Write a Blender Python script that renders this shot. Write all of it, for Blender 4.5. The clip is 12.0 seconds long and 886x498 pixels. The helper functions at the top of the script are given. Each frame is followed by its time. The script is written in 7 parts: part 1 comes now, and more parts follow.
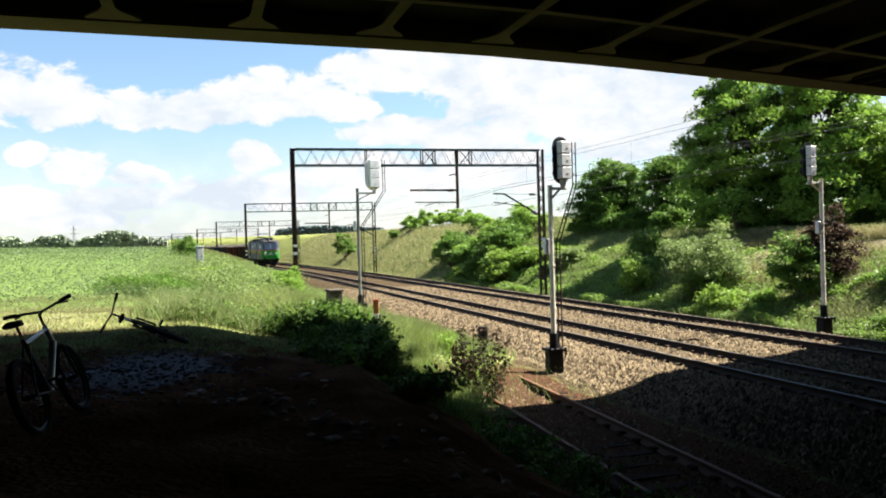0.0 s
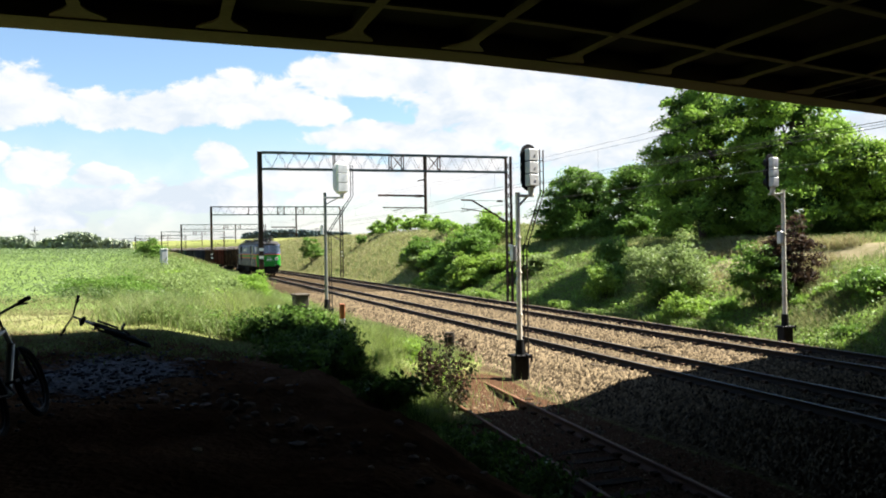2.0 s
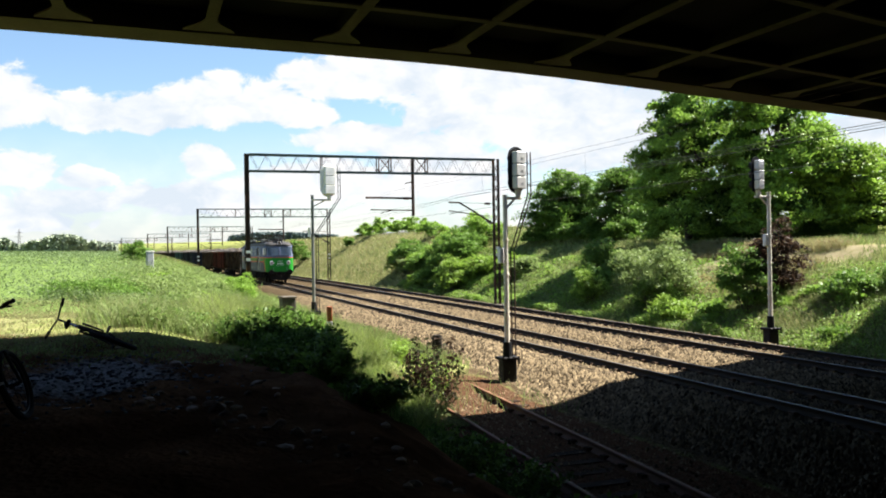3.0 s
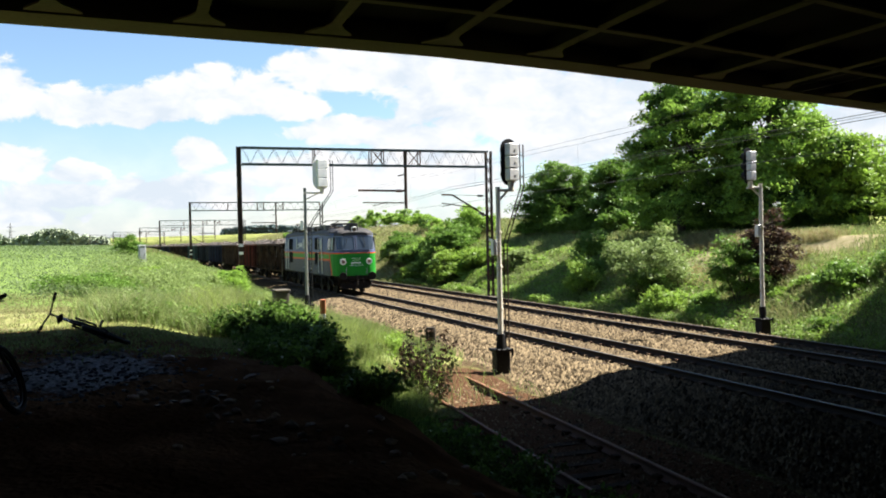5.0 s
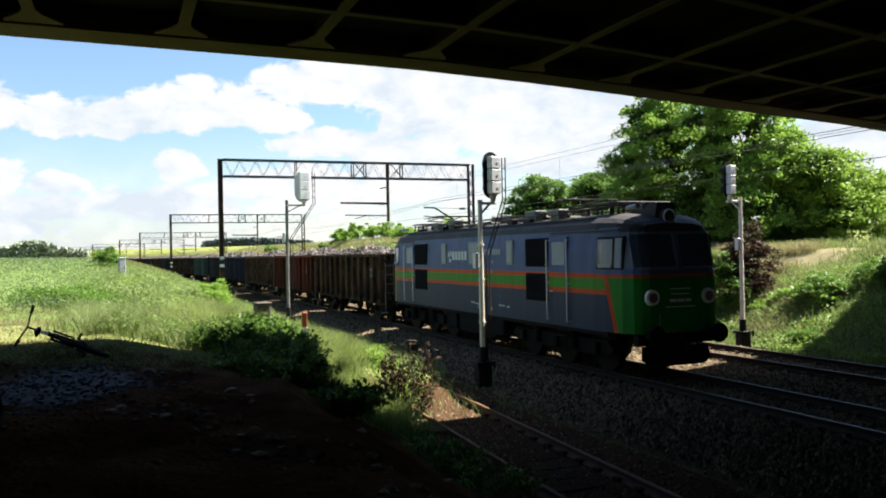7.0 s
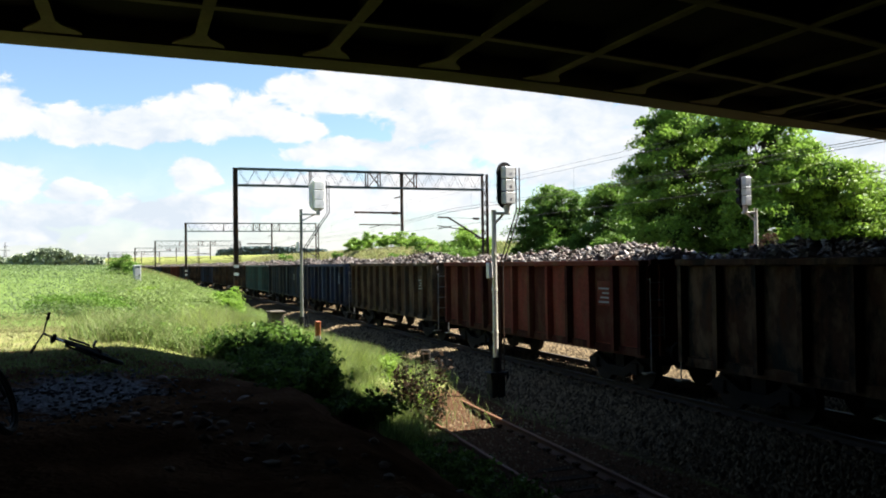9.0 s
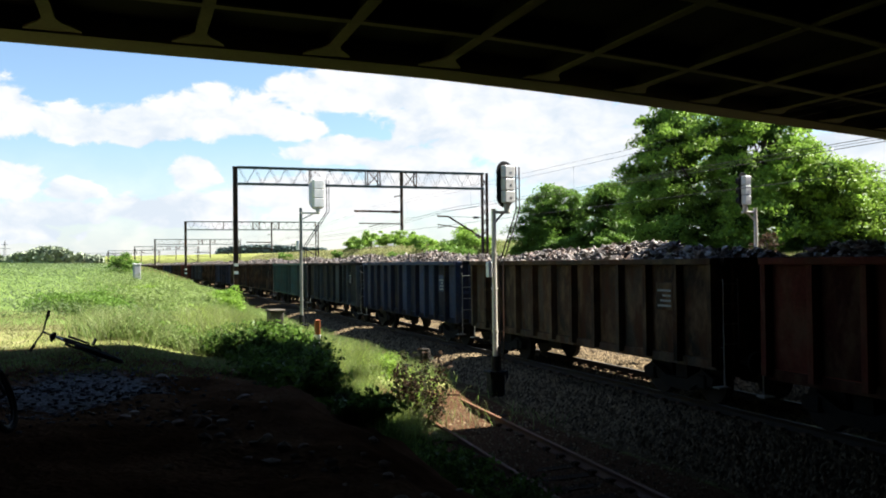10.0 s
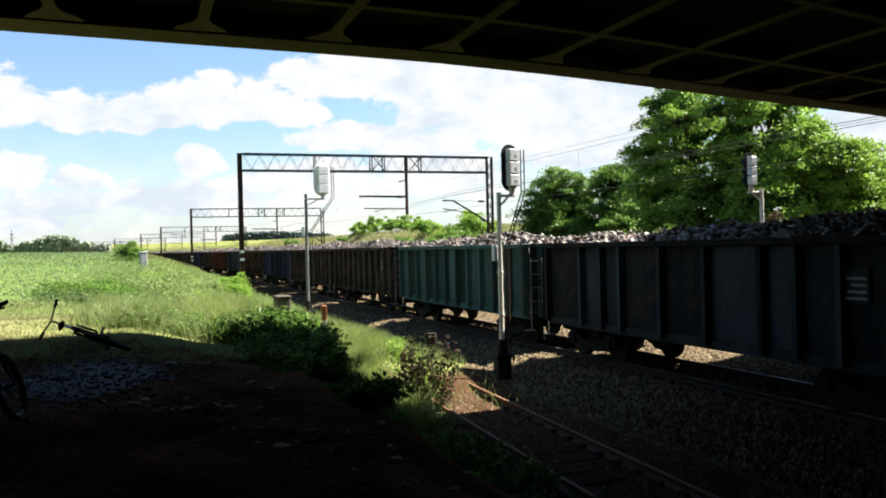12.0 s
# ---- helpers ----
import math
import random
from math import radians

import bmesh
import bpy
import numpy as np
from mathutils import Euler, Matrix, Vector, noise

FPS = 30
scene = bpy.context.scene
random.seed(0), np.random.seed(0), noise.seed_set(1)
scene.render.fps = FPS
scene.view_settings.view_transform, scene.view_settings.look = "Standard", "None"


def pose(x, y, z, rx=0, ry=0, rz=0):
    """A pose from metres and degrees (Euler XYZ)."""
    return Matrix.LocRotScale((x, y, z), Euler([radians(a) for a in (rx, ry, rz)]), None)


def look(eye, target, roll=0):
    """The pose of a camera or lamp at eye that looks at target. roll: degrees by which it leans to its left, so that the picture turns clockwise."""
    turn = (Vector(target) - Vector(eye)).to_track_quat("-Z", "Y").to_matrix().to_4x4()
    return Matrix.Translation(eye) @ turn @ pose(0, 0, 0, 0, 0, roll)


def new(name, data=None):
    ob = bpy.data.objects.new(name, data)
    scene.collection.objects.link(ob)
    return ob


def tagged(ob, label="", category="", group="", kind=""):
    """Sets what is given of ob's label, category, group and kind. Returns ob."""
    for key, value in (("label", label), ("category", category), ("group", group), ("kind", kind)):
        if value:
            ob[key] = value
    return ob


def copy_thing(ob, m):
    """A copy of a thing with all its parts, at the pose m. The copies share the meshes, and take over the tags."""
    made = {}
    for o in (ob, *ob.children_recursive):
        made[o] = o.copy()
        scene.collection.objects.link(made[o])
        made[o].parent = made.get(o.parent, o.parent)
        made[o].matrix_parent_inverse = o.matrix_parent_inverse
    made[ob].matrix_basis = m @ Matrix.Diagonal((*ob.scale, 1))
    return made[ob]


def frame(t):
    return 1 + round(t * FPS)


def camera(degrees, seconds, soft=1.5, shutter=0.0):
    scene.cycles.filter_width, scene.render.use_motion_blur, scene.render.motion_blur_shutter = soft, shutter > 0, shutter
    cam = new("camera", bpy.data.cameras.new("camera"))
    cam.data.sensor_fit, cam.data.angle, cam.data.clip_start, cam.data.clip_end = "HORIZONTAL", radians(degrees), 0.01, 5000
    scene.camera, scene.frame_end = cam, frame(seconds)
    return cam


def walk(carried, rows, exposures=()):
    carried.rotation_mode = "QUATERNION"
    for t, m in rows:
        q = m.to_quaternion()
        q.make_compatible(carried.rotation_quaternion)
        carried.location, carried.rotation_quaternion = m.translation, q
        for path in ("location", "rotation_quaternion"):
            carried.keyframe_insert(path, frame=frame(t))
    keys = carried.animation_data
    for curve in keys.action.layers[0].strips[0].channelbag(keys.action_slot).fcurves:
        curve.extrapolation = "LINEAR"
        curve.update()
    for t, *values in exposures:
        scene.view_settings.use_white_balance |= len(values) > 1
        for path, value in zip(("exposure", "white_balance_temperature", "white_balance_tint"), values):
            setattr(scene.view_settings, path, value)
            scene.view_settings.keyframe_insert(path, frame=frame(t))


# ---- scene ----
# ---------------------------------------------------------------- camera
cam = camera(55.2, 12.0, soft=1.9)
EYE = (0.0, 0.0, 3.058)
TURNS = [
    (0, 89.452, 1.627, -17.092), (0.5, 89.763, 1.662, -17.416), (1, 90.020, 1.460, -17.721), (1.5, 89.852, 1.478, -18.140),
    (2, 89.790, 0.940, -19.291), (2.5, 89.877, 0.962, -19.908), (3, 89.935, 0.944, -20.135), (5, 89.414, 1.232, -20.604),
    (5.5, 89.515, 1.045, -20.999), (6, 89.585, 1.040, -21.264), (6.5, 89.705, 0.773, -21.673), (7, 90.253, 1.138, -21.809),
    (7.5, 90.687, 0.609, -21.496), (9.5, 90.932, 0.851, -20.821), (10, 90.854, 0.695, -20.909), (10.5, 90.760, 0.345, -20.941),
    (11, 90.376, 0.821, -20.868), (11.5, 90.106, 1.167, -20.710), (12, 89.802, 1.394, -20.533)]
walk(cam, [(t, pose(*EYE, rx, ry, rz)) for t, rx, ry, rz in TURNS])

# ---------------------------------------------------------------- world and sun
SUN_EL, SUN_AZ = 50.0, 88.0  # degrees; azimuth from +y towards +x


def build_world():
    w = bpy.data.worlds.new("sky")
    scene.world = w
    w.use_nodes = True
    nt = w.node_tree
    nt.nodes.clear()
    N, L = nt.nodes.new, nt.links.new

    def math_node(op, a, b=None, c=None):
        n = N("ShaderNodeMath")
        n.operation = op
        for i, v in enumerate((a, b, c)):
            if v is None:
                continue
            if isinstance(v, (int, float)):
                n.inputs[i].default_value = v
            else:
                L(v, n.inputs[i])
        return n.outputs[0]

    sky = N("ShaderNodeTexSky")
    sky.sky_type = "NISHITA"
    sky.sun_disc = False
    sky.sun_elevation, sky.sun_rotation = radians(SUN_EL), radians(SUN_AZ)
    sky.air_density, sky.dust_density, sky.ozone_density = 1.15, 0.4, 1.6
    tc = N("ShaderNodeTexCoord")
    sep = N("ShaderNodeSeparateXYZ")
    L(tc.outputs["Generated"], sep.inputs[0])
    az = math_node("ARCTAN2", sep.outputs[0], sep.outputs[1])
    el = math_node("ARCSINE", sep.outputs[2])

    def fbm(scale, detail, dist=0.0, w_off=0.0):
        n = N("ShaderNodeTexNoise")
        m = N("ShaderNodeMapping")
        L(tc.outputs["Generated"], m.inputs[0])
        m.inputs["Location"].default_value = (w_off, 0.37 * w_off, 0)
        m.inputs["Scale"].default_value = (1, 1, 1.7)
        L(m.outputs[0], n.inputs["Vector"])
        n.inputs["Scale"].default_value, n.inputs["Detail"].default_value = scale, detail
        n.inputs["Roughness"].default_value, n.inputs["Distortion"].default_value = 0.58, dist
        return n.outputs[0]

    puff = fbm(24, 8, 0.35)
    wide = fbm(4.5, 5, 0.1, 3.1)
    # cumulus heaps: azimuth, elevation, half width, half height (degrees)
    heaps = [(-10.5, 9.4, 4.0, 2.5), (-7.0, 9.0, 3.4, 2.5), (-2.5, 8.5, 3.4, 1.6), (1.0, 8.6, 3.4, 1.7), (5.2, 9.4, 3.6, 2.2), (8.8, 9.4, 3.2, 2.0), (10.6, 8.8, 3.0, 1.3), (-4.0, 3.1, 4.0, 1.3), (-9.0, 3.0, 3.0, 1.1), (1.5, 3.5, 3.0, 1.2),
             (13.0, 11.0, 4.5, 1.8), (18.0, 11.3, 5.0, 2.2), (24.0, 9.5, 8.0, 4.6), (29.5, 7.5, 6.5, 5.2), (15.0, 7.3, 5.0, 1.4), (-6.2, 4.9, 2.6, 1.5),
             (-2.9, 4.6, 2.2, 1.1), (-8.8, 5.8, 1.3, 1.0), (4.6, 5.7, 1.8, 1.4), (5.0, 3.2, 5.0, 1.7), (13.0, 4.2, 7.0, 2.0), (20.0, 5.0, 6.0, 3.2),
             (-6.5, 2.0, 5.0, 1.2), (34.5, 9.3, 3.0, 1.6), (45.0, 5.5, 9.0, 2.8), (52.0, 12.0, 7.0, 3.0)]
    dens = None
    for a, e, wa, we in heaps:
        u = math_node("MULTIPLY", math_node("SUBTRACT", az, radians(a)), 1 / radians(wa))
        v = math_node("MULTIPLY", math_node("SUBTRACT", el, radians(e)), 1 / radians(we))
        v = math_node("MAXIMUM", v, math_node("MULTIPLY", v, -1.5))  # flat bases
        d = math_node("SUBTRACT", 1.0, math_node("SQRT", math_node("ADD", math_node("MULTIPLY", u, u), math_node("MULTIPLY", v, v))))
        dens = d if dens is None else math_node("SMOOTH_MAX", dens, d, 0.15)
    # the rest of the sky carries broken cloud of the same kind
    rest = math_node("SUBTRACT", math_node("MULTIPLY", wide, 2.6), 1.6)
    away = N("ShaderNodeMapRange")
    L(math_node("ABSOLUTE", math_node("SUBTRACT", az, radians(22))), away.inputs[0])
    away.inputs["From Min"].default_value, away.inputs["From Max"].default_value = radians(36), radians(50)
    high = N("ShaderNodeMapRange")
    L(el, high.inputs[0])
    high.inputs["From Min"].default_value, high.inputs["From Max"].default_value = radians(15), radians(24)
    gate = math_node("MAXIMUM", away.outputs[0], high.outputs[0])
    rest = math_node("SUBTRACT", math_node("ADD", rest, gate), 1.0)
    dens = math_node("MAXIMUM", dens, rest)
    dens = math_node("ADD", dens, math_node("MULTIPLY", math_node("SUBTRACT", puff, 0.5), 1.6))
    cover = N("ShaderNodeMapRange")
    L(dens, cover.inputs[0])
    cover.interpolation_type = "SMOOTHSTEP"
    cover.inputs["From Min"].default_value, cover.inputs["From Max"].default_value = -0.03, 0.26
    haze = N("ShaderNodeMapRange")
    L(el, haze.inputs[0])
    haze.inputs["From Min"].default_value, haze.inputs["From Max"].default_value = radians(8.0), radians(0.5)
    haze.inputs["To Max"].default_value = 0.7
    amount = math_node("MAXIMUM", cover.outputs[0], haze.outputs[0])
    ramp = N("ShaderNodeValToRGB")
    L(math_node("ADD", math_node("MULTIPLY", wide, 0.7), math_node("MULTIPLY", puff, 0.45)), ramp.inputs[0])
    ramp.color_ramp.elements[0].position, ramp.color_ramp.elements[0].color = 0.47, (0.72, 0.80, 0.89, 1)
    ramp.color_ramp.elements[1].position, ramp.color_ramp.elements[1].color = 0.64, (1.0, 1.0, 1.0, 1)
    clear = N("ShaderNodeBackground")
    tint = N("ShaderNodeMixRGB")
    tint.blend_type, tint.inputs[0].default_value, tint.inputs[2].default_value = "MULTIPLY", 1.0, (0.90, 0.99, 1.10, 1)
    L(sky.outputs[0], tint.inputs[1])
    L(tint.outputs[0], clear.inputs[0])
    clear.inputs[1].default_value = 0.036
    cloud = N("ShaderNodeBackground")
    L(ramp.outputs[0], cloud.inputs[0])
    cloud.inputs[1].default_value = 0.228
    mix = N("ShaderNodeMixShader")
    L(amount, mix.inputs[0])
    L(clear.outputs[0], mix.inputs[1])
    L(cloud.outputs[0], mix.inputs[2])
    outp = N("ShaderNodeOutputWorld")
    L(mix.outputs[0], outp.inputs[0])


build_world()
sun = new("sun", bpy.data.lights.new("sun", "SUN"))
sun.data.energy, sun.data.angle, sun.data.color = 5.0, radians(0.53), (1.0, 0.95, 0.86)
_e, _a = radians(SUN_EL), radians(SUN_AZ)
sun.matrix_world = look((60 * math.sin(_a), 60 * math.cos(_a), 70), (60 * math.sin(_a) - math.cos(_e) * math.sin(_a), 60 * math.cos(_a) - math.cos(_e) * math.cos(_a), 70 - math.sin(_e)))
scene.view_settings.exposure = 2.25


# ---------------------------------------------------------------- materials
def mat(name, base, rough=0.6, metal=0.0, vary=0.25, scale=2.0, fine=30.0, bump=0.2, stain=None, stain_amt=0.0, per_object=0.0, per_island=0.0,
        two_sided_leaf=False, spec=0.5, emit=None, alpha_glass=False):
    """A surface with colour variation at two scales, stains and fine relief, at real size."""
    m = bpy.data.materials.new(name)
    m.use_nodes = True
    nt = m.node_tree
    N, L = nt.nodes.new, nt.links.new
    b = nt.nodes["Principled BSDF"]
    b.inputs["Roughness"].default_value, b.inputs["Metallic"].default_value = rough, metal
    b.inputs["Specular IOR Level"].default_value = spec
    tc = N("ShaderNodeTexCoord")
    n1, n2 = N("ShaderNodeTexNoise"), N("ShaderNodeTexNoise")
    for n, s, d in ((n1, scale, 4), (n2, fine, 3)):
        L(tc.outputs["Object"], n.inputs["Vector"])
        n.inputs["Scale"].default_value, n.inputs["Detail"].default_value = s, d
    addn = N("ShaderNodeMath")
    addn.operation = "ADD"
    L(n1.outputs[0], addn.inputs[0])
    L(n2.outputs[0], addn.inputs[1])
    rng = N("ShaderNodeMapRange")
    L(addn.outputs[0], rng.inputs[0])
    rng.inputs["From Min"].default_value, rng.inputs["From Max"].default_value = 0.6, 1.4
    rng.inputs["To Min"].default_value, rng.inputs["To Max"].default_value = 1 - vary, 1 + vary
    val = rng.outputs[0]
    for amt, node, sock in ((per_object, "ShaderNodeObjectInfo", "Random"), (per_island, "ShaderNodeNewGeometry", "Random Per Island")):
        if amt:
            r = N(node)
            mr = N("ShaderNodeMapRange")
            L(r.outputs[sock], mr.inputs[0])
            mr.inputs["To Min"].default_value, mr.inputs["To Max"].default_value = 1 - amt, 1 + amt
            mu = N("ShaderNodeMath")
            mu.operation = "MULTIPLY"
            L(val, mu.inputs[0])
            L(mr.outputs[0], mu.inputs[1])
            val = mu.outputs[0]
    hsv = N("ShaderNodeHueSaturation")
    hsv.inputs["Color"].default_value = (*base, 1)
    L(val, hsv.inputs["Value"])
    col = hsv.outputs[0]
    if stain:
        n3 = N("ShaderNodeTexNoise")
        L(tc.outputs["Object"], n3.inputs["Vector"])
        n3.inputs["Scale"].default_value, n3.inputs["Detail"].default_value, n3.inputs["Roughness"].default_value = scale * 0.8, 6, 0.65
        mr = N("ShaderNodeMapRange")
        L(n3.outputs[0], mr.inputs[0])
        mr.inputs["From Min"].default_value, mr.inputs["From Max"].default_value = 0.62 - 0.3 * stain_amt, 0.72
        mr.clamp = True
        mx = N("ShaderNodeMixRGB")
        L(mr.outputs[0], mx.inputs[0])
        L(col, mx.inputs[1])
        mx.inputs[2].default_value = (*stain, 1)
        col = mx.outputs[0]
    L(col, b.inputs["Base Color"])
    if bump:
        bp = N("ShaderNodeBump")
        bp.inputs["Strength"].default_value, bp.inputs["Distance"].default_value = bump, 0.02
        L(n2.outputs[0], bp.inputs["Height"])
        L(bp.outputs[0], b.inputs["Normal"])
    if two_sided_leaf:
        tr = N("ShaderNodeBsdfTranslucent")
        L(col, tr.inputs[0])
        mixs = N("ShaderNodeMixShader")
        mixs.inputs[0].default_value = 0.42
        L(b.outputs[0], mixs.inputs[1])
        L(tr.outputs[0], mixs.inputs[2])
        L(mixs.outputs[0], nt.nodes["Material Output"].inputs[0])
    if emit:
        b.inputs["Emission Color"].default_value, b.inputs["Emission Strength"].default_value = (*emit, 1), 1.0
    return m


M = {}
M["rail"] = mat("rail_steel", (0.026, 0.018, 0.013), 0.7, 0.1, 0.25, 3, 40, spec=0.1)
M["railtop"] = mat("polished_rail_head", (0.075, 0.070, 0.064), 0.5, 0.4, 0.1, 3, 60, 0.05, spec=0.2)
M["rustrail"] = mat("rusty_rail", (0.110, 0.047, 0.025), 0.85, 0.0, 0.35, 4, 50, 0.3)
M["sleeper"] = mat("concrete_sleeper", (0.052, 0.041, 0.029), 0.9, 0, 0.2, 3, 40, 0.3, (0.12, 0.07, 0.045), 0.4, per_object=0.2, spec=0.05)
M["oldsleeper"] = mat("rotten_sleeper", (0.026, 0.018, 0.013), 0.95, 0, 0.3, 3, 40, 0.4, (0.06, 0.035, 0.022), 0.4, per_object=0.3, spec=0.03)
M["stone"] = mat("ballast_stone", (0.106, 0.080, 0.048), 0.9, 0, 0.25, 2, 30, 0.2, per_island=0.9, spec=0.05)
M["concrete"] = mat("bridge_concrete", (0.086, 0.072, 0.044), 0.9, 0, 0.25, 0.7, 14, 0.3, (0.10, 0.085, 0.06), 0.3, spec=0.05)
# shade inside the coffers is put into this near-black concrete
M["soffit"] = mat("shade_dark_soffit", (0.0080, 0.0072, 0.0072), 0.95, 0, 0.3, 0.8, 12, 0.2, spec=0.05)
M["mast"] = mat("weathered_dark_steel", (0.0440, 0.0320, 0.0264), 0.75, 0.2, 0.3, 2, 25, 0.2, (0.13, 0.06, 0.035), 0.4, spec=0.05)
M["teal"] = mat("teal_chord_steel", (0.0400, 0.0600, 0.0600), 0.6, 0.2, 0.3, 2, 25, 0.2)
M["galv"] = mat("galvanised_pole", (0.600, 0.560, 0.470), 0.6, 0.0, 0.2, 3, 30, 0.15, (0.25, 0.21, 0.16), 0.3)
M["pale"] = mat("pale_grey_paint", (0.560, 0.560, 0.540), 0.5, 0, 0.15, 4, 30, 0.1)
M["cabinet"] = mat("weathered_grey_cabinet", (0.30, 0.31, 0.32), 0.6, 0, 0.2, 3, 25, 0.1, (0.2, 0.18, 0.15), 0.3, spec=0.2)
M["black"] = mat("black_paint", (0.012, 0.012, 0.013), 0.6, 0, 0.3, 4, 30, 0.1, spec=0.1)
M["wire"] = mat("bare_copper_wire", (0.06, 0.05, 0.045), 0.6, 0.6, 0.1, 3, 30, 0)
M["insul"] = mat("brown_insulator", (0.09, 0.045, 0.03), 0.3, 0, 0.1, 4, 30, 0)
M["orange"] = mat("orange_red_paint", (0.276, 0.072, 0.019), 0.6, 0, 0.2, 6, 40, 0.1)
M["white"] = mat("white_paint", (0.700, 0.690, 0.660), 0.6, 0, 0.12, 5, 40, 0.1)
M["oldconcrete"] = mat("old_concrete", (0.100, 0.089, 0.073), 0.9, 0, 0.3, 3, 25, 0.4, (0.1, 0.08, 0.06), 0.4, spec=0.05)
M["stump"] = mat("tarred_concrete", (0.030, 0.026, 0.022), 0.9, 0, 0.3, 4, 30, 0.3, (0.07, 0.06, 0.045), 0.3, spec=0.05)
M["leafdock"] = mat("dock_leaf", (0.030, 0.036, 0.012), 0.6, 0, 0.25, 0.7, 6, 0, per_island=0.5, two_sided_leaf=True, spec=0.08)
M["leaf"] = mat("tree_leaf", (0.185, 0.305, 0.046), 0.5, 0, 0.2, 0.5, 6, 0, per_island=0.3, two_sided_leaf=True, spec=0.2)
M["leafdark"] = mat("bush_leaf", (0.108, 0.196, 0.032), 0.5, 0, 0.2, 0.7, 6, 0, per_island=0.3, two_sided_leaf=True, spec=0.2)
M["leafgrey"] = mat("grey_green_leaf", (0.170, 0.232, 0.072), 0.55, 0, 0.2, 0.7, 6, 0, per_island=0.3, two_sided_leaf=True, spec=0.2)
M["leafbright"] = mat("bright_leaf", (0.185, 0.290, 0.042), 0.5, 0, 0.2, 0.7, 6, 0, per_island=0.3, two_sided_leaf=True, spec=0.2)
M["leafpurple"] = mat("purple_brown_leaf", (0.042, 0.026, 0.016), 0.6, 0, 0.25, 0.7, 6, 0, per_island=0.5, two_sided_leaf=True, spec=0.1)
# air haze put into both colours: paler leaves, bluer woods
M["farleaf"] = mat("haze_pale_leaf", (0.235, 0.270, 0.195), 0.95, 0, 0.2, 0.05, 0.5, 0, per_island=0.2, spec=0.02)
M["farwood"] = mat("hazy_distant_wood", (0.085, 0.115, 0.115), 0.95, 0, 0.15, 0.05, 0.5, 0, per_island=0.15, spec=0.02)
# darker leaf green with the shade put into the colour
M["leafshade"] = mat("shade_green_leaf", (0.050, 0.095, 0.018), 0.6, 0, 0.2, 0.7, 6, 0, per_island=0.4, two_sided_leaf=True, spec=0.08)
M["bark"] = mat("bark", (0.0560, 0.0400, 0.0304), 0.9, 0, 0.3, 3, 20, 0.5)
M["grass"] = mat("green_grass", (0.138, 0.200, 0.050), 0.55, 0, 0.25, 0.35, 4, 0, per_island=0.5, two_sided_leaf=True, spec=0.25)
# lighter copy of the green grass, with sunshine put into the colour
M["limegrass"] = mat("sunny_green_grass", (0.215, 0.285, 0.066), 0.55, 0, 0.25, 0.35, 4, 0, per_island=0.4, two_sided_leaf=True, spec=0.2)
M["hay"] = mat("mown_dry_grass", (0.180, 0.164, 0.082), 0.7, 0, 0.3, 0.5, 4, 0, per_island=0.4, two_sided_leaf=True, spec=0.1)
M["straw"] = mat("dry_grass", (0.210, 0.170, 0.078), 0.6, 0, 0.25, 0.35, 4, 0, per_island=0.3, two_sided_leaf=True, spec=0.25)
M["crop"] = mat("crop_leaf", (0.102, 0.146, 0.056), 0.55, 0, 0.4, 0.12, 3, 0, per_island=0.15, two_sided_leaf=True, spec=0.25)
M["palegrass"] = mat("pale_seeding_grass", (0.178, 0.200, 0.078), 0.6, 0, 0.25, 0.35, 4, 0, per_island=0.3, two_sided_leaf=True, spec=0.2)
M["drygrass"] = mat("dry_straw_grass", (0.250, 0.232, 0.104), 0.6, 0, 0.3, 0.2, 3, 0, per_island=0.3, two_sided_leaf=True, spec=0.2)
M["wornrust"] = mat("worn_rusty_rail_head", (0.15, 0.075, 0.042), 0.7, 0.0, 0.3, 4, 50, 0.2, spec=0.1)
M["tyre"] = mat("rubber", (0.012, 0.012, 0.012), 0.9, 0, 0.2, 8, 60, 0.2, spec=0.1)
M["bikeframe"] = mat("white_blue_frame_paint", (0.310, 0.345, 0.400), 0.3, 0.1, 0.1, 8, 60, 0)
M["bikedark"] = mat("dark_frame_paint", (0.010, 0.010, 0.011), 0.6, 0.0, 0.1, 8, 60, 0, spec=0.15)
M["chrome"] = mat("dull_chrome", (0.6, 0.6, 0.6), 0.25, 1.0, 0.1, 8, 60, 0)


# ---------------------------------------------------------------- mesh helpers
def finish(name, bm, material, smooth=False):
    me = bpy.data.meshes.new(name)
    bmesh.ops.recalc_face_normals(bm, faces=bm.faces[:])
    bm.to_mesh(me)
    bm.free()
    for m in (material if isinstance(material, (list, tuple)) else [material]):
        me.materials.append(m)
    if smooth:
        me.polygons.foreach_set("use_smooth", [True] * len(me.polygons))
    return me


def part(name, bm, material, parent=None, label="", smooth=False):
    ob = new(name, finish(name, bm, material, smooth))
    ob.parent = parent
    if label:
        ob["label"] = label
    return ob


def share(name, mesh, parent, m):
    ob = new(name, mesh)
    ob.parent = parent
    ob.matrix_basis = m
    return ob


def box(bm, x0, x1, y0, y1, z0, z1, bevel=0.0):
    g = bmesh.ops.create_cube(bm, size=1.0, matrix=Matrix.LocRotScale(((x0 + x1) / 2, (y0 + y1) / 2, (z0 + z1) / 2), None, (x1 - x0, y1 - y0, z1 - z0)))
    if bevel:
        es = list({e for v in g["verts"] for e in v.link_edges})
        bmesh.ops.bevel(bm, geom=es, offset=bevel, segments=1, affect="EDGES")
    return bm


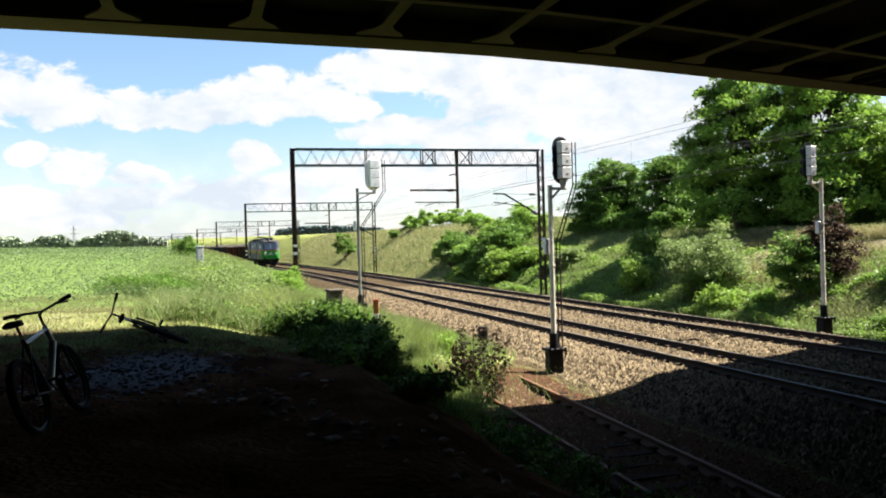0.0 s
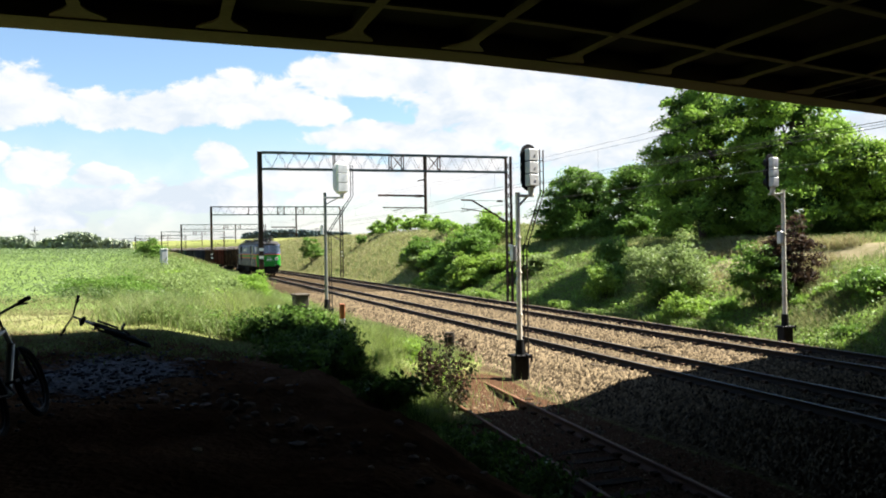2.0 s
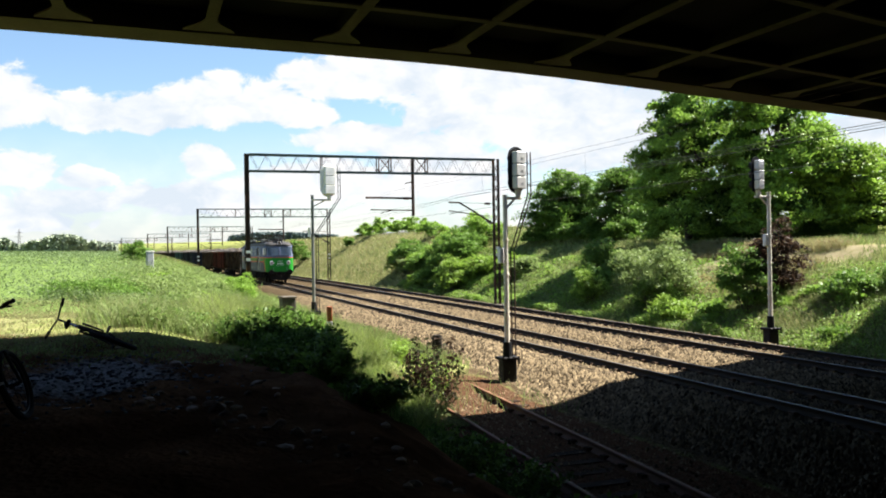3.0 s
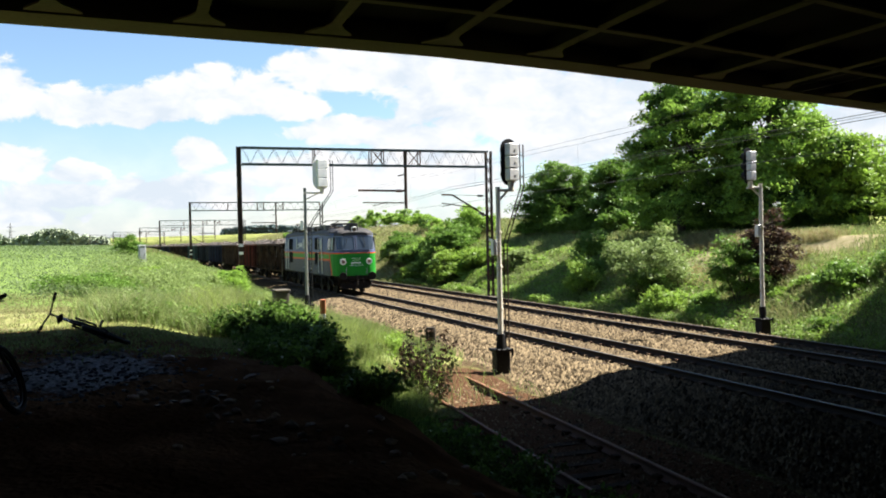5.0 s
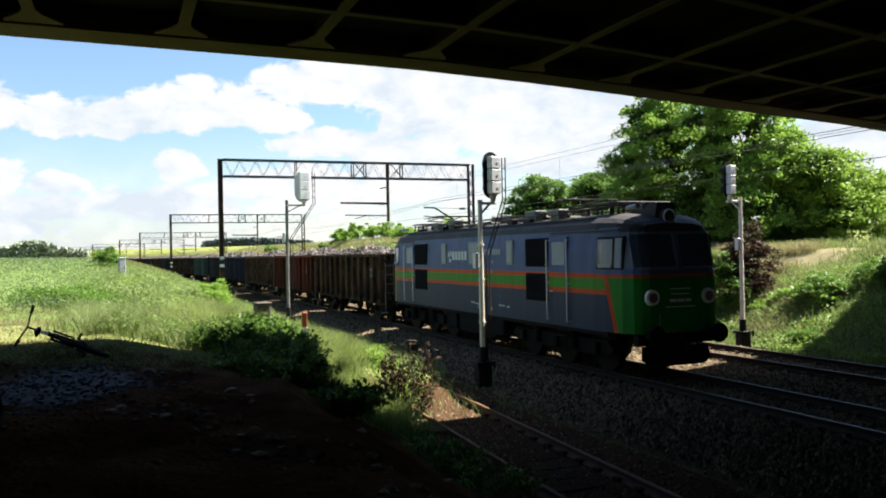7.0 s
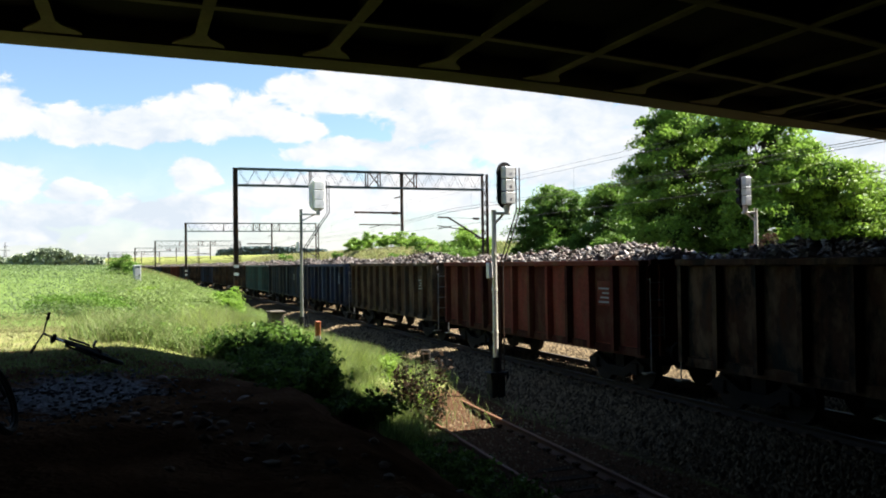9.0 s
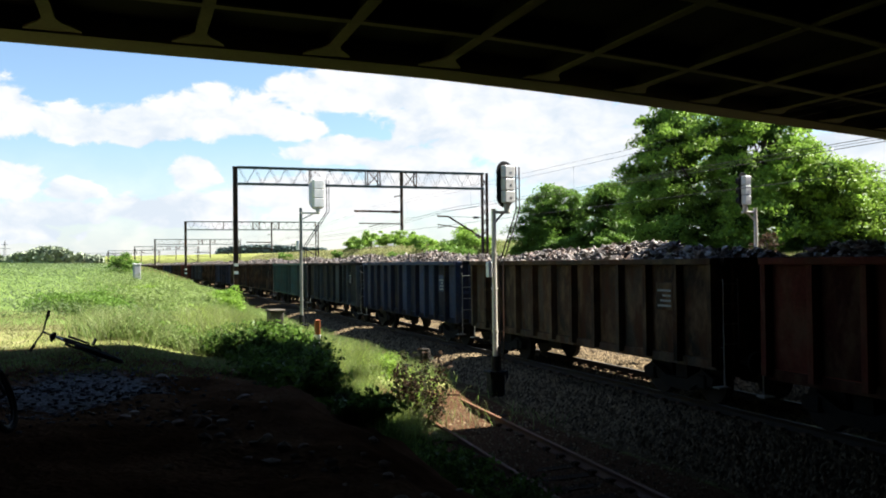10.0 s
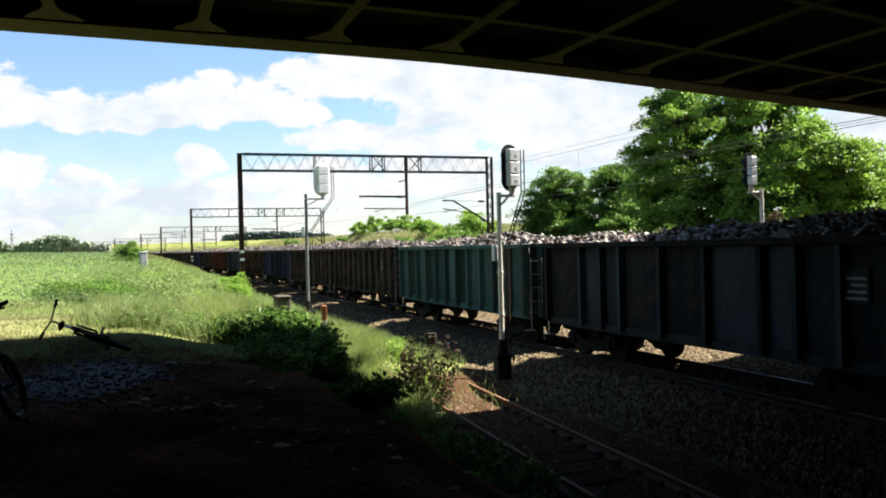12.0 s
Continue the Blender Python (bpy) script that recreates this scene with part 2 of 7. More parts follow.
def rod(bm, p, q, r0, r1=None, n=8, caps=True):
    p, q = Vector(p), Vector(q)
    d = q - p
    m = Matrix.Translation((p + q) / 2) @ d.to_track_quat("Z", "Y").to_matrix().to_4x4()
    bmesh.ops.create_cone(bm, cap_ends=caps, segments=n, radius1=r0, radius2=r0 if r1 is None else r1, depth=d.length, matrix=m)
    return bm


def beam(bm, p, q, w, h):
    """A rectangular bar from p to q."""
    p, q = Vector(p), Vector(q)
    d = q - p
    m = Matrix.Translation((p + q) / 2) @ d.to_track_quat("Y", "Z").to_matrix().to_4x4()
    bmesh.ops.create_cube(bm, size=1.0, matrix=m @ Matrix.Diagonal((w, d.length, h, 1)))
    return bm


def prism(bm, poly, axis_fn, a, b):
    """Sweeps a closed polygon from a to b; axis_fn(u, v, s) gives the place."""
    va = [bm.verts.new(axis_fn(u, v, a)) for u, v in poly]
    vb = [bm.verts.new(axis_fn(u, v, b)) for u, v in poly]
    n = len(poly)
    for i in range(n):
        bm.faces.new((va[i], va[(i + 1) % n], vb[(i + 1) % n], vb[i]))
    bm.faces.new(va)
    bm.faces.new(vb[::-1])
    return bm


def loft(bm, rings, cap=True):
    vs = [[bm.verts.new(p) for p in r] for r in rings]
    n = len(rings[0])
    for a, b in zip(vs, vs[1:]):
        for i in range(n):
            bm.faces.new((a[i], a[(i + 1) % n], b[(i + 1) % n], b[i]))
    if cap:
        bm.faces.new(vs[0][::-1])
        bm.faces.new(vs[-1])
    return bm


def mesh_np(name, verts, faces, material, mat_index=None, smooth=False):
    """A mesh from arrays: verts (n, 3), faces (m, k) of one size."""
    me = bpy.data.meshes.new(name)
    verts, faces = np.asarray(verts, np.float32), np.asarray(faces, np.int32)
    k = faces.shape[1]
    me.vertices.add(len(verts))
    me.vertices.foreach_set("co", verts.ravel())
    me.loops.add(faces.size)
    me.loops.foreach_set("vertex_index", faces.ravel())
    me.polygons.add(len(faces))
    me.polygons.foreach_set("loop_start", np.arange(len(faces), dtype=np.int32) * k)
    if mat_index is not None:
        me.polygons.foreach_set("material_index", np.asarray(mat_index, np.int32))
    if smooth:
        me.polygons.foreach_set("use_smooth", np.ones(len(faces), bool))
    for m in (material if isinstance(material, (list, tuple)) else [material]):
        me.materials.append(m)
    me.update()
    me.validate()
    return me


def smooth01(a, b, x):
    t = np.clip((np.asarray(x, float) - a) / (b - a), 0, 1)
    return t * t * (3 - 2 * t)


rnd = np.random.default_rng(11)

# ---------------------------------------------------------------- the line and the lie of the land
_ky = [-200, 0, 25, 50, 70, 85, 100, 125, 150, 175, 200, 230, 260, 300, 400, 520, 3200]
_kx = [12.46, 12.46, 12.56, 12.85, 13.08, 13.18, 13.0, 12.5, 11.6, 10.2, 8.2, 5.0, 1.2, -5.0, -24.0, -50, -500]
_dy = np.arange(-200, 3201, 1.0)
_dx = np.interp(_dy, _ky, _kx)
for _ in range(3):
    _dx[12:-12] = np.convolve(_dx, np.ones(25) / 25, "same")[12:-12]
SPACING, HALF = 4.653, 0.80  # between the two lines; half the distance between rail heads


def cx(y):
    return np.interp(y, _dy, _dx)


def heading(y):
    """Turn about z, in degrees, of a thing whose own y axis follows the line."""
    return -math.degrees(math.atan2(float(cx(y + 4) - cx(y - 4)), 8.0))


def bumps(x, y):
    return (np.sin(x * 0.9 + 1.3 * np.sin(y * 0.31)) * np.sin(y * 0.7 + np.sin(x * 0.43)) * 0.05 + np.sin(x * 2.3 + y * 1.1) * np.sin(y * 1.9 - x * 0.6) * 0.02)


def land(x, y):
    x, y = np.asarray(x, float), np.asarray(y, float)
    u = x - cx(y)
    zc = 3.1 + 1.9 * smooth01(42, 78, y)
    near = np.interp(u, [-400, -14.4, -12.4, -10.5, -9.2, -7.8, -4.0, -3.1, -2.0, 2.4, 6.6, 7.8, 9.0], [1.62, 1.58, 1.55, 1.42, 0.72, -0.49, -0.545, -0.48, -0.2, -0.2, -0.2, -0.55, -0.45])
    far = np.interp(u, [-400, -14, -10.4, -8.0, -5.8, -3.8, -3.0, -2.0, 2.4, 6.6, 7.8, 9.0], [1.75, 1.75, 1.45, 0.75, 0.05, -0.3, -0.48, -0.2, -0.2, -0.2, -0.55, -0.45])
    k = smooth01(17.5, 23, y)
    z = near * (1 - k) + far * k
    z = z + 0.19 * smooth01(9.8, 14.2, y) * (1 - k) * smooth01(-11.0, -12.6, u)
    right = np.interp(u, [9, 11.5, 14, 17, 20, 60, 3000], [0, 0.33, 0.62, 0.92, 1.0, 1.12, 2.0]) * (zc + 0.45)
    z = z + np.where(u > 9, right, 0)
    z = z + np.interp(y, [22, 44, 62, 91, 150, 400], [0, 0.15, 0.42, 0.9, 1.3, 1.5]) * smooth01(-4.6, -7.6, u)
    z = z + 0.008 * np.clip(y - 25, 0, 1200) * smooth01(-11, -70, u)
    z = z + 0.008 * np.clip(y - 150, 0, 1500) * smooth01(12, 60, u)
    rough = np.where((u < -3.4) | (u > 8), 1.0, 0.15)
    heaps = 0.05 * np.sin(x * 3.1 + 0.7 * y) * np.sin(y * 2.7 - x) + 0.03 * np.sin(x * 7.3 - y * 2.2) * np.sin(y * 6.1 + x)
    bare = smooth01(-7.0, -9.0, u) * (1 - smooth01(12.5, 14.5, y))
    return z + bumps(x, y) * rough + heaps * bare


def ground_material():
    m = bpy.data.materials.new("ground_cover")
    m.use_nodes = True
    nt = m.node_tree
    N, L = nt.nodes.new, nt.links.new
    b = nt.nodes["Principled BSDF"]
    b.inputs["Roughness"].default_value = 0.95
    b.inputs["Specular IOR Level"].default_value = 0.0
    tc = N("ShaderNodeTexCoord")

    def nz(scale, detail=5, rough=0.6):
        n = N("ShaderNodeTexNoise")
        L(tc.outputs["Object"], n.inputs["Vector"])
        n.inputs["Scale"].default_value, n.inputs["Detail"].default_value, n.inputs["Roughness"].default_value = scale, detail, rough
        return n.outputs[0]

    def ramp(src, stops):
        r = N("ShaderNodeValToRGB")
        L(src, r.inputs[0])
        els = r.color_ramp.elements
        while len(els) < len(stops):
            els.new(0.5)
        for e, (p, c) in zip(els, stops):
            e.position, e.color = p, (*c, 1)
        return r.outputs[0]

    def attr(name):
        a = N("ShaderNodeAttribute")
        a.attribute_name = name
        return a.outputs["Fac"]

    def mix(f, a, c):
        x = N("ShaderNodeMixRGB")
        L(f, x.inputs[0])
        L(a, x.inputs[1])
        L(c, x.inputs[2])
        return x.outputs[0]

    def edge(f, src, lo=0.35, hi=0.65):
        """A ragged border: the zone weight shifted by noise."""
        a = N("ShaderNodeMath")
        a.operation = "MULTIPLY_ADD"
        L(src, a.inputs[0])
        a.inputs[1].default_value = 0.7
        L(f, a.inputs[2])
        r = N("ShaderNodeMapRange")
        L(a.outputs[0], r.inputs[0])
        r.inputs["From Min"].default_value, r.inputs["From Max"].default_value = lo + 0.35, hi + 0.35
        return r.outputs[0]

    g1, g2, g3 = nz(0.25), nz(2.2), nz(22, 3)
    grass = mix(g3, ramp(g1, [(0.3, (0.114, 0.151, 0.040)), (0.5, (0.148, 0.162, 0.054)), (0.66, (0.188, 0.168, 0.078))]), ramp(g2, [(0.35, (0.084, 0.114, 0.030)), (0.62, (0.227, 0.235, 0.084))]))
    vor = N("ShaderNodeTexVoronoi")
    L(tc.outputs["Object"], vor.inputs["Vector"])
    vor.inputs["Scale"].default_value = 16
    hs = N("ShaderNodeHueSaturation")
    hs.inputs["Color"].default_value = (0.060, 0.044, 0.026, 1)
    vr = N("ShaderNodeMapRange")
    vsep = N("ShaderNodeSeparateColor")
    L(vor.outputs["Color"], vsep.inputs[0])
    L(vsep.outputs[0], vr.inputs[0])
    vr.inputs["To Min"].default_value, vr.inputs["To Max"].default_value = 0.5, 1.5
    L(vr.outputs[0], hs.inputs["Value"])
    dirt = mix(g3, ramp(g2, [(0.3, (0.036, 0.018, 0.010)), (0.7, (0.112, 0.058, 0.031))]), ramp(nz(0.7), [(0.42, (0.045, 0.024, 0.014)), (0.62, (0.175, 0.104, 0.062))]))
    dirt = mix(edge(attr("ash"), nz(5.0, 7, 0.75), 0.5, 0.62), dirt, ramp(g3, [(0.3, (0.085, 0.086, 0.094)), (0.7, (0.260, 0.262, 0.275))]))
    field = mix(g2, ramp(g1, [(0.3, (0.095, 0.146, 0.038)), (0.7, (0.120, 0.168, 0.048))]), ramp(g3, [(0.3, (0.088, 0.136, 0.034)), (0.7, (0.126, 0.174, 0.054))]))
    sand = ramp(g2, [(0.3, (0.165, 0.140, 0.078)), (0.7, (0.250, 0.215, 0.135))])
    col = mix(edge(attr("field"), g2), grass, field)
    col = mix(edge(attr("dirt"), g2), col, dirt)
    col = mix(edge(attr("sand"), g2), col, sand)
    col = mix(edge(attr("soil"), g2), col, ramp(g3, [(0.3, (0.036, 0.018, 0.010)), (0.55, (0.070, 0.038, 0.022)), (0.75, (0.130, 0.088, 0.058))]))
    col = mix(edge(attr("bed"), g2), col, hs.outputs[0])
    L(col, b.inputs["Base Color"])
    bp = N("ShaderNodeBump")
    bp.inputs["Strength"].default_value, bp.inputs["Distance"].default_value = 0.6, 0.05
    hm = N("ShaderNodeMath")
    hm.operation = "ADD"
    L(vor.outputs["Distance"], hm.inputs[0])
    L(g3, hm.inputs[1])
    L(hm.outputs[0], bp.inputs["Height"])
    L(bp.outputs[0], b.inputs["Normal"])
    return m


def zones(x, y):
    u = x - cx(y)
    k = smooth01(17, 23, y)
    bed = smooth01(-3.6 - 4.2 * (1 - k) - 0.3, -3.1 - 4.0 * (1 - k), u) * (1 - smooth01(7.2, 8.0, u))
    field = smooth01(-10.5, -14.0, u) * smooth01(19, 24, y)
    field = np.maximum(field, smooth01(120, 260, y) * (u < -30) * 0.7)
    dirt = smooth01(-6.6, -8.6, u) * (1 - smooth01(13.2, 17.0, y + 0.25 * (x + 2)))
    sand = np.exp(-(((u - 17.3) / 1.5) ** 2 + ((y - 28.0) / 2.2) ** 2)) * 0.7
    sand = sand + 1.1 * np.exp(-(((u - 14.2) / 1.1) ** 2 + ((y - 34.6) / 2.2) ** 2)) + 0.8 * np.exp(-(((u - 15.6) / 0.7) ** 2 + ((y - 31.0) / 4.5) ** 2))
    sand = sand + 0.75 * np.exp(-(((u - 11.9) / 0.8) ** 2 + ((y - 29.6) / 1.5) ** 2)) + 0.6 * np.exp(-(((u - 13.2) / 1.0) ** 2 + ((y - 32.0) / 1.6) ** 2))
    sand = sand + 0.42 * smooth01(-13.0, -14.2, u) * smooth01(14.4, 15.4, y) * (1 - smooth01(19.0, 21.5, y))
    ash = 0.8 * np.exp(-(((x + 0.5) / 1.5) ** 2 + ((y - 11.0) / 1.9) ** 2))
    soil = smooth01(-7.9, -7.3, u) * (1 - smooth01(-4.1, -3.5, u)) * (1 - smooth01(19.5, 22.0, y))
    bed = bed * (1 - soil)
    return {"soil": soil, "ash": ash, "bed": bed, "field": field, "dirt": dirt, "sand": np.clip(sand, 0, 1)}


def build_ground():
    us = np.unique(np.concatenate([np.linspace(-2600, -300, 14), np.linspace(-300, -60, 22), np.linspace(-60, -16, 45), np.linspace(-16, 24, 161), np.linspace(24, 80, 40), np.linspace(80, 400, 20), np.linspace(400, 2600, 12)]))
    ys = np.unique(np.concatenate([np.linspace(-190, -20, 20), np.linspace(-20, 4, 97), np.linspace(4, 20, 129), np.linspace(20, 60, 161), np.linspace(60, 140, 161), np.linspace(140, 320, 91), np.linspace(320, 900, 60), np.linspace(900, 3100, 24)]))
    U, Y = np.meshgrid(us, ys)
    X = U + cx(Y)
    Z = land(X, Y)
    n, m = len(ys), len(us)
    idx = np.arange(n * m).reshape(n, m)
    faces = np.stack([idx[:-1, :-1], idx[:-1, 1:], idx[1:, 1:], idx[1:, :-1]], -1).reshape(-1, 4)
    me = mesh_np("ground", np.stack([X, Y, Z], -1).reshape(-1, 3), faces, ground_material(), smooth=True)
    for name, w in zones(X.ravel(), Y.ravel()).items():
        at = me.attributes.new(name, "FLOAT", "POINT")
        at.data.foreach_set("value", w.astype(np.float32))
    return tagged(new("ground", me), "grassy cutting and field with stony railway bed and bare earth", "ground", kind="structure")


build_ground()


# ---------------------------------------------------------------- tracks
def rail_mesh(name, offset, y0, y1, step, z, top_mat, side_mat):
    """A flat-bottomed rail that follows the line at a lateral offset."""
    prof = [(-0.075, -0.172), (0.075, -0.172), (0.075, -0.155), (0.012, -0.13), (0.012, -0.05), (0.036, -0.035), (0.036, -0.006), (0.028, 0), (-0.028, 0), (-0.036, -0.006), (-0.036, -0.035), (-0.012, -0.05), (-0.012, -0.13), (-0.075, -0.155)]
    ys = np.arange(y0, y1 + step, step)
    xs = cx(ys) + (offset(ys) if callable(offset) else offset)
    n = len(prof)
    v = np.array([[(x + a, y, z + b) for a, b in prof] for x, y in zip(xs, ys)]).reshape(-1, 3)
    i = np.arange(len(ys) - 1)[:, None] * n + np.arange(n)[None]
    j = np.arange(len(ys) - 1)[:, None] * n + (np.arange(n)[None] + 1) % n
    f = np.stack([i, j, j + n, i + n], -1).reshape(-1, 4)
    mi = np.tile([1 if 6 <= k <= 8 else 0 for k in range(n)], len(ys) - 1)
    return mesh_np(name, v, f, [side_mat, top_mat], mi)


def sleeper_bm(w=2.7):
    bm = bmesh.new()
    prof = [(-0.14, -0.2), (0.14, -0.2), (0.11, 0.0), (-0.11, 0.0)]
    prism(bm, prof, lambda u, v, s: (s, u, v), -w / 2, w / 2)
    for sx in (-HALF, HALF):  # fastenings beside each rail
        for d in (-0.13, 0.13):
            box(bm, sx + d - 0.05, sx + d + 0.05, -0.07, 0.07, 0.0, 0.065)
    return bm


def build_track(name, lateral, label, ymax_parts):
    root = tagged(new(name), label, "railway track", kind="structure")
    for s in (-HALF, HALF):
        r = new("rail", rail_mesh("rail", lateral + s, -120, 420, 2.0, 0.0, M["railtop"], M["rail"]))
        r.parent = root
        r["label"] = "steel rail with a polished running head"
    me = finish("sleeper", sleeper_bm(), M["sleeper"])
    y = 4.0
    while y < ymax_parts:
        share("sleeper", me, root, pose(float(cx(y)) + lateral, y, -0.187, 0, 0, heading(y)))
        y += 0.62
    # the far sleepers stay one part
    bm = bmesh.new()
    while y < 330:
        x = float(cx(y)) + lateral
        box(bm, x - 1.35, x + 1.35, y - 0.13, y + 0.13, -0.3, -0.187)
        y += 0.62
    y = -100.0
    while y < 4.0:
        x = float(cx(y)) + lateral
        box(bm, x - 1.35, x + 1.35, y - 0.13, y + 0.13, -0.3, -0.187)
        y += 0.62
    far = part("far_sleepers", bm, M["sleeper"], root)
    far["kind"] = "stuff"
    return root


build_track("track_1", 0.0, "railway track on brown stone ballast with concrete sleepers", 100)
build_track("track_2", SPACING, "second railway track on brown stone ballast with concrete sleepers", 100)


def build_siding():
    root = tagged(new("siding_track"), "disused siding with rusty rails sunk in dirt and weeds", "railway track", kind="structure")
    for s in (-0.74, 0.74):
        me = rail_mesh("rusty_rail", lambda y: s - 5.47 - 0.058 * (18 - y), -40, 21.5, 2.0, -0.36, M["wornrust"], M["rustrail"])
        r = new("rail", me)
        r.parent = root
        r["label"] = "rusty rail"
    me = finish("sleeper", sleeper_bm(), M["oldsleeper"])
    for i in range(44):
        y = -8 + i * 0.62
        share("sleeper", me, root, pose(float(cx(y)) - 5.47 - 0.058 * (18 - y), y, -0.535, 0, 0, 0.4 * math.sin(i)))


build_siding()


def build_ballast():
    """Loose stones on the shoulders and between the rails."""
    def stones(n, ulo, uhi, ylo, yhi, size):
        y = ylo + (yhi - ylo) * rnd.random(n) ** 1.5
        u = rnd.uniform(ulo, uhi, n)
        return u + cx(y), y, size * (0.6 + 0.9 * rnd.random(n))
    sets = [stones(30000, -3.6, -0.9, 5, 60, 0.042), stones(4500, -7.4, -3.4, 5, 19, 0.026), stones(15000, -0.72, 0.72, 5, 60, 0.036), stones(16000, 0.9, 3.8, 5, 60, 0.042), stones(12000, 3.95, 5.4, 5, 60, 0.036), stones(9000, 5.5, 7.6, 8, 60, 0.034)]
    x = np.concatenate([s[0] for s in sets])
    y = np.concatenate([s[1] for s in sets])
    r = np.concatenate([s[2] for s in sets])
    n = len(x)
    octa = np.array([(1, 0, -0.5), (0, 1, -0.5), (-1, 0, -0.5), (0, -1, -0.5), (0, 0, 0.8)])
    tri = np.array([(0, 1, 4), (1, 2, 4), (2, 3, 4), (3, 0, 4)])
    jit = octa[None] * (0.7 + 0.6 * rnd.random((n, 5, 1))) + rnd.normal(0, 0.16, (n, 5, 3))
    a = rnd.uniform(0, 6.28, n)
    ca, sa = np.cos(a)[:, None], np.sin(a)[:, None]
    jx, jy = jit[..., 0] * ca - jit[..., 1] * sa, jit[..., 0] * sa + jit[..., 1] * ca
    z = land(x, y) + r * 0.35
    v = np.stack([x[:, None] + jx * r[:, None], y[:, None] + jy * r[:, None], z[:, None] + jit[..., 2] * r[:, None]], -1)
    f = (np.arange(n)[:, None, None] * 5 + tri[None]).reshape(-1, 3)
    tagged(new("ballast_stones", mesh_np("ballast_stones", v.reshape(-1, 3), f, M["stone"])), "loose brown and grey crushed stone ballast", "ballast", kind="stuff")


build_ballast()


# ---------------------------------------------------------------- the bridge overhead
# from x = 24 the unseen edge bends forward to shade the slope
EDGE_X = [-30, -6, -1.9, 0.57, 3.44, 5.45, 8.3, 11.65, 15.8, 20.1, 24, 32, 45]
EDGE_Y = [13.9, 14.25, 14.42, 14.58, 14.75, 14.93, 15.45, 16.25, 17.3, 18.35, 19.6, 23.0, 28.0]
SOFFIT = 6.5


def edge_y(x):
    return np.interp(x, EDGE_X, EDGE_Y)


def build_bridge():
    root = tagged(new("road_bridge"), "dark concrete road bridge with a coffered soffit over the tracks", "bridge", kind="structure")
    xs = np.concatenate([np.arange(-26, -4, 4.0), np.arange(-4, 24, 0.8), np.arange(24, 40.1, 4.0)])

    def strip(name, back0, back1, z0, z1, material, label=""):
        """A slab that follows the edge, from back0 to back1 metres behind it."""
        bm = bmesh.new()
        rings = [[(x - 0.02 * b, float(edge_y(x)) - b, z) for b, z in ((back0, z0), (back0, z1), (back1, z1), (back1, z0))] for x in xs]
        loft(bm, rings)
        return part(name, bm, material, root, label)

    strip("edge_beam", 0.0, 0.80, SOFFIT, SOFFIT + 1.25, M["concrete"], "weathered concrete edge beam")
    strip("parapet", 0.02, 0.24, SOFFIT + 1.252, SOFFIT + 2.0, M["concrete"])
    # slab drawn out far behind the view to keep rear daylight away
    strip("deck_slab", 0.803, 48.0, SOFFIT + 0.34, SOFFIT + 1.2, M["soffit"], "deck slab coloured dark for the coffers' shade")
    # steel-like ribs: a pale thin flange under a web coloured dark as shade, flared where they meet the edge beam
    rows = (2.92, 5.9, 8.88, 11.86, 14.84, 17.82, 20.8)
    for b in rows:
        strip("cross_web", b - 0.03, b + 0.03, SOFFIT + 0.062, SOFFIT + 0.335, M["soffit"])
        strip("cross_rib", b - 0.085, b + 0.085, SOFFIT + 0.03, SOFFIT + 0.06, M["concrete"])
    nodes = [-0.88 - 2.08 * k for k in range(9, 0, -1)] + [-0.88, 1.20, 3.28, 5.37, 7.60, 9.90, 12.2, 14.6, 17.1, 19.7, 22.3, 25.0, 27.8, 30.6]
    w = 0.085

    def slab(name, outline, x, ye, z0, z1, material):
        """A flat plate: outline in (lateral, metres behind the edge)."""
        bm = bmesh.new()
        prism(bm, outline, lambda u, v, q: (x + u - 0.02 * v, ye - v, q), z0, z1)
        part(name, bm, material, root)
    for x in nodes:
        ye = float(edge_y(x))
        flare = [(-0.40, 0.803), (-0.39, 0.90), (-0.30, 1.06), (-w - 0.06, 1.30), (-w, 1.50), (-w, 2.832), (w, 2.832), (w, 1.50), (w + 0.06, 1.30), (0.30, 1.06), (0.39, 0.90), (0.40, 0.803)]
        slab("rib", flare, x, ye, SOFFIT + 0.03, SOFFIT + 0.06, M["concrete"])
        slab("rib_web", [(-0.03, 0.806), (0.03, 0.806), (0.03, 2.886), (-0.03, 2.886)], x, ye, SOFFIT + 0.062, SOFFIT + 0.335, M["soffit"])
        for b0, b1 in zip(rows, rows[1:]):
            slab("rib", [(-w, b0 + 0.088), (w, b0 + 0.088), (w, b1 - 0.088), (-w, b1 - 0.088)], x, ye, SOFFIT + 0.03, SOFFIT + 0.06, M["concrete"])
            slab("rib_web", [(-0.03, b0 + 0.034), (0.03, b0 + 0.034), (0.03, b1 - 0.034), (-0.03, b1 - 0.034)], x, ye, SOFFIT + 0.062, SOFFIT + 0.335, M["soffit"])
    # unseen abutments added on both sides of the bridge, set close to block daylight
    for x0, x1 in ((-7.0, -3.5), (27.5, 31.0)):
        bm = bmesh.new()
        box(bm, x0, x1, -34.0, float(edge_y(x0)) - 0.9, -0.8, SOFFIT + 0.33, 0.05)
        part("abutment", bm, M["concrete"], root, "unseen concrete side wall that blocks daylight")
    # plain wall added behind the camera to darken the space underneath
    bm = bmesh.new()
    box(bm, -3.4, 8.6, -12.4, -12.0, -0.8, SOFFIT + 0.02)
    part("end_wall", bm, M["concrete"], root)


build_bridge()


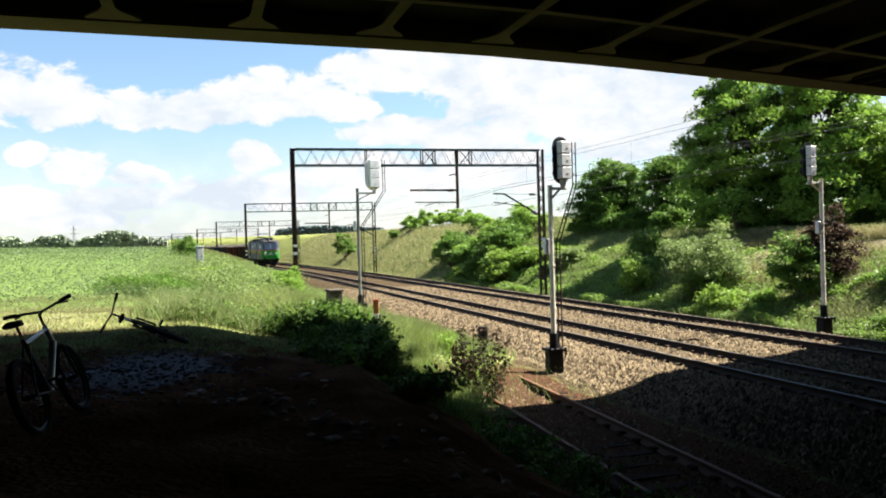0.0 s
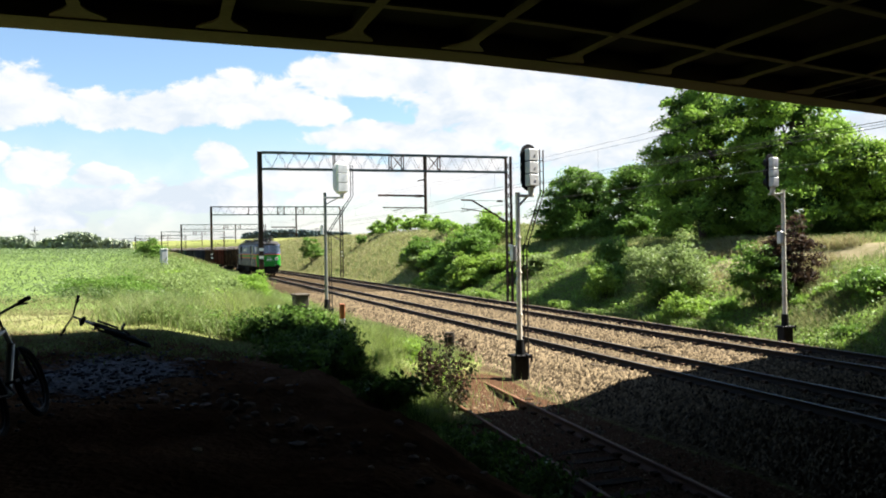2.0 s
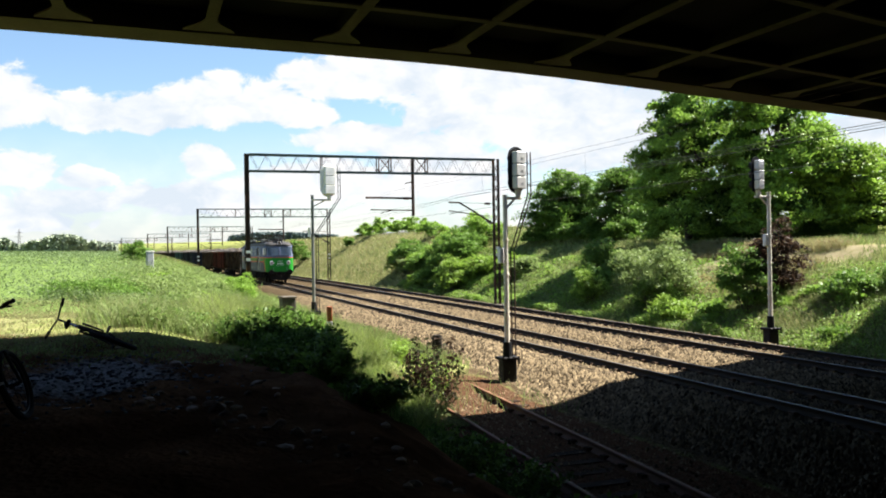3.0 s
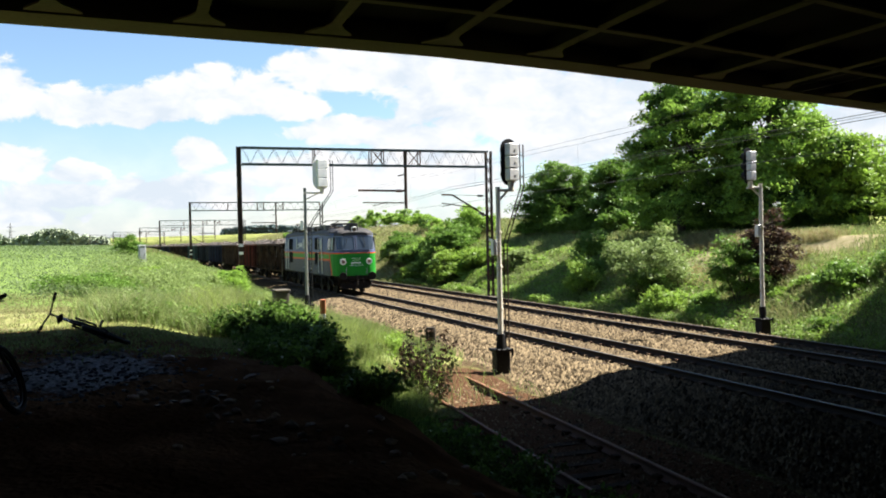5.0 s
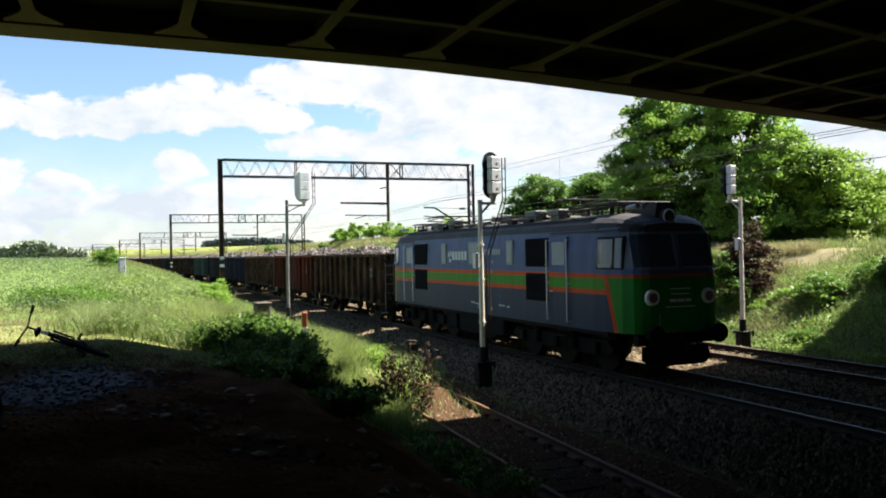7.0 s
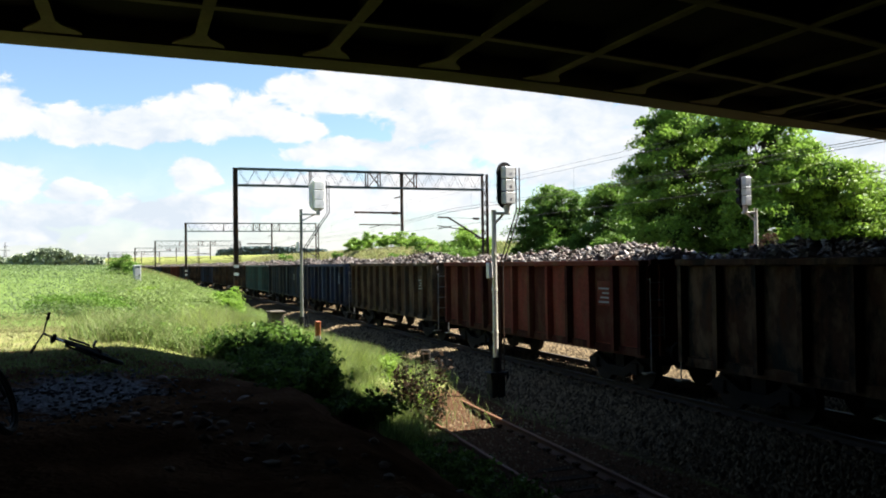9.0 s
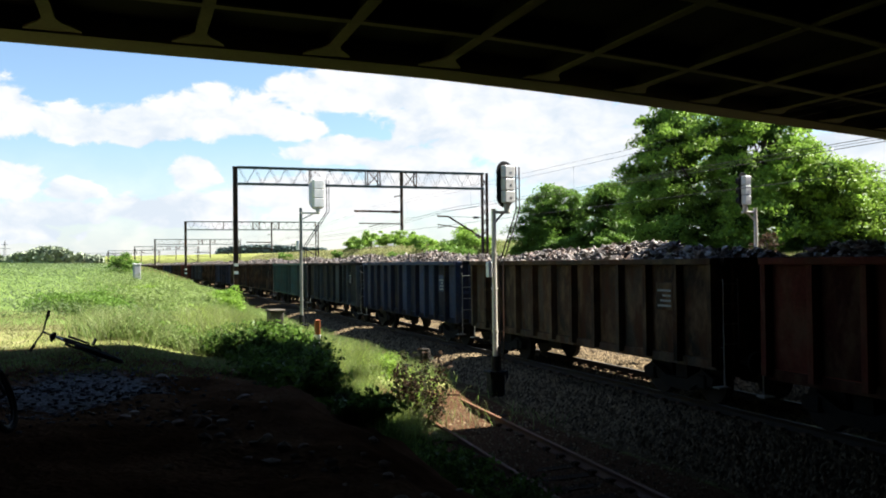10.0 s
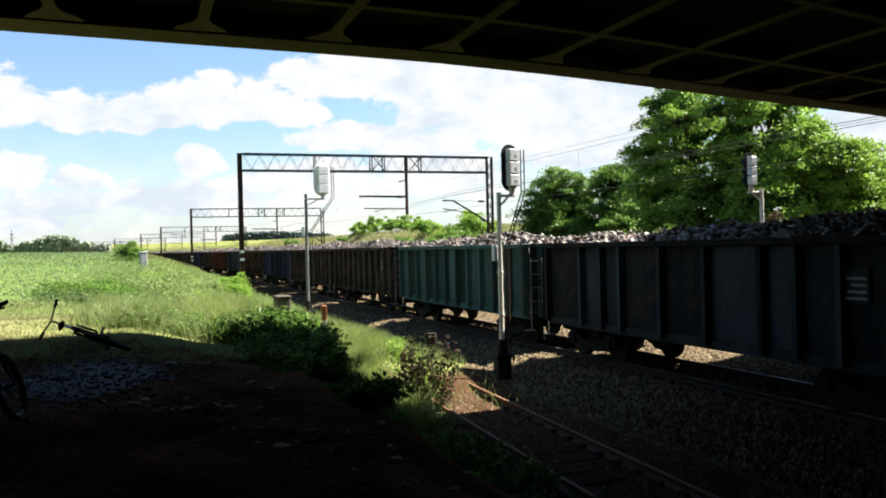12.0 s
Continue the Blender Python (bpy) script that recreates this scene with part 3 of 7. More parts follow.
# ---------------------------------------------------------------- the train
def loco_paint(name, half):
    """Grey-blue sides, a green band between red lines, green ends."""
    m = bpy.data.materials.new(name)
    m.use_nodes = True
    nt = m.node_tree
    N, L = nt.nodes.new, nt.links.new
    b = nt.nodes["Principled BSDF"]
    b.inputs["Roughness"].default_value, b.inputs["Specular IOR Level"].default_value = 0.5, 0.12
    tc, sep = N("ShaderNodeTexCoord"), N("ShaderNodeSeparateXYZ")
    L(tc.outputs["Object"], sep.inputs[0])
    ay = N("ShaderNodeMath")
    ay.operation = "ABSOLUTE"
    L(sep.outputs[1], ay.inputs[0])

    def above(src, v):
        n = N("ShaderNodeMath")
        n.operation = "GREATER_THAN"
        L(src, n.inputs[0])
        n.inputs[1].default_value = v
        return n.outputs[0]

    def mul(a, c):
        n = N("ShaderNodeMath")
        n.operation = "MULTIPLY"
        L(a, n.inputs[0])
        L(c, n.inputs[1])
        return n.outputs[0]

    def put(f, under, colour):
        n = N("ShaderNodeMixRGB")
        L(f, n.inputs[0])
        if isinstance(under, tuple):
            n.inputs[1].default_value = (*under, 1)
        else:
            L(under, n.inputs[1])
        n.inputs[2].default_value = (*colour, 1)
        return n.outputs[0]

    z, y = sep.outputs[2], ay.outputs[0]
    lean = N("ShaderNodeMath")  # the green end's border leans forward downwards
    lean.operation = "MULTIPLY_ADD"
    L(z, lean.inputs[0])
    lean.inputs[1].default_value = 0.26
    L(y, lean.inputs[2])
    yl = lean.outputs[0]
    red, green, band = (0.46, 0.062, 0.010), (0.015, 0.180, 0.018), (0.040, 0.200, 0.016)
    upper, lower = (0.072, 0.098, 0.205), (0.030, 0.037, 0.072)
    col = put(above(z, 1.97), lower, red)
    col = put(above(z, 2.09), col, band)
    col = put(above(z, 2.36), col, red)
    col = put(above(z, 2.48), col, upper)
    low = above(yl, half - 0.98 + 0.26 * 2.05)
    col = put(low, col, red)
    col = put(above(yl, half - 0.84 + 0.26 * 2.05), col, green)
    col = put(mul(above(y, half - 0.84), above(z, 2.09)), col, green)
    col = put(mul(above(y, half - 1.4), above(z, 2.38)), col, red)
    col = put(mul(above(y, half - 1.4), above(z, 2.46)), col, upper)
    col = put(mul(above(y, half - 0.6), above(z, 2.60)), col, (0.13, 0.145, 0.185))
    col = put(mul(above(y, half - 0.6), above(z, 3.46)), col, (0.05, 0.05, 0.052))
    nz = N("ShaderNodeTexNoise")
    mp = N("ShaderNodeMapping")
    L(tc.outputs["Object"], mp.inputs[0])
    mp.inputs["Scale"].default_value = (2.6, 2.6, 0.28)
    L(mp.outputs[0], nz.inputs["Vector"])
    nz.inputs["Scale"].default_value, nz.inputs["Detail"].default_value = 1.6, 7
    mr = N("ShaderNodeMapRange")
    L(nz.outputs[0], mr.inputs[0])
    mr.inputs["From Min"].default_value, mr.inputs["From Max"].default_value = 0.45, 0.8
    mr.inputs["To Max"].default_value = 0.4
    dirty = N("ShaderNodeMixRGB")
    L(mr.outputs[0], dirty.inputs[0])
    L(col, dirty.inputs[1])
    dirty.inputs[2].default_value = (0.018, 0.019, 0.025, 1)
    L(dirty.outputs[0], b.inputs["Base Color"])
    return m


def wagon_paint(name, base, rust_amt):
    """Weathered wagon paint: rust in upright streaks and blotches, pale scuffs, panel by panel."""
    m = mat(name, base, 0.85, 0.0, 0.4, 0.9, 14, 0.25, (0.065, 0.034, 0.020), rust_amt, per_object=0.75, spec=0.06)
    nt = m.node_tree
    N, L = nt.nodes.new, nt.links.new
    b = nt.nodes["Principled BSDF"]
    old = b.inputs["Base Color"].links[0].from_socket
    tc, info, off = N("ShaderNodeTexCoord"), N("ShaderNodeObjectInfo"), N("ShaderNodeVectorMath")
    off.operation = "ADD"
    L(tc.outputs["Object"], off.inputs[0])
    far = N("ShaderNodeMath")
    far.operation = "MULTIPLY"
    L(info.outputs["Random"], far.inputs[0])
    far.inputs[1].default_value = 40.0
    comb = N("ShaderNodeCombineXYZ")
    for k in range(3):
        L(far.outputs[0], comb.inputs[k])
    L(comb.outputs[0], off.inputs[1])
    for scale, stretch, lo, hi, amount, colour in ((2.6, 0.25, 0.47, 0.62, 0.9, (0.048, 0.020, 0.009)), (2.2, 0.5, 0.47, 0.63, 0.85, (0.105, 0.070, 0.040))):
        mp, nz, mr, mx = N("ShaderNodeMapping"), N("ShaderNodeTexNoise"), N("ShaderNodeMapRange"), N("ShaderNodeMixRGB")
        L(off.outputs[0], mp.inputs[0])
        mp.inputs["Scale"].default_value = (1.0, 1.0, stretch)
        L(mp.outputs[0], nz.inputs["Vector"])
        nz.inputs["Scale"].default_value, nz.inputs["Detail"].default_value, nz.inputs["Roughness"].default_value = scale, 6, 0.65
        L(nz.outputs[0], mr.inputs[0])
        mr.inputs["From Min"].default_value, mr.inputs["From Max"].default_value, mr.inputs["To Max"].default_value = lo, hi, amount * min(1.0, 0.12 + 1.3 * rust_amt)
        L(mr.outputs[0], mx.inputs[0])
        L(old, mx.inputs[1])
        mx.inputs[2].default_value = (*colour, 1)
        old = mx.outputs[0]
    L(old, b.inputs["Base Color"])
    return m


M["locoroof"] = mat("grimy_roof_paint", (0.040, 0.039, 0.040), 0.6, 0, 0.3, 1.5, 20, 0.2, (0.07, 0.06, 0.055), 0.5, spec=0.1)
M["under"] = mat("brake_dust_black", (0.013, 0.011, 0.0095), 0.9, 0.0, 0.35, 3, 30, 0.3, spec=0.1)
M["wheel"] = mat("wheel_steel", (0.014, 0.011, 0.010), 0.7, 0.2, 0.3, 4, 30, 0.2, spec=0.1)
M["grille"] = mat("dark_grille", (0.006, 0.006, 0.007), 0.9, 0.0, 0.2, 4, 60, 0.4, spec=0.05)
M["winframe"] = mat("grey_window_frame", (0.150, 0.165, 0.190), 0.4, 0.2, 0.1, 6, 30, 0)
# pale sky reflection put into the pane colour, with little gloss
M["pane"] = mat("sky_pale_window_pane", (0.230, 0.255, 0.290), 0.35, 0.0, 0.15, 2, 20, 0, spec=0.12)
M["glassdark"] = mat("dark_cab_glass", (0.035, 0.048, 0.066), 0.06, 0.0, 0.15, 2, 20, 0, spec=0.5)
M["lens"] = mat("lamp_glass", (0.8, 0.75, 0.62), 0.15, 0, 0.1, 6, 30, 0)
M["redlens"] = mat("dull_red_lens", (0.19, 0.12, 0.10), 0.15, 0, 0.1, 6, 30, 0)
M["lampglass"] = mat("dull_lamp_glass", (0.10, 0.075, 0.055), 0.15, 0, 0.1, 6, 30, 0)
M["copper"] = mat("roof_gear", (0.028, 0.022, 0.018), 0.6, 0.3, 0.3, 4, 30, 0.2, spec=0.1)
M["chromium"] = mat("worn_bright_metal", (0.4, 0.4, 0.4), 0.4, 0.8, 0.2, 8, 40, 0.1)
M["palebox"] = mat("pale_insulator_box", (0.13, 0.13, 0.125), 0.6, 0, 0.25, 4, 30, 0.1, spec=0.1)
M["door"] = mat("loco_door_paint", (0.055, 0.074, 0.155), 0.5, 0, 0.2, 3, 25, 0.1, spec=0.12)
M["scrap"] = mat("mixed_scrap_metal", (0.135, 0.118, 0.106), 0.6, 0.1, 0.3, 2, 20, 0.3, (0.15, 0.075, 0.045), 0.4, per_island=0.95, spec=0.3)

M["markwhite"] = mat("white_mark_paint", (0.50, 0.52, 0.55), 0.6, 0, 0.12, 5, 40, 0.1)
M["marking"] = mat("greyed_white_stencil", (0.30, 0.32, 0.36), 0.6, 0, 0.2, 5, 40, 0.1)
M["locoblue"] = mat("windscreen_surround_blue", (0.10, 0.12, 0.19), 0.4, 0, 0.15, 4, 30, 0.1)
LOCO_HALF, LOCO_NOSE = 8.98, -0.85  # half body length; where the nose stands
WAGON_PITCH, WAGON_FIRST, SPEED = 13.9, 24.25, 16.4
M["loco"] = loco_paint("loco_livery", LOCO_HALF)


def ring(bm_z, w, y, rake):
    """Half section of the loco body as a closed ring at y."""
    pts = []
    for x, z in ((w, 1.08), (w, 1.6), (w, 2.03), (w, 2.45), (w - 0.015, 3.0), (w - 0.08, 3.58)):
        pts.append((x, y + rake * max(0.0, z - 2.45), z))
    return pts + [(-x, yy, z) for x, yy, z in reversed(pts)]


def wheelset(bm, x, y, r, n=20):
    rod(bm, (x - 0.065, y, r), (x + 0.065, y, r), r, r, n)
    s = 1 if x > 0 else -1
    rod(bm, (x - s * 0.065, y, r), (x - s * 0.095, y, r), r + 0.03, r + 0.03, n)
    rod(bm, (x + s * 0.066, y, r), (x + s * 0.10, y, r), r * 0.35, r * 0.3, 10)
    return bm


def build_loco():
    root = tagged(new("electric_locomotive"), "electric locomotive with green ends and grey-blue sides, green band", "locomotive")
    H = LOCO_HALF
    prof = [(0.0, 0.84, 0.26), (0.06, 1.01, 0.25), (0.18, 1.16, 0.23), (0.45, 1.30, 0.18), (1.0, 1.40, 0.05), (1.5, 1.43, 0.0)]
    bm = bmesh.new()
    rings = [ring(0, w, -H + d, rk) for d, w, rk in prof] + [ring(0, w, H - d, -rk) for d, w, rk in reversed(prof)]
    loft(bm, rings)
    bmesh.ops.bevel(bm, geom=[e for e in bm.edges if abs(e.calc_face_angle(0)) > 0.9], offset=0.03, segments=1, affect="EDGES")
    part("body", bm, M["loco"], root, "grey-blue body with a green band and green ends")
    # curved roof
    bm = bmesh.new()
    rr = []
    for d, w, top in ((0.24, 0.80, 3.66), (0.4, 1.02, 3.76), (0.75, 1.24, 3.90), (1.4, 1.36, 3.98)):
        rr.append((d, w, top))
    def roof_ring(y, w, top):
        a = [(w * math.cos(t) ** 0.8 if math.cos(t) > 0 else 0.0, 3.57 + (top - 3.57) * math.sin(t) ** 0.9) for t in np.linspace(0.0, math.pi / 2, 6)]
        a = a + [(-x, z) for x, z in reversed(a[:-1])]
        return [(x, y, z) for x, z in a] + [(-w * 0.98, y, 3.5), (w * 0.98, y, 3.5)]
    loft(bm, [roof_ring(-H + d, w, t) for d, w, t in rr] + [roof_ring(H - d, w, t) for d, w, t in reversed(rr)])
    part("roof", bm, M["locoroof"], root, "grimy grey curved roof")
    # windscreens: two panes an end, with a centre pillar
    for s in (-1, 1):
        for side in (-1, 1):
            bm = bmesh.new()
            za, zb = 2.60, 3.42
            def fy(z, d):
                rk = 0.26 if d < 0.05 else 0.24
                return s * (H - d - rk * (z - 2.45) + 0.012)
            cols = [(0.06, 0.0), (0.80, 0.0), (0.99, 0.06), (1.13, 0.19)]
            v = [[bm.verts.new((side * x, fy(z, d), z)) for z in (za, zb)] for x, d in cols]
            for a, b in zip(v, v[1:]):
                bm.faces.new((a[0], b[0], b[1], a[1]))
            g = bmesh.ops.extrude_face_region(bm, geom=bm.faces[:])
            bmesh.ops.translate(bm, verts=[e for e in g["geom"] if isinstance(e, bmesh.types.BMVert)], vec=(0, s * 0.012, 0))
            ws = part("windscreen", bm, M["glassdark"], root, "dark raked cab windscreen")
            bm = bmesh.new()
            for a, b in zip(cols, cols[1:]):
                for z in (za, zb):
                    beam(bm, (side * a[0], fy(z, a[1]) + s * 0.01, z), (side * b[0], fy(z, b[1]) + s * 0.01, z), 0.035, 0.05)
            for x, d in (cols[0], cols[-1]):
                beam(bm, (side * x, fy(za, d) + s * 0.01, za), (side * x, fy(zb, d) + s * 0.01, zb), 0.035, 0.05)
            part("frame", bm, M["locoblue"], ws, "pale grey-blue windscreen surround")
            bm = bmesh.new()
            rod(bm, (side * 0.45, fy(zb, 0) + s * 0.05, zb + 0.03), (side * 0.62, fy(2.85, 0) + s * 0.04, 2.85), 0.011, n=5)
            part("wiper", bm, M["black"], ws)
        # red skirt line under the windscreens, number plate board
        bm = bmesh.new()
        box(bm, -0.83, 0.83, s * (H - 0.01) - 0.02, s * (H - 0.01) + 0.035, 2.39, 2.45, 0.008)
        part("moulding", bm, M["orange"], root)
        for x0, x1, z0, z1 in ((-0.30, -0.1, 1.80, 1.87), (-0.07, 0.12, 1.80, 1.87), (0.15, 0.3, 1.80, 1.87), (-0.25, 0.25, 1.98, 2.0), (-0.28, 0.28, 2.1, 2.12), (-0.42, 0.42, 1.68, 1.70)):
            bm = bmesh.new()
            box(bm, x0, x1, s * (H + 0.001) - 0.012, s * (H + 0.001) + 0.012, z0, z1)
            part("number_bar", bm, M["white"], root)
        for side in (-1, 1):
            bm = bmesh.new()
            c = (side * 0.79, s * (H - 0.02), 1.92)
            rod(bm, c, (c[0], c[1] + s * 0.08, c[2]), 0.19, 0.175, 18)
            lamp = part("headlight", bm, M["white"], root, "round pale-rimmed headlight")
            bm = bmesh.new()
            rod(bm, (c[0], c[1] + s * 0.081, c[2]), (c[0], c[1] + s * 0.10, c[2]), 0.12, 0.09, 16)
            part("lens", bm, M["redlens"], lamp)
            # buffers
            bm = bmesh.new()
            rod(bm, (side * 0.86, s * (H - 0.05), 1.06), (side * 0.86, s * (H + 0.28), 1.06), 0.1, 0.09, 12)
            rod(bm, (side * 0.88, s * (H + 0.282), 1.06), (side * 0.88, s * (H + 0.33), 1.06), 0.24, 0.22, 16)
            part("buffer", bm, M["under"], root)
            # hose and handrail
            bm = bmesh.new()
            rod(bm, (side * 0.62, s * (H + 0.03), 1.15), (side * 0.62, s * (H + 0.06), 1.55), 0.016, n=6)
            part("handrail", bm, M["winframe"], root)
            bm = bmesh.new()
            rod(bm, (side * 0.40, s * (H + 0.08), 0.55), (side * 0.36, s * (H + 0.14), 0.95), 0.03, n=6)
            part("brake_hose", bm, M["under"], root)
        bm = bmesh.new()
        box(bm, -1.14, 1.14, s * (H - 0.16) - 0.1, s * (H - 0.16) + 0.12, 0.82, 1.06, 0.02)
        box(bm, -0.1, 0.1, s * (H + 0.14) - 0.12, s * (H + 0.14) + 0.12, 0.96, 1.1)
        rod(bm, (0, s * (H + 0.2), 0.55), (0, s * (H + 0.22), 0.98), 0.05, n=8)
        part("buffer_beam", bm, M["under"], root, "black buffer beam with coupling")
        bm = bmesh.new()
        prism(bm, [(-0.75, 0.30), (0.75, 0.30), (0.98, 0.45), (0.92, 0.74), (-0.92, 0.74), (-0.98, 0.45)], lambda u, v, q: (u, s * (H - 0.25 + q + 0.25 * (0.72 - v)), v), 0.0, 0.03)
        part("snowplough", bm, M["under"], root)
        # top lamp
        bm = bmesh.new()
        loft(bm, [[(a * (0.62 - 0.3 * f), s * (H - 1.25 + 0.75 * f), z) for a, z in ((-1, 3.72), (1, 3.72), (0.75, 4.02 + 0.14 * f), (-0.75, 4.02 + 0.14 * f))] for f in (0.0, 1.0)])
        rod(bm, (0, s * (H - 0.75), 3.82), (0, s * (H - 0.36), 3.82), 0.19, 0.18, 20)
        tl = part("top_lamp", bm, M["locoroof"], root, "round roof headlamp")
        bm = bmesh.new()
        rod(bm, (0, s * (H - 0.359), 3.82), (0, s * (H - 0.33), 3.82), 0.14, 0.12, 18)
        part("lens", bm, M["lampglass"], tl, "dull brownish lamp glass")
        bm = bmesh.new()
        for k in range(20):
            a, b = k * math.pi / 10, (k + 1) * math.pi / 10
            rod(bm, (0.165 * math.cos(a), s * (H - 0.35), 3.82 + 0.165 * math.sin(a)), (0.165 * math.cos(b), s * (H - 0.35), 3.82 + 0.165 * math.sin(b)), 0.018, n=5)
        part("rim", bm, M["white"], tl, "pale lamp rim")
        bm = bmesh.new()
        rod(bm, (-0.95, s * (H - 0.7), 4.04), (-0.95, s * (H - 0.25), 4.06), 0.045, 0.07, 8)
        rod(bm, (-0.75, s * (H - 0.7), 4.04), (-0.75, s * (H - 0.3), 4.06), 0.035, 0.06, 8)
        part("horn", bm, M["winframe"], root)
    # sides
    for sd in (-1, 1):
        X = sd * 1.43

        def panel(name, d0, d1, z0, z1, out, material, label="", parent=None, bev=0.012):
            bm = bmesh.new()
            x0, x1 = sorted((X - sd * 0.03, X + sd * out))
            box(bm, x0, x1, -H + d0, -H + d1, z0, z1, bev)
            return part(name, bm, material, parent or root, label)
        for e in (0, 1):  # both cabs; distances along the body from the nose
            door, grille, glass = (((2.74, 3.69), (3.80, 5.11), (0.42, 1.38)), ((14.72, 15.65), (13.22, 14.56), (16.62, 17.52)))[e]
            d0, d1 = glass

            def glazed(name, a, c, z0, z1, out, material, label="", parent=None):
                """A panel on the tapering cab side."""
                bm = bmesh.new()

                def side(d, z, o):
                    q = min(d, 2 * H - d)
                    w = float(np.interp(q, [k[0] for k in prof], [k[1] for k in prof])) - (0.015 * (z - 2.45) / 0.55 if z < 3.0 else 0.015 + 0.065 * (z - 3.0) / 0.58)
                    return (sd * (w + o), -H + d, z)
                ds = np.linspace(a, c, 4)
                loft(bm, [[side(d, z0, -0.05), side(d, z0, out), side(d, z1, out), side(d, z1, -0.05)] for d in ds])
                return part(name, bm, material, parent or root, label)
            w = glazed("cab_window", d0, d1, 2.58, 3.36, 0.012, M["black"], "sliding cab side window")
            near, far = ((d0 + 0.04, d0 + 0.26), (d0 + 0.34, d1 - 0.06)) if e == 0 else ((d1 - 0.26, d1 - 0.04), (d0 + 0.06, d1 - 0.34))
            glazed("pane", *near, 2.62, 3.32, 0.022, M["pane"], "pale reflecting pane", w)
            glazed("pane", *far, 2.64, 3.30, 0.022, M["glassdark"], "", w)
            glazed("sash", far[0] + 0.05, far[1] - 0.05, 2.62, 2.70, 0.03, M["winframe"], "", w)
            d0, d1 = door
            dr = panel("cab_door", d0, d1, 1.12, 3.42, 0.014, M["loco"], "cab door in body colours with a window")
            panel("pane", d0 + 0.14, d1 - 0.14, 2.66, 3.28, 0.022, M["pane"], parent=dr)
            panel("door_handle", d1 - 0.16, d1 - 0.06, 1.95, 2.0, 0.05, M["chromium"], parent=dr)
            for hx in (d0 - 0.06, d1 + 0.06):
                bm = bmesh.new()
                rod(bm, (X + sd * 0.07, -H + hx, 1.2), (X + sd * 0.07, -H + hx, 3.35), 0.021, n=6)
                for z in (1.22, 2.2, 3.33):
                    rod(bm, (X - sd * 0.02, -H + hx, z), (X + sd * 0.07, -H + hx, z), 0.014, n=6)
                part("handrail", bm, M["pale"], root, "pale vertical handrail")
            bm = bmesh.new()
            for z in (0.45, 0.8):
                box(bm, *sorted((X - sd * 0.1, X + sd * 0.05)), -H + d0 + 0.1, -H + d1 - 0.1, z, z + 0.03)
            for hx in (d0 + 0.12, d1 - 0.12):
                rod(bm, (X - sd * 0.02, -H + hx, 0.45), (X - sd * 0.02, -H + hx, 1.1), 0.015, n=6)
            part("footstep", bm, M["under"], root)
            d0, d1 = grille
            for z0, z1 in ((2.62, 3.40), (1.68, 2.44)):
                g = panel("air_grille", d0, d1, z0, z1, 0.012, M["grille"], "black louvred air intake")
                bm = bmesh.new()
                for k in range(9):
                    zz = z0 + 0.05 + k * (z1 - z0 - 0.09) / 9
                    prism(bm, [(0.012, 0.0), (0.034, -0.012), (0.034, 0.0), (0.012, 0.03)], lambda u, v, q: (X + sd * u, q, zz + v), -H + d0 + 0.03, -H + d1 - 0.03)
                part("louvres", bm, M["grille"], g)
            # lifting lugs and a rain gutter over the cab
            bm = bmesh.new()
            box(bm, *sorted((X - sd * 0.09, X - sd * 0.03)), -H + min(glass[0], door[0]), -H + max(glass[1], door[1]), 3.49, 3.53)
            part("gutter", bm, M["locoroof"], root)
        for d0, d1 in ((5.94, 6.38), (8.38, 9.23), (11.27, 11.71)):
            w = panel("machine_room_window", d0, d1, 2.66, 3.38, 0.014, M["winframe"], "machine room window in a grey frame")
            if d1 - d0 > 0.6:  # the wide one is split into an upper and a lower light
                panel("pane", d0 + 0.07, d1 - 0.07, 3.06, 3.32, 0.022, M["pane"], parent=w)
                panel("pane", d0 + 0.07, d1 - 0.07, 2.72, 2.99, 0.022, M["pane"], parent=w)
            else:
                panel("pane", d0 + 0.07, d1 - 0.07, 2.74, 3.30, 0.022, M["pane"], parent=w)
        # panel joints down the side
        for d in (5.3, 6.9, 8.3, 9.3, 11.2, 12.0):
            panel("panel_strip", d - 0.012, d + 0.012, 1.12, 1.96, 0.004, M["door"], bev=0)

        def stroke(name, outline, material, label=""):
            """A flat painted shape on the side: outline in (distance from the nose, height)."""
            bm = bmesh.new()
            prism(bm, outline, lambda u, v, q: (X + sd * q, -H + u, v), 0.0015, 0.006)
            part(name, bm, material, root, label)

        def bar(name, a, c, z0, z1, material, label=""):
            stroke(name, [(a, z0), (c, z0), (c, z1), (a, z1)], material, label)
        # company mark: a petalled disc and five upright blocks, as plain shapes
        for k in range(3):
            t = 2 * math.pi * k / 3 + 0.4
            stroke("marking", [(10.90 + 0.03 * math.cos(t) + 0.15 * math.cos(t + q), 2.93 + 0.03 * math.sin(t) + 0.19 * math.sin(t + q)) for q in (-0.8, -0.3, 0.3, 0.8)] + [(10.90 + 0.03 * math.cos(t), 2.93 + 0.03 * math.sin(t))], M["markwhite"], "pale petal of a company mark")
        for k in range(5):
            a = 9.42 + k * 0.265
            stroke("marking", [(a, 2.80), (a + 0.19, 2.80), (a + 0.19, 3.08), (a + 0.10, 3.10), (a, 3.08)], M["markwhite"], "pale painted block of a company mark")
        for k in range(9):
            if k != 4:
                bar("number_bar", 6.80 + k * 0.155, 6.90 + k * 0.155, 2.96, 3.14, M["marking"])
        bar("number_bar", 7.34, 7.42, 2.70, 2.79, M["marking"])
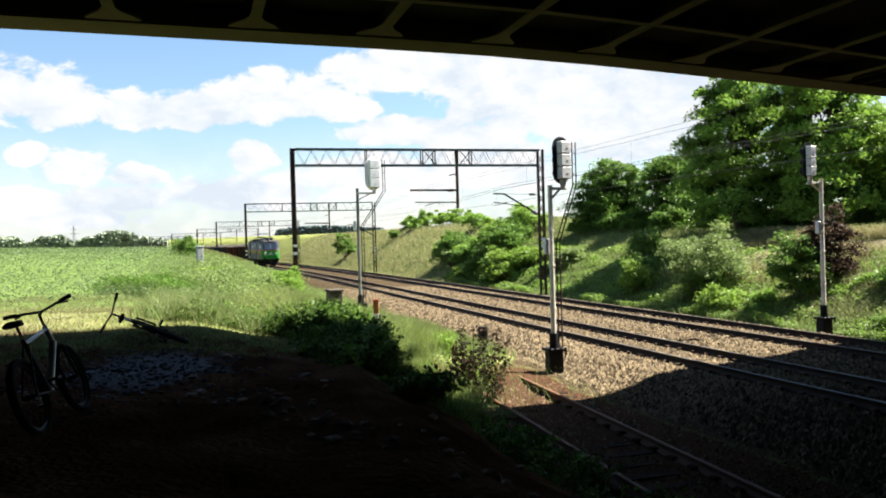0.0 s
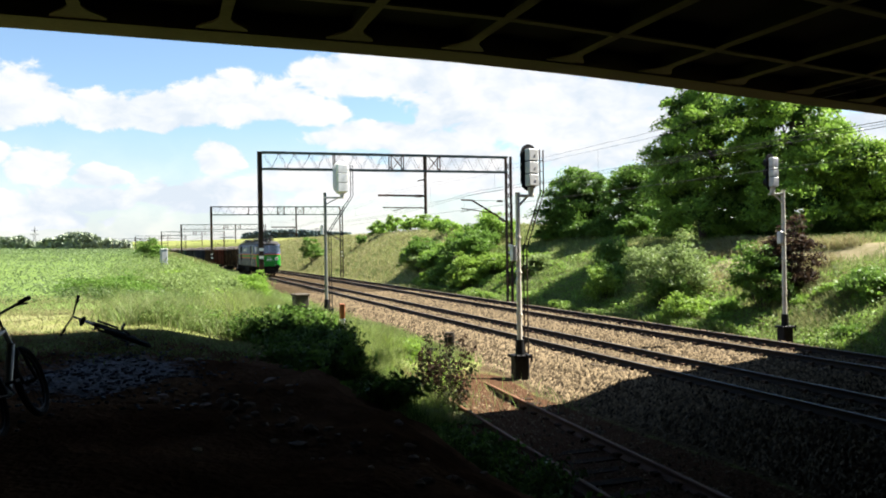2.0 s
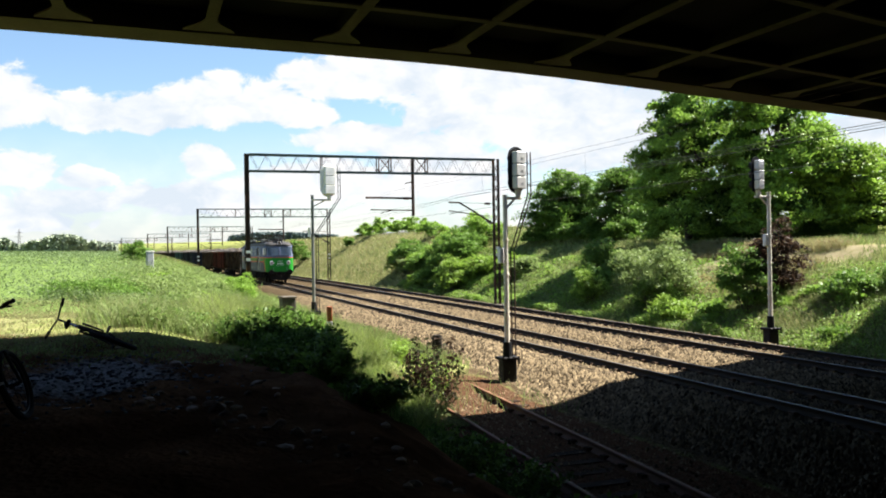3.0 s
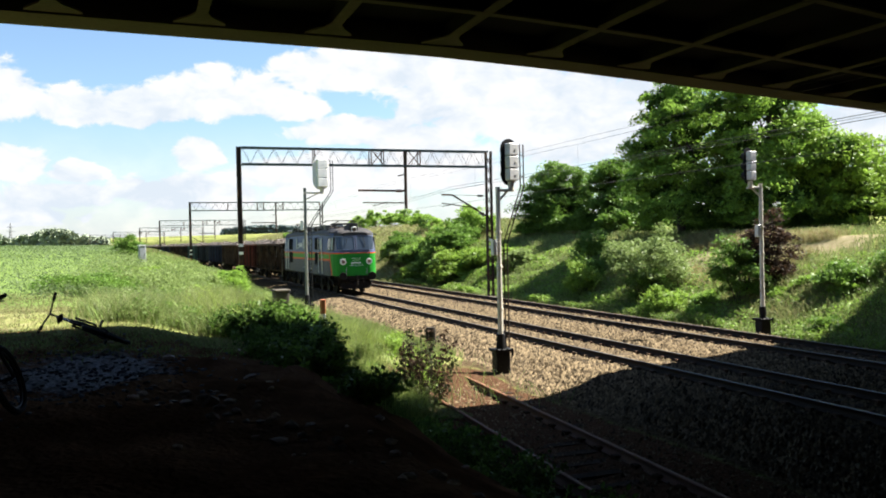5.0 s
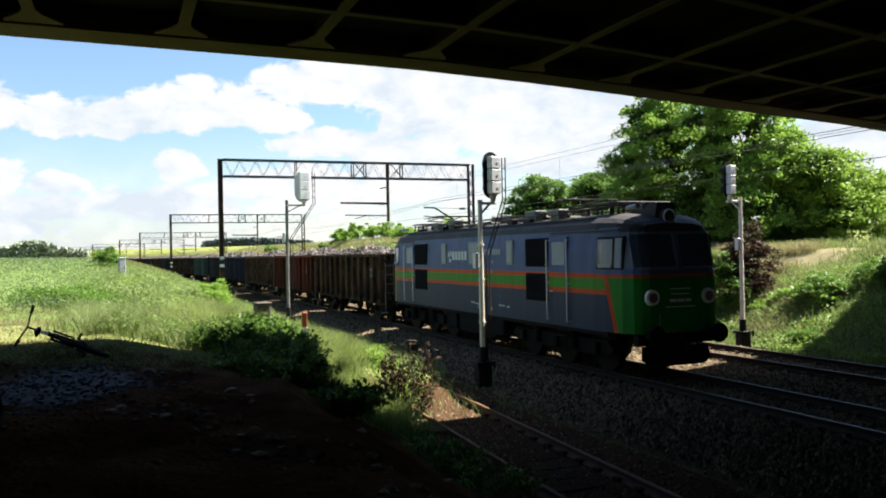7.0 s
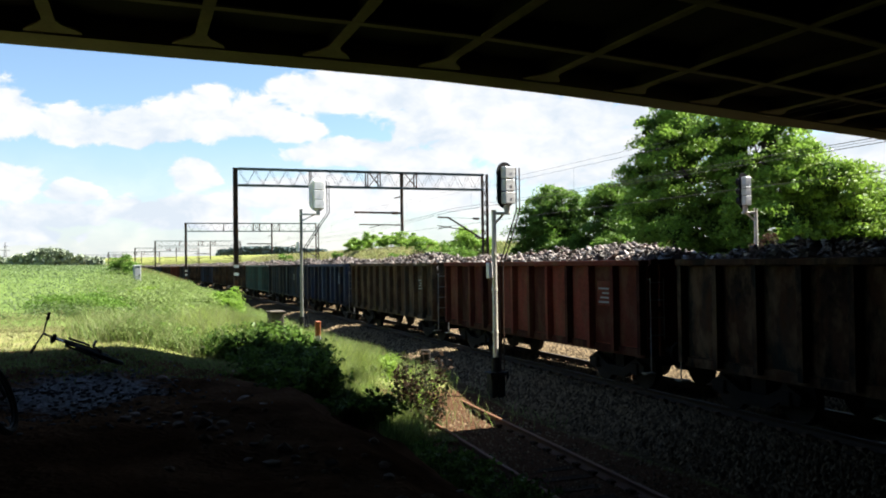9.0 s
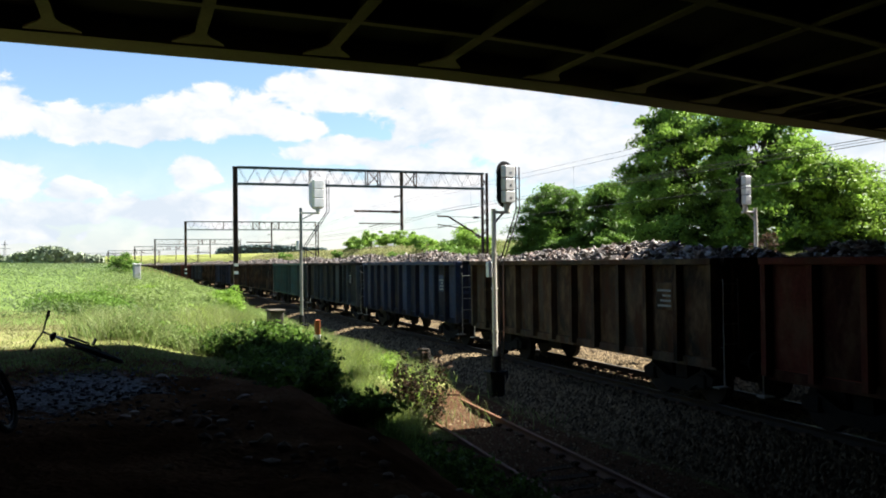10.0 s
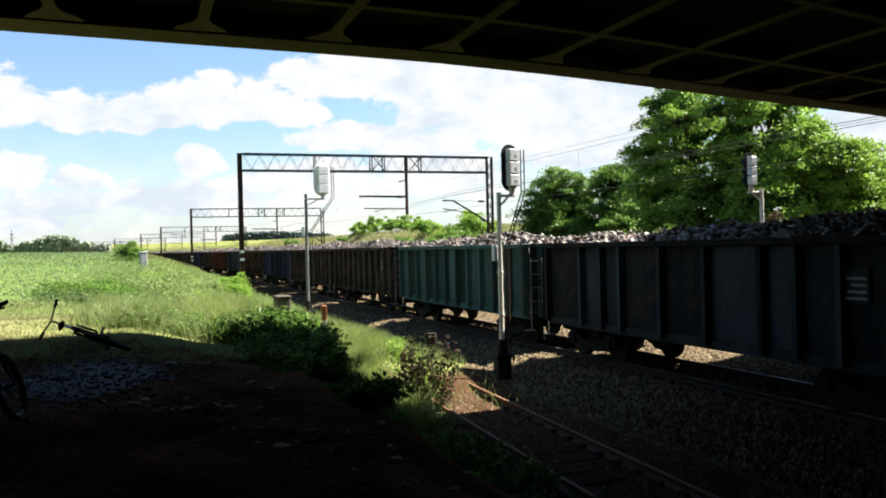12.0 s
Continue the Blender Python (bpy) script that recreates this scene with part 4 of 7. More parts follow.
        for a, c, z in ((8.0, 8.24, 1.40), (8.28, 8.72, 1.37), (8.78, 9.10, 1.40), (8.2, 8.32, 1.27), (8.44, 8.56, 1.27), (6.55, 6.95, 1.40), (6.2, 6.4, 1.38)):
            bar("marking", a, c, z, z + 0.055, M["marking"], "small pale stencilled line")
        for z in (1.30, 2.46):
            panel("jacking_plate", 7.40, 7.62, z - 0.06, z + 0.04, 0.012, M["winframe"])
        # sill and tanks
        bm = bmesh.new()
        box(bm, *sorted((X - sd * 0.10, X - sd * 0.012)), -H + 0.9, H - 0.9, 0.98, 1.085, 0.01)
        part("sole_bar", bm, M["under"], root)
    bm = bmesh.new()
    box(bm, -1.3, 1.3, -1.5, 1.5, 0.38, 1.07, 0.04)
    box(bm, -1.38, -0.9, -2.2, -1.55, 0.5, 1.07, 0.03)
    box(bm, -1.36, 1.36, 1.6, 2.3, 0.45, 1.07, 0.03)
    part("equipment_box", bm, M["under"], root, "grimy underfloor equipment cases")
    # roof gear
    bm = bmesh.new()
    box(bm, -0.62, 0.62, -3.6, -1.6, 3.9, 4.08, 0.05)
    box(bm, -0.55, 0.55, 0.4, 2.6, 3.9, 4.06, 0.05)
    box(bm, -0.4, 0.4, -1.2, 0.0, 3.9, 4.12, 0.06)
    for y in (-7.0, -5.9, -4.8, 3.6, 4.8, 5.9, 7.0):
        for x in (-0.55, 0.55):
            rod(bm, (x, y, 3.88), (x, y, 4.16), 0.07, 0.05, 8)
    for x in (-0.75, 0.75):
        rod(bm, (x, -7.4, 4.12), (x, 7.4, 4.12), 0.025, n=6)
    part("roof_gear", bm, M["copper"], root, "roof resistor boxes, insulators and busbars")
    for sgn in (-1, 1):
        bm = bmesh.new()
        box(bm, -0.78, 0.78, *sorted((sgn * 6.5, sgn * 7.65)), 4.20, 4.24, 0.01)
        for x in (-0.7, 0.7):
            for y in (6.6, 7.55):
                rod(bm, (x, sgn * y, 3.85), (x, sgn * y, 4.21), 0.025, n=6)
        part("roof_platform", bm, M["locoroof"], root, "grey plate platform over the cab roof")
        for x0, x1, y0, y1, z0, z1 in ((-0.95, -0.6, 4.35, 4.95, 4.02, 4.2), (-0.9, -0.5, 2.8, 3.5, 4.05, 4.24), (0.3, 0.75, 1.6, 2.2, 4.1, 4.3)):
            bm = bmesh.new()
            box(bm, x0, x1, *sorted((sgn * y0, sgn * y1)), z0, z1, 0.03)
            box(bm, x0 + 0.05, x1 - 0.05, *sorted((sgn * (y0 + 0.05), sgn * (y1 - 0.05))), 3.8, z0 + 0.01)
            part("insulator_box", bm, M["palebox"], root, "pale roof-mounted box")
    # small gear along the roof: boxes, insulator stacks, cable loops
    g = np.random.default_rng(4)
    bm = bmesh.new()
    for k in range(26):
        y, x = g.uniform(-7.5, 7.5), g.choice((-0.9, -0.7, 0.7, 0.9)) + g.normal(0, 0.06)
        a, b, c = g.uniform(0.08, 0.3), g.uniform(0.1, 0.5), g.uniform(0.04, 0.17)
        box(bm, x - a / 2, x + a / 2, y - b / 2, y + b / 2, 3.78, 3.86 + c, 0.012)
    for k in range(30):
        y, x = g.uniform(-7.7, 7.7), g.uniform(-0.95, 0.95)
        rod(bm, (x, y, 3.85), (x + g.normal(0, 0.05), y, 4.1 + 0.2 * g.random()), 0.03, 0.02, 6)
    for k in range(14):
        y, x = g.uniform(-7.4, 6.4), g.uniform(-0.8, 0.8)
        rod(bm, (x, y, 4.15), (x + g.normal(0, 0.3), y + 1.0, 4.18), 0.014, n=5)
    part("roof_cabling", bm, M["copper"], root, "cluttered small insulators and cables")["kind"] = "stuff"
    bm = bmesh.new()
    for x in (-1.02, 1.02):
        box(bm, x - 0.16, x + 0.16, -7.2, 7.2, 3.83, 3.86)
        for k in range(12):
            box(bm, x - 0.02, x + 0.02, -7.0 + k * 1.27, -6.95 + k * 1.27, 3.7, 3.84)
    part("roof_walkway", bm, M["locoroof"], root)
    for y in (-5.7, 5.7):
        s = 1 if y > 0 else -1
        bm = bmesh.new()
        z0 = 4.2
        for x in (-0.55, 0.55):
            rod(bm, (x, y - 0.93, z0), (x, y + 0.93, z0), 0.028, n=6)
        for dy in (-0.9, 0.9):
            rod(bm, (-0.58, y + dy, z0), (0.58, y + dy, z0), 0.028, n=6)
        panto = part("pantograph", bm, M["copper"], root, "lowered pantograph" if s < 0 else "lowered rear pantograph")
        for x in (-0.55, 0.55):
            bm = bmesh.new()
            rod(bm, (x, y - s * 0.85, z0 + 0.04), (x * 0.85, y + s * 0.97, z0 + 0.145), 0.022, n=6)
            rod(bm, (x * 0.85, y + s * 0.97, z0 + 0.15), (x * 0.6, y - s * 0.8, z0 + 0.25), 0.018, n=6)
            part("arm", bm, M["copper"], panto)
        for dy in (-0.2, 0.2):
            bm = bmesh.new()
            rod(bm, (-0.86, y - s * 0.8 + dy, z0 + 0.25), (0.86, y - s * 0.8 + dy, z0 + 0.25), 0.022, n=6)
            for sx in (-1, 1):
                rod(bm, (sx * 0.85, y - s * 0.8 + dy, z0 + 0.255), (sx * 1.0, y - s * 0.8 + dy, z0 + 0.14), 0.018, n=6)
            part("collector_strip", bm, M["copper"], panto)
    # bogies with three wheel pairs each
    for yc in (-5.15, 5.15):
        bm = bmesh.new()
        for sx in (-1, 1):
            prism(bm, [(-2.75, 0.62), (-2.5, 0.82), (2.5, 0.82), (2.75, 0.62), (2.6, 0.48), (1.3, 0.42), (-1.3, 0.42), (-2.6, 0.48)], lambda u, v, q: (q, yc + u, v), sx * 1.02, sx * 1.16)
            for k in (-2.0, 0.0, 2.0):
                box(bm, *sorted((sx * 1.165, sx * 1.30)), yc + k - 0.17, yc + k + 0.17, 0.46, 0.78, 0.02)
            for k in (-1.0, 1.0):
                rod(bm, (sx * 1.24, yc + k, 0.5), (sx * 1.24, yc + k, 0.98), 0.09, n=8)
        bo = part("bogie", bm, M["under"], root, "black three-axle bogie frame")
        for k in (-2.0, 0.0, 2.0):
            for sx in (-1, 1):
                bm = bmesh.new()
                wheelset(bm, sx * HALF, yc + k, 0.6)
                part("wheel", bm, M["wheel"], bo)
    return root


def build_wagon(doors):
    """Open bogie wagon; with doors the ribs stand unevenly, round two wide doors a side."""
    root = tagged(new("open_wagon"), "", "wagon")
    HB, W, Z0, Z1 = 6.28, 1.43, 1.02, 3.06  # half body length, half width, floor and rim
    P = bpy.data.materials["wagon_grey"]
    for sx in (-1, 1):
        bm = bmesh.new()
        box(bm, *sorted((sx * (W - 0.10), sx * (W - 0.065))), -HB, HB, Z0, Z1 - 0.13)
        side = part("side_wall", bm, P, root, "dented steel side wall")
        bm = bmesh.new()
        box(bm, *sorted((sx * (W - 0.13), sx * (W + 0.145))), -HB, HB, Z1 - 0.128, Z1, 0.015)
        part("top_rail", bm, P, side)
        bm = bmesh.new()
        box(bm, *sorted((sx * (W - 0.16), sx * (W - 0.02))), -HB + 0.05, HB - 0.05, Z0 - 0.20, Z0 - 0.003, 0.012)
        part("sole_bar", bm, P, side)
        if doors:
            half = [0.78, 2.42, 3.30, 4.30, HB - 0.09]
            places = [-q for q in reversed(half)] + half
        else:
            places = [-HB + 0.09 + k * (2 * HB - 0.18) / 11 for k in range(12)]
        rib = bmesh.new()
        prism(rib, [(-0.075, 0.0), (-0.062, 0.175), (0.062, 0.175), (0.075, 0.0)], lambda u, v, q: (sx * (W - 0.064 + v), u, q), Z0 - 0.12, Z1 - 0.131)
        rm = finish("rib", rib, P)
        for y in places:
            share("rib", rm, side, pose(0, y, 0))
        # pressed panels between the ribs, each slightly bulged and dented
        made = {}
        for k, (y0, y1) in enumerate(zip(places, places[1:])):
            step, q = y1 - y0, (k * 2 + k // 3) % 3
            key = (round(step, 3), q)
            if key not in made:
                g = np.random.default_rng(60 + q)
                ga, gb = np.linspace(-step / 2 + 0.075, step / 2 - 0.075, 7), np.linspace(Z0 + 0.02, Z1 - 0.15, 9)
                GA, GB = np.meshgrid(ga, gb)
                fall = np.sin(np.pi * np.linspace(0, 1, 7))[None] ** 0.6 * np.sin(np.pi * np.linspace(0, 1, 9))[:, None] ** 0.6
                out = sx * (W - 0.062 + fall * (0.028 + 0.03 * g.random() + g.normal(0, 0.010, GA.shape)))
                ii = np.arange(63).reshape(9, 7)
                made[key] = mesh_np("panel", np.stack([out, GA, GB], -1).reshape(-1, 3), np.stack([ii[:-1, :-1], ii[:-1, 1:], ii[1:, 1:], ii[1:, :-1]], -1).reshape(-1, 4), P, smooth=True)
            share("panel", made[key], side, pose(0, (y0 + y1) / 2, 0))
        # pressed panels and hinges, chalk plates
        bm = bmesh.new()
        box(bm, *sorted((sx * (W - 0.063), sx * (W + 0.022))), -HB + 1.42, -HB + 2.02, 1.95, 2.55, 0.01)
        part("data_plate", bm, P, side, "painted data panel")
        bm = bmesh.new()
        for k in range(4):
            box(bm, *sorted((sx * (W + 0.021), sx * (W + 0.025))), -HB + 1.47, -HB + 1.95 - 0.09 * (k % 3), 2.02 + 0.11 * k, 2.065 + 0.11 * k)
        part("marking", bm, M["faded"], side)
    for s in (-1, 1):
        bm = bmesh.new()
        box(bm, -W + 0.14, W - 0.14, *sorted((s * (HB - 0.05), s * (HB - 0.01))), Z0, Z1 - 0.02)
        ew = part("end_wall", bm, P, root, "ribbed steel end wall")
        for x in (-1.0, -0.35, 0.35, 1.0):
            bm = bmesh.new()
            box(bm, x - 0.06, x + 0.06, *sorted((s * (HB - 0.009), s * (HB + 0.07))), Z0 - 0.15, Z1 - 0.1)
            part("end_post", bm, P, ew)
        for z0, z1, o in ((Z1 - 0.098, Z1 + 0.01, 0.09), (1.9, 2.0, 0.085)):
            bm = bmesh.new()
            box(bm, -W + 0.12, W - 0.12, *sorted((s * (HB - 0.008), s * (HB + o))), z0, z1)
            part("end_rail", bm, P, ew)
        bm = bmesh.new()
        box(bm, -1.3, 1.3, *sorted((s * (HB - 0.12), s * (HB + 0.10))), 0.80, Z0 - 0.16, 0.02)
        part("headstock", bm, M["under"], root)
        for sx in (-1, 1):
            bm = bmesh.new()
            rod(bm, (sx * 0.88, s * (HB + 0.10), 1.0), (sx * 0.88, s * (HB + 0.47), 1.0), 0.09, 0.08, 10)
            rod(bm, (sx * 0.88, s * (HB + 0.472), 1.0), (sx * 0.88, s * (HB + 0.52), 1.0), 0.23, 0.21, 14)
            part("buffer", bm, M["under"], root)
            bm = bmesh.new()
            rod(bm, (sx * 1.36, s * (HB + 0.13), 0.5), (sx * 1.36, s * (HB + 0.13), 1.5), 0.016, n=6)
            rod(bm, (sx * 1.36, s * (HB + 0.13), 1.5), (sx * 1.30, s * (HB + 0.02), 1.5), 0.016, n=6)
            box(bm, sx * 1.36 - 0.15, sx * 1.36 + 0.12, s * (HB + 0.05) - 0.1, s * (HB + 0.05) + 0.1, 0.48, 0.51)
            part("shunter_step", bm, M["wirepale"], root)
            bm = bmesh.new()
            for z in (1.35, 1.75, 2.15, 2.55):
                rod(bm, (sx * 0.98, s * (HB + 0.10), z), (sx * 1.34, s * (HB + 0.10), z), 0.013, n=6)
            for x in (0.98, 1.34):
                rod(bm, (sx * x, s * (HB + 0.10), 1.25), (sx * x, s * (HB + 0.10), 2.65), 0.013, n=6)
                rod(bm, (sx * x, s * (HB - 0.02), 2.62), (sx * x, s * (HB + 0.10), 2.62), 0.013, n=6)
                rod(bm, (sx * x, s * (HB - 0.02), 1.28), (sx * x, s * (HB + 0.10), 1.28), 0.013, n=6)
            part("ladder", bm, M["wirepale"], root, "small pale end ladder")
        bm = bmesh.new()
        rod(bm, (0, s * (HB + 0.05), 0.92), (0, s * (HB + 0.53), 0.9), 0.05, n=8)
        rod(bm, (0.25, s * (HB + 0.05), 0.8), (0.1, s * (HB + 0.45), 0.55), 0.03, n=6)
        part("coupling", bm, M["under"], root)
        yb = s * 4.5
        bm = bmesh.new()
        for sx in (-1, 1):
            prism(bm, [(-1.25, 0.56), (-0.9, 0.72), (-0.35, 0.46), (0.35, 0.46), (0.9, 0.72), (1.25, 0.56), (1.2, 0.38), (0.75, 0.42), (0.4, 0.22), (-0.4, 0.22), (-0.75, 0.42), (-1.2, 0.38)], lambda u, v, q: (q, yb + u, v), sx * 0.98, sx * 1.12)
            for k in (-0.9, 0.9):
                box(bm, *sorted((sx * 1.0, sx * 1.18)), yb + k - 0.13, yb + k + 0.13, 0.34, 0.62, 0.02)
        box(bm, -0.98, 0.98, yb - 0.2, yb + 0.2, 0.40, 0.80)
        bo = part("bogie", bm, M["under"], root, "grimy two-axle bogie")
        for k in (-0.9, 0.9):
            for sx in (-1, 1):
                bm = bmesh.new()
                wheelset(bm, sx * HALF, yb + k, 0.46)
                part("wheel", bm, M["wheel"], bo)
    bm = bmesh.new()
    box(bm, -W + 0.18, W - 0.18, -HB + 0.06, HB - 0.06, Z0 - 0.1, Z0 - 0.02)
    box(bm, -0.2, 0.2, -HB + 0.1, HB - 0.1, 0.72, Z0 - 0.103)
    for k in (-2.4, -1.2, 0.0, 1.2, 2.4):
        box(bm, -1.2, 1.2, k - 0.06, k + 0.06, 0.80, Z0 - 0.105)
    rod(bm, (-0.6, 1.4, 0.62), (-0.6, 2.2, 0.62), 0.17, n=12)
    part("underframe", bm, M["under"], root, "black underframe with brake gear")
    return root


def build_load(seed):
    """A heap of mixed scrap whose surface rises above the wagon's rim."""
    r = np.random.default_rng(seed)
    n = 3000
    x = r.uniform(-1.28, 1.28, n)
    y = r.uniform(-6.05, 6.05, n)
    hump = 0.30 * np.sin(y * 0.55 + seed) + 0.18 * np.sin(y * 1.3 + 2 * seed)
    z = 2.90 + (0.38 + hump * 0.32) * (1 - (x / 1.5) ** 2) * smooth01(6.25, 5.5, np.abs(y)) + r.normal(0, 0.05, n)
    cube = np.array([(a, b, c) for a in (-0.5, 0.5) for b in (-0.5, 0.5) for c in (-0.5, 0.5)])
    quads = np.array([(0, 1, 3, 2), (4, 6, 7, 5), (0, 4, 5, 1), (2, 3, 7, 6), (0, 2, 6, 4), (1, 5, 7, 3)])
    size = np.stack([r.uniform(0.02, 0.11, n), r.uniform(0.03, 0.19, n), r.uniform(0.004, 0.028, n)], -1)
    size *= np.where(r.random((n, 1)) < 0.15, 1.4, 1.0)
    size[:, 1] *= np.where(r.random(n) < 0.12, 2.4, 1.0)  # bars and strips
    v = cube[None] * size[:, None] + r.normal(0, 0.012, (n, 8, 3))
    e = np.radians(r.uniform(-40, 40, (n, 2)))
    c, s = np.cos(e[:, 0])[:, None], np.sin(e[:, 0])[:, None]
    v[..., 1], v[..., 2] = v[..., 1] * c - v[..., 2] * s, v[..., 1] * s + v[..., 2] * c
    c, s = np.cos(e[:, 1])[:, None], np.sin(e[:, 1])[:, None]
    v[..., 0], v[..., 2] = v[..., 0] * c - v[..., 2] * s, v[..., 0] * s + v[..., 2] * c
    v[..., 0] = np.clip(v[..., 0] + x[:, None], -1.33, 1.33)
    v[..., 1] = np.clip(v[..., 1] + y[:, None], -6.1, 6.1)
    v[..., 2] += z[:, None]
    f = (np.arange(n)[:, None, None] * 8 + quads[None]).reshape(-1, 4)
    # bed of the heap
    gx, gy = np.linspace(-1.34, 1.34, 12), np.linspace(-6.12, 6.12, 50)
    GX, GY = np.meshgrid(gx, gy)
    hump = 0.30 * np.sin(GY * 0.55 + seed) + 0.18 * np.sin(GY * 1.3 + 2 * seed)
    GZ = 2.84 + (0.38 + hump * 0.32) * (1 - (GX / 1.5) ** 2) * smooth01(6.25, 5.5, np.abs(GY)) + r.normal(0, 0.04, GX.shape)
    i = np.arange(GX.size).reshape(GX.shape)
    ff = np.stack([i[:-1, :-1], i[:-1, 1:], i[1:, 1:], i[1:, :-1]], -1).reshape(-1, 4) + n * 8
    v = np.concatenate([v.reshape(-1, 3), np.stack([GX, GY, GZ], -1).reshape(-1, 3)])
    return mesh_np("scrap_load", v, np.concatenate([f, ff]), M["scrap"])


M["wirepale"] = mat("pale_worn_steel", (0.150, 0.142, 0.128), 0.6, 0.2, 0.2, 5, 30, 0.1)
M["faded"] = mat("faded_white_stencil", (0.16, 0.17, 0.17), 0.7, 0, 0.3, 6, 30, 0.1)
PAINTS = {
    "grey": wagon_paint("wagon_grey", (0.017, 0.017, 0.016), 0.45),
    "dark": wagon_paint("wagon_dark_green_grey", (0.008, 0.009, 0.008), 0.55),
    "red": wagon_paint("wagon_oxide_red", (0.082, 0.020, 0.014), 0.25),
    "brown": wagon_paint("wagon_brown_grey", (0.030, 0.026, 0.020), 0.6),
    "blue": wagon_paint("wagon_blue", (0.023, 0.032, 0.056), 0.1),
    "slate": wagon_paint("wagon_slate", (0.024, 0.031, 0.036), 0.06),
    "teal": wagon_paint("wagon_teal_green", (0.034, 0.066, 0.062), 0.12)}
WORDS = {"grey": "open grey bogie wagon heaped with scrap metal", "dark": "open dark grey-green bogie wagon heaped with scrap metal", "red": "open oxide red bogie wagon heaped with scrap metal", "brown": "open brown-grey rusty bogie wagon heaped with scrap metal",
         "blue": "open blue bogie wagon heaped with scrap metal", "slate": "open slate grey bogie wagon heaped with scrap metal", "teal": "open teal green bogie wagon heaped with scrap metal"}
CONSIST = ["dark", "red", "brown", "blue", "slate", "teal", "grey", "grey", "blue", "dark", "slate", "red", "grey", "blue", "brown", "dark", "slate", "grey", "brown", "dark"]
TRAIN = []  # (thing, metres behind the loco's front)
loco = build_loco()
TRAIN.append((loco, LOCO_NOSE + LOCO_HALF))
ribbed, doored = build_wagon(False), build_wagon(True)
fresh = [ribbed, doored]
loads = [build_load(s) for s in (1, 2, 3)]
for i, colour in enumerate(CONSIST):
    kind = doored if colour == "slate" else ribbed
    if kind in fresh:
        fresh.remove(kind)
        w = kind
    else:
        w = copy_thing(kind, pose(0, 0, 0))
    tagged(w, WORDS[colour], "wagon", "wagons of the freight train")
    for o in w.children_recursive:
        for slot in o.material_slots:
            if slot.material and slot.material.name.startswith("wagon_"):
                slot.link = "OBJECT"
                slot.material = PAINTS[colour]
    TRAIN.append((w, WAGON_FIRST + WAGON_PITCH * i))
    l = tagged(new("scrap_load", loads[(i * 2) % 3]), "heap of rusty and bright scrap metal in an open wagon", "scrap", "scrap loads in the wagons", "stuff")
    TRAIN.append((l, WAGON_FIRST + WAGON_PITCH * i))


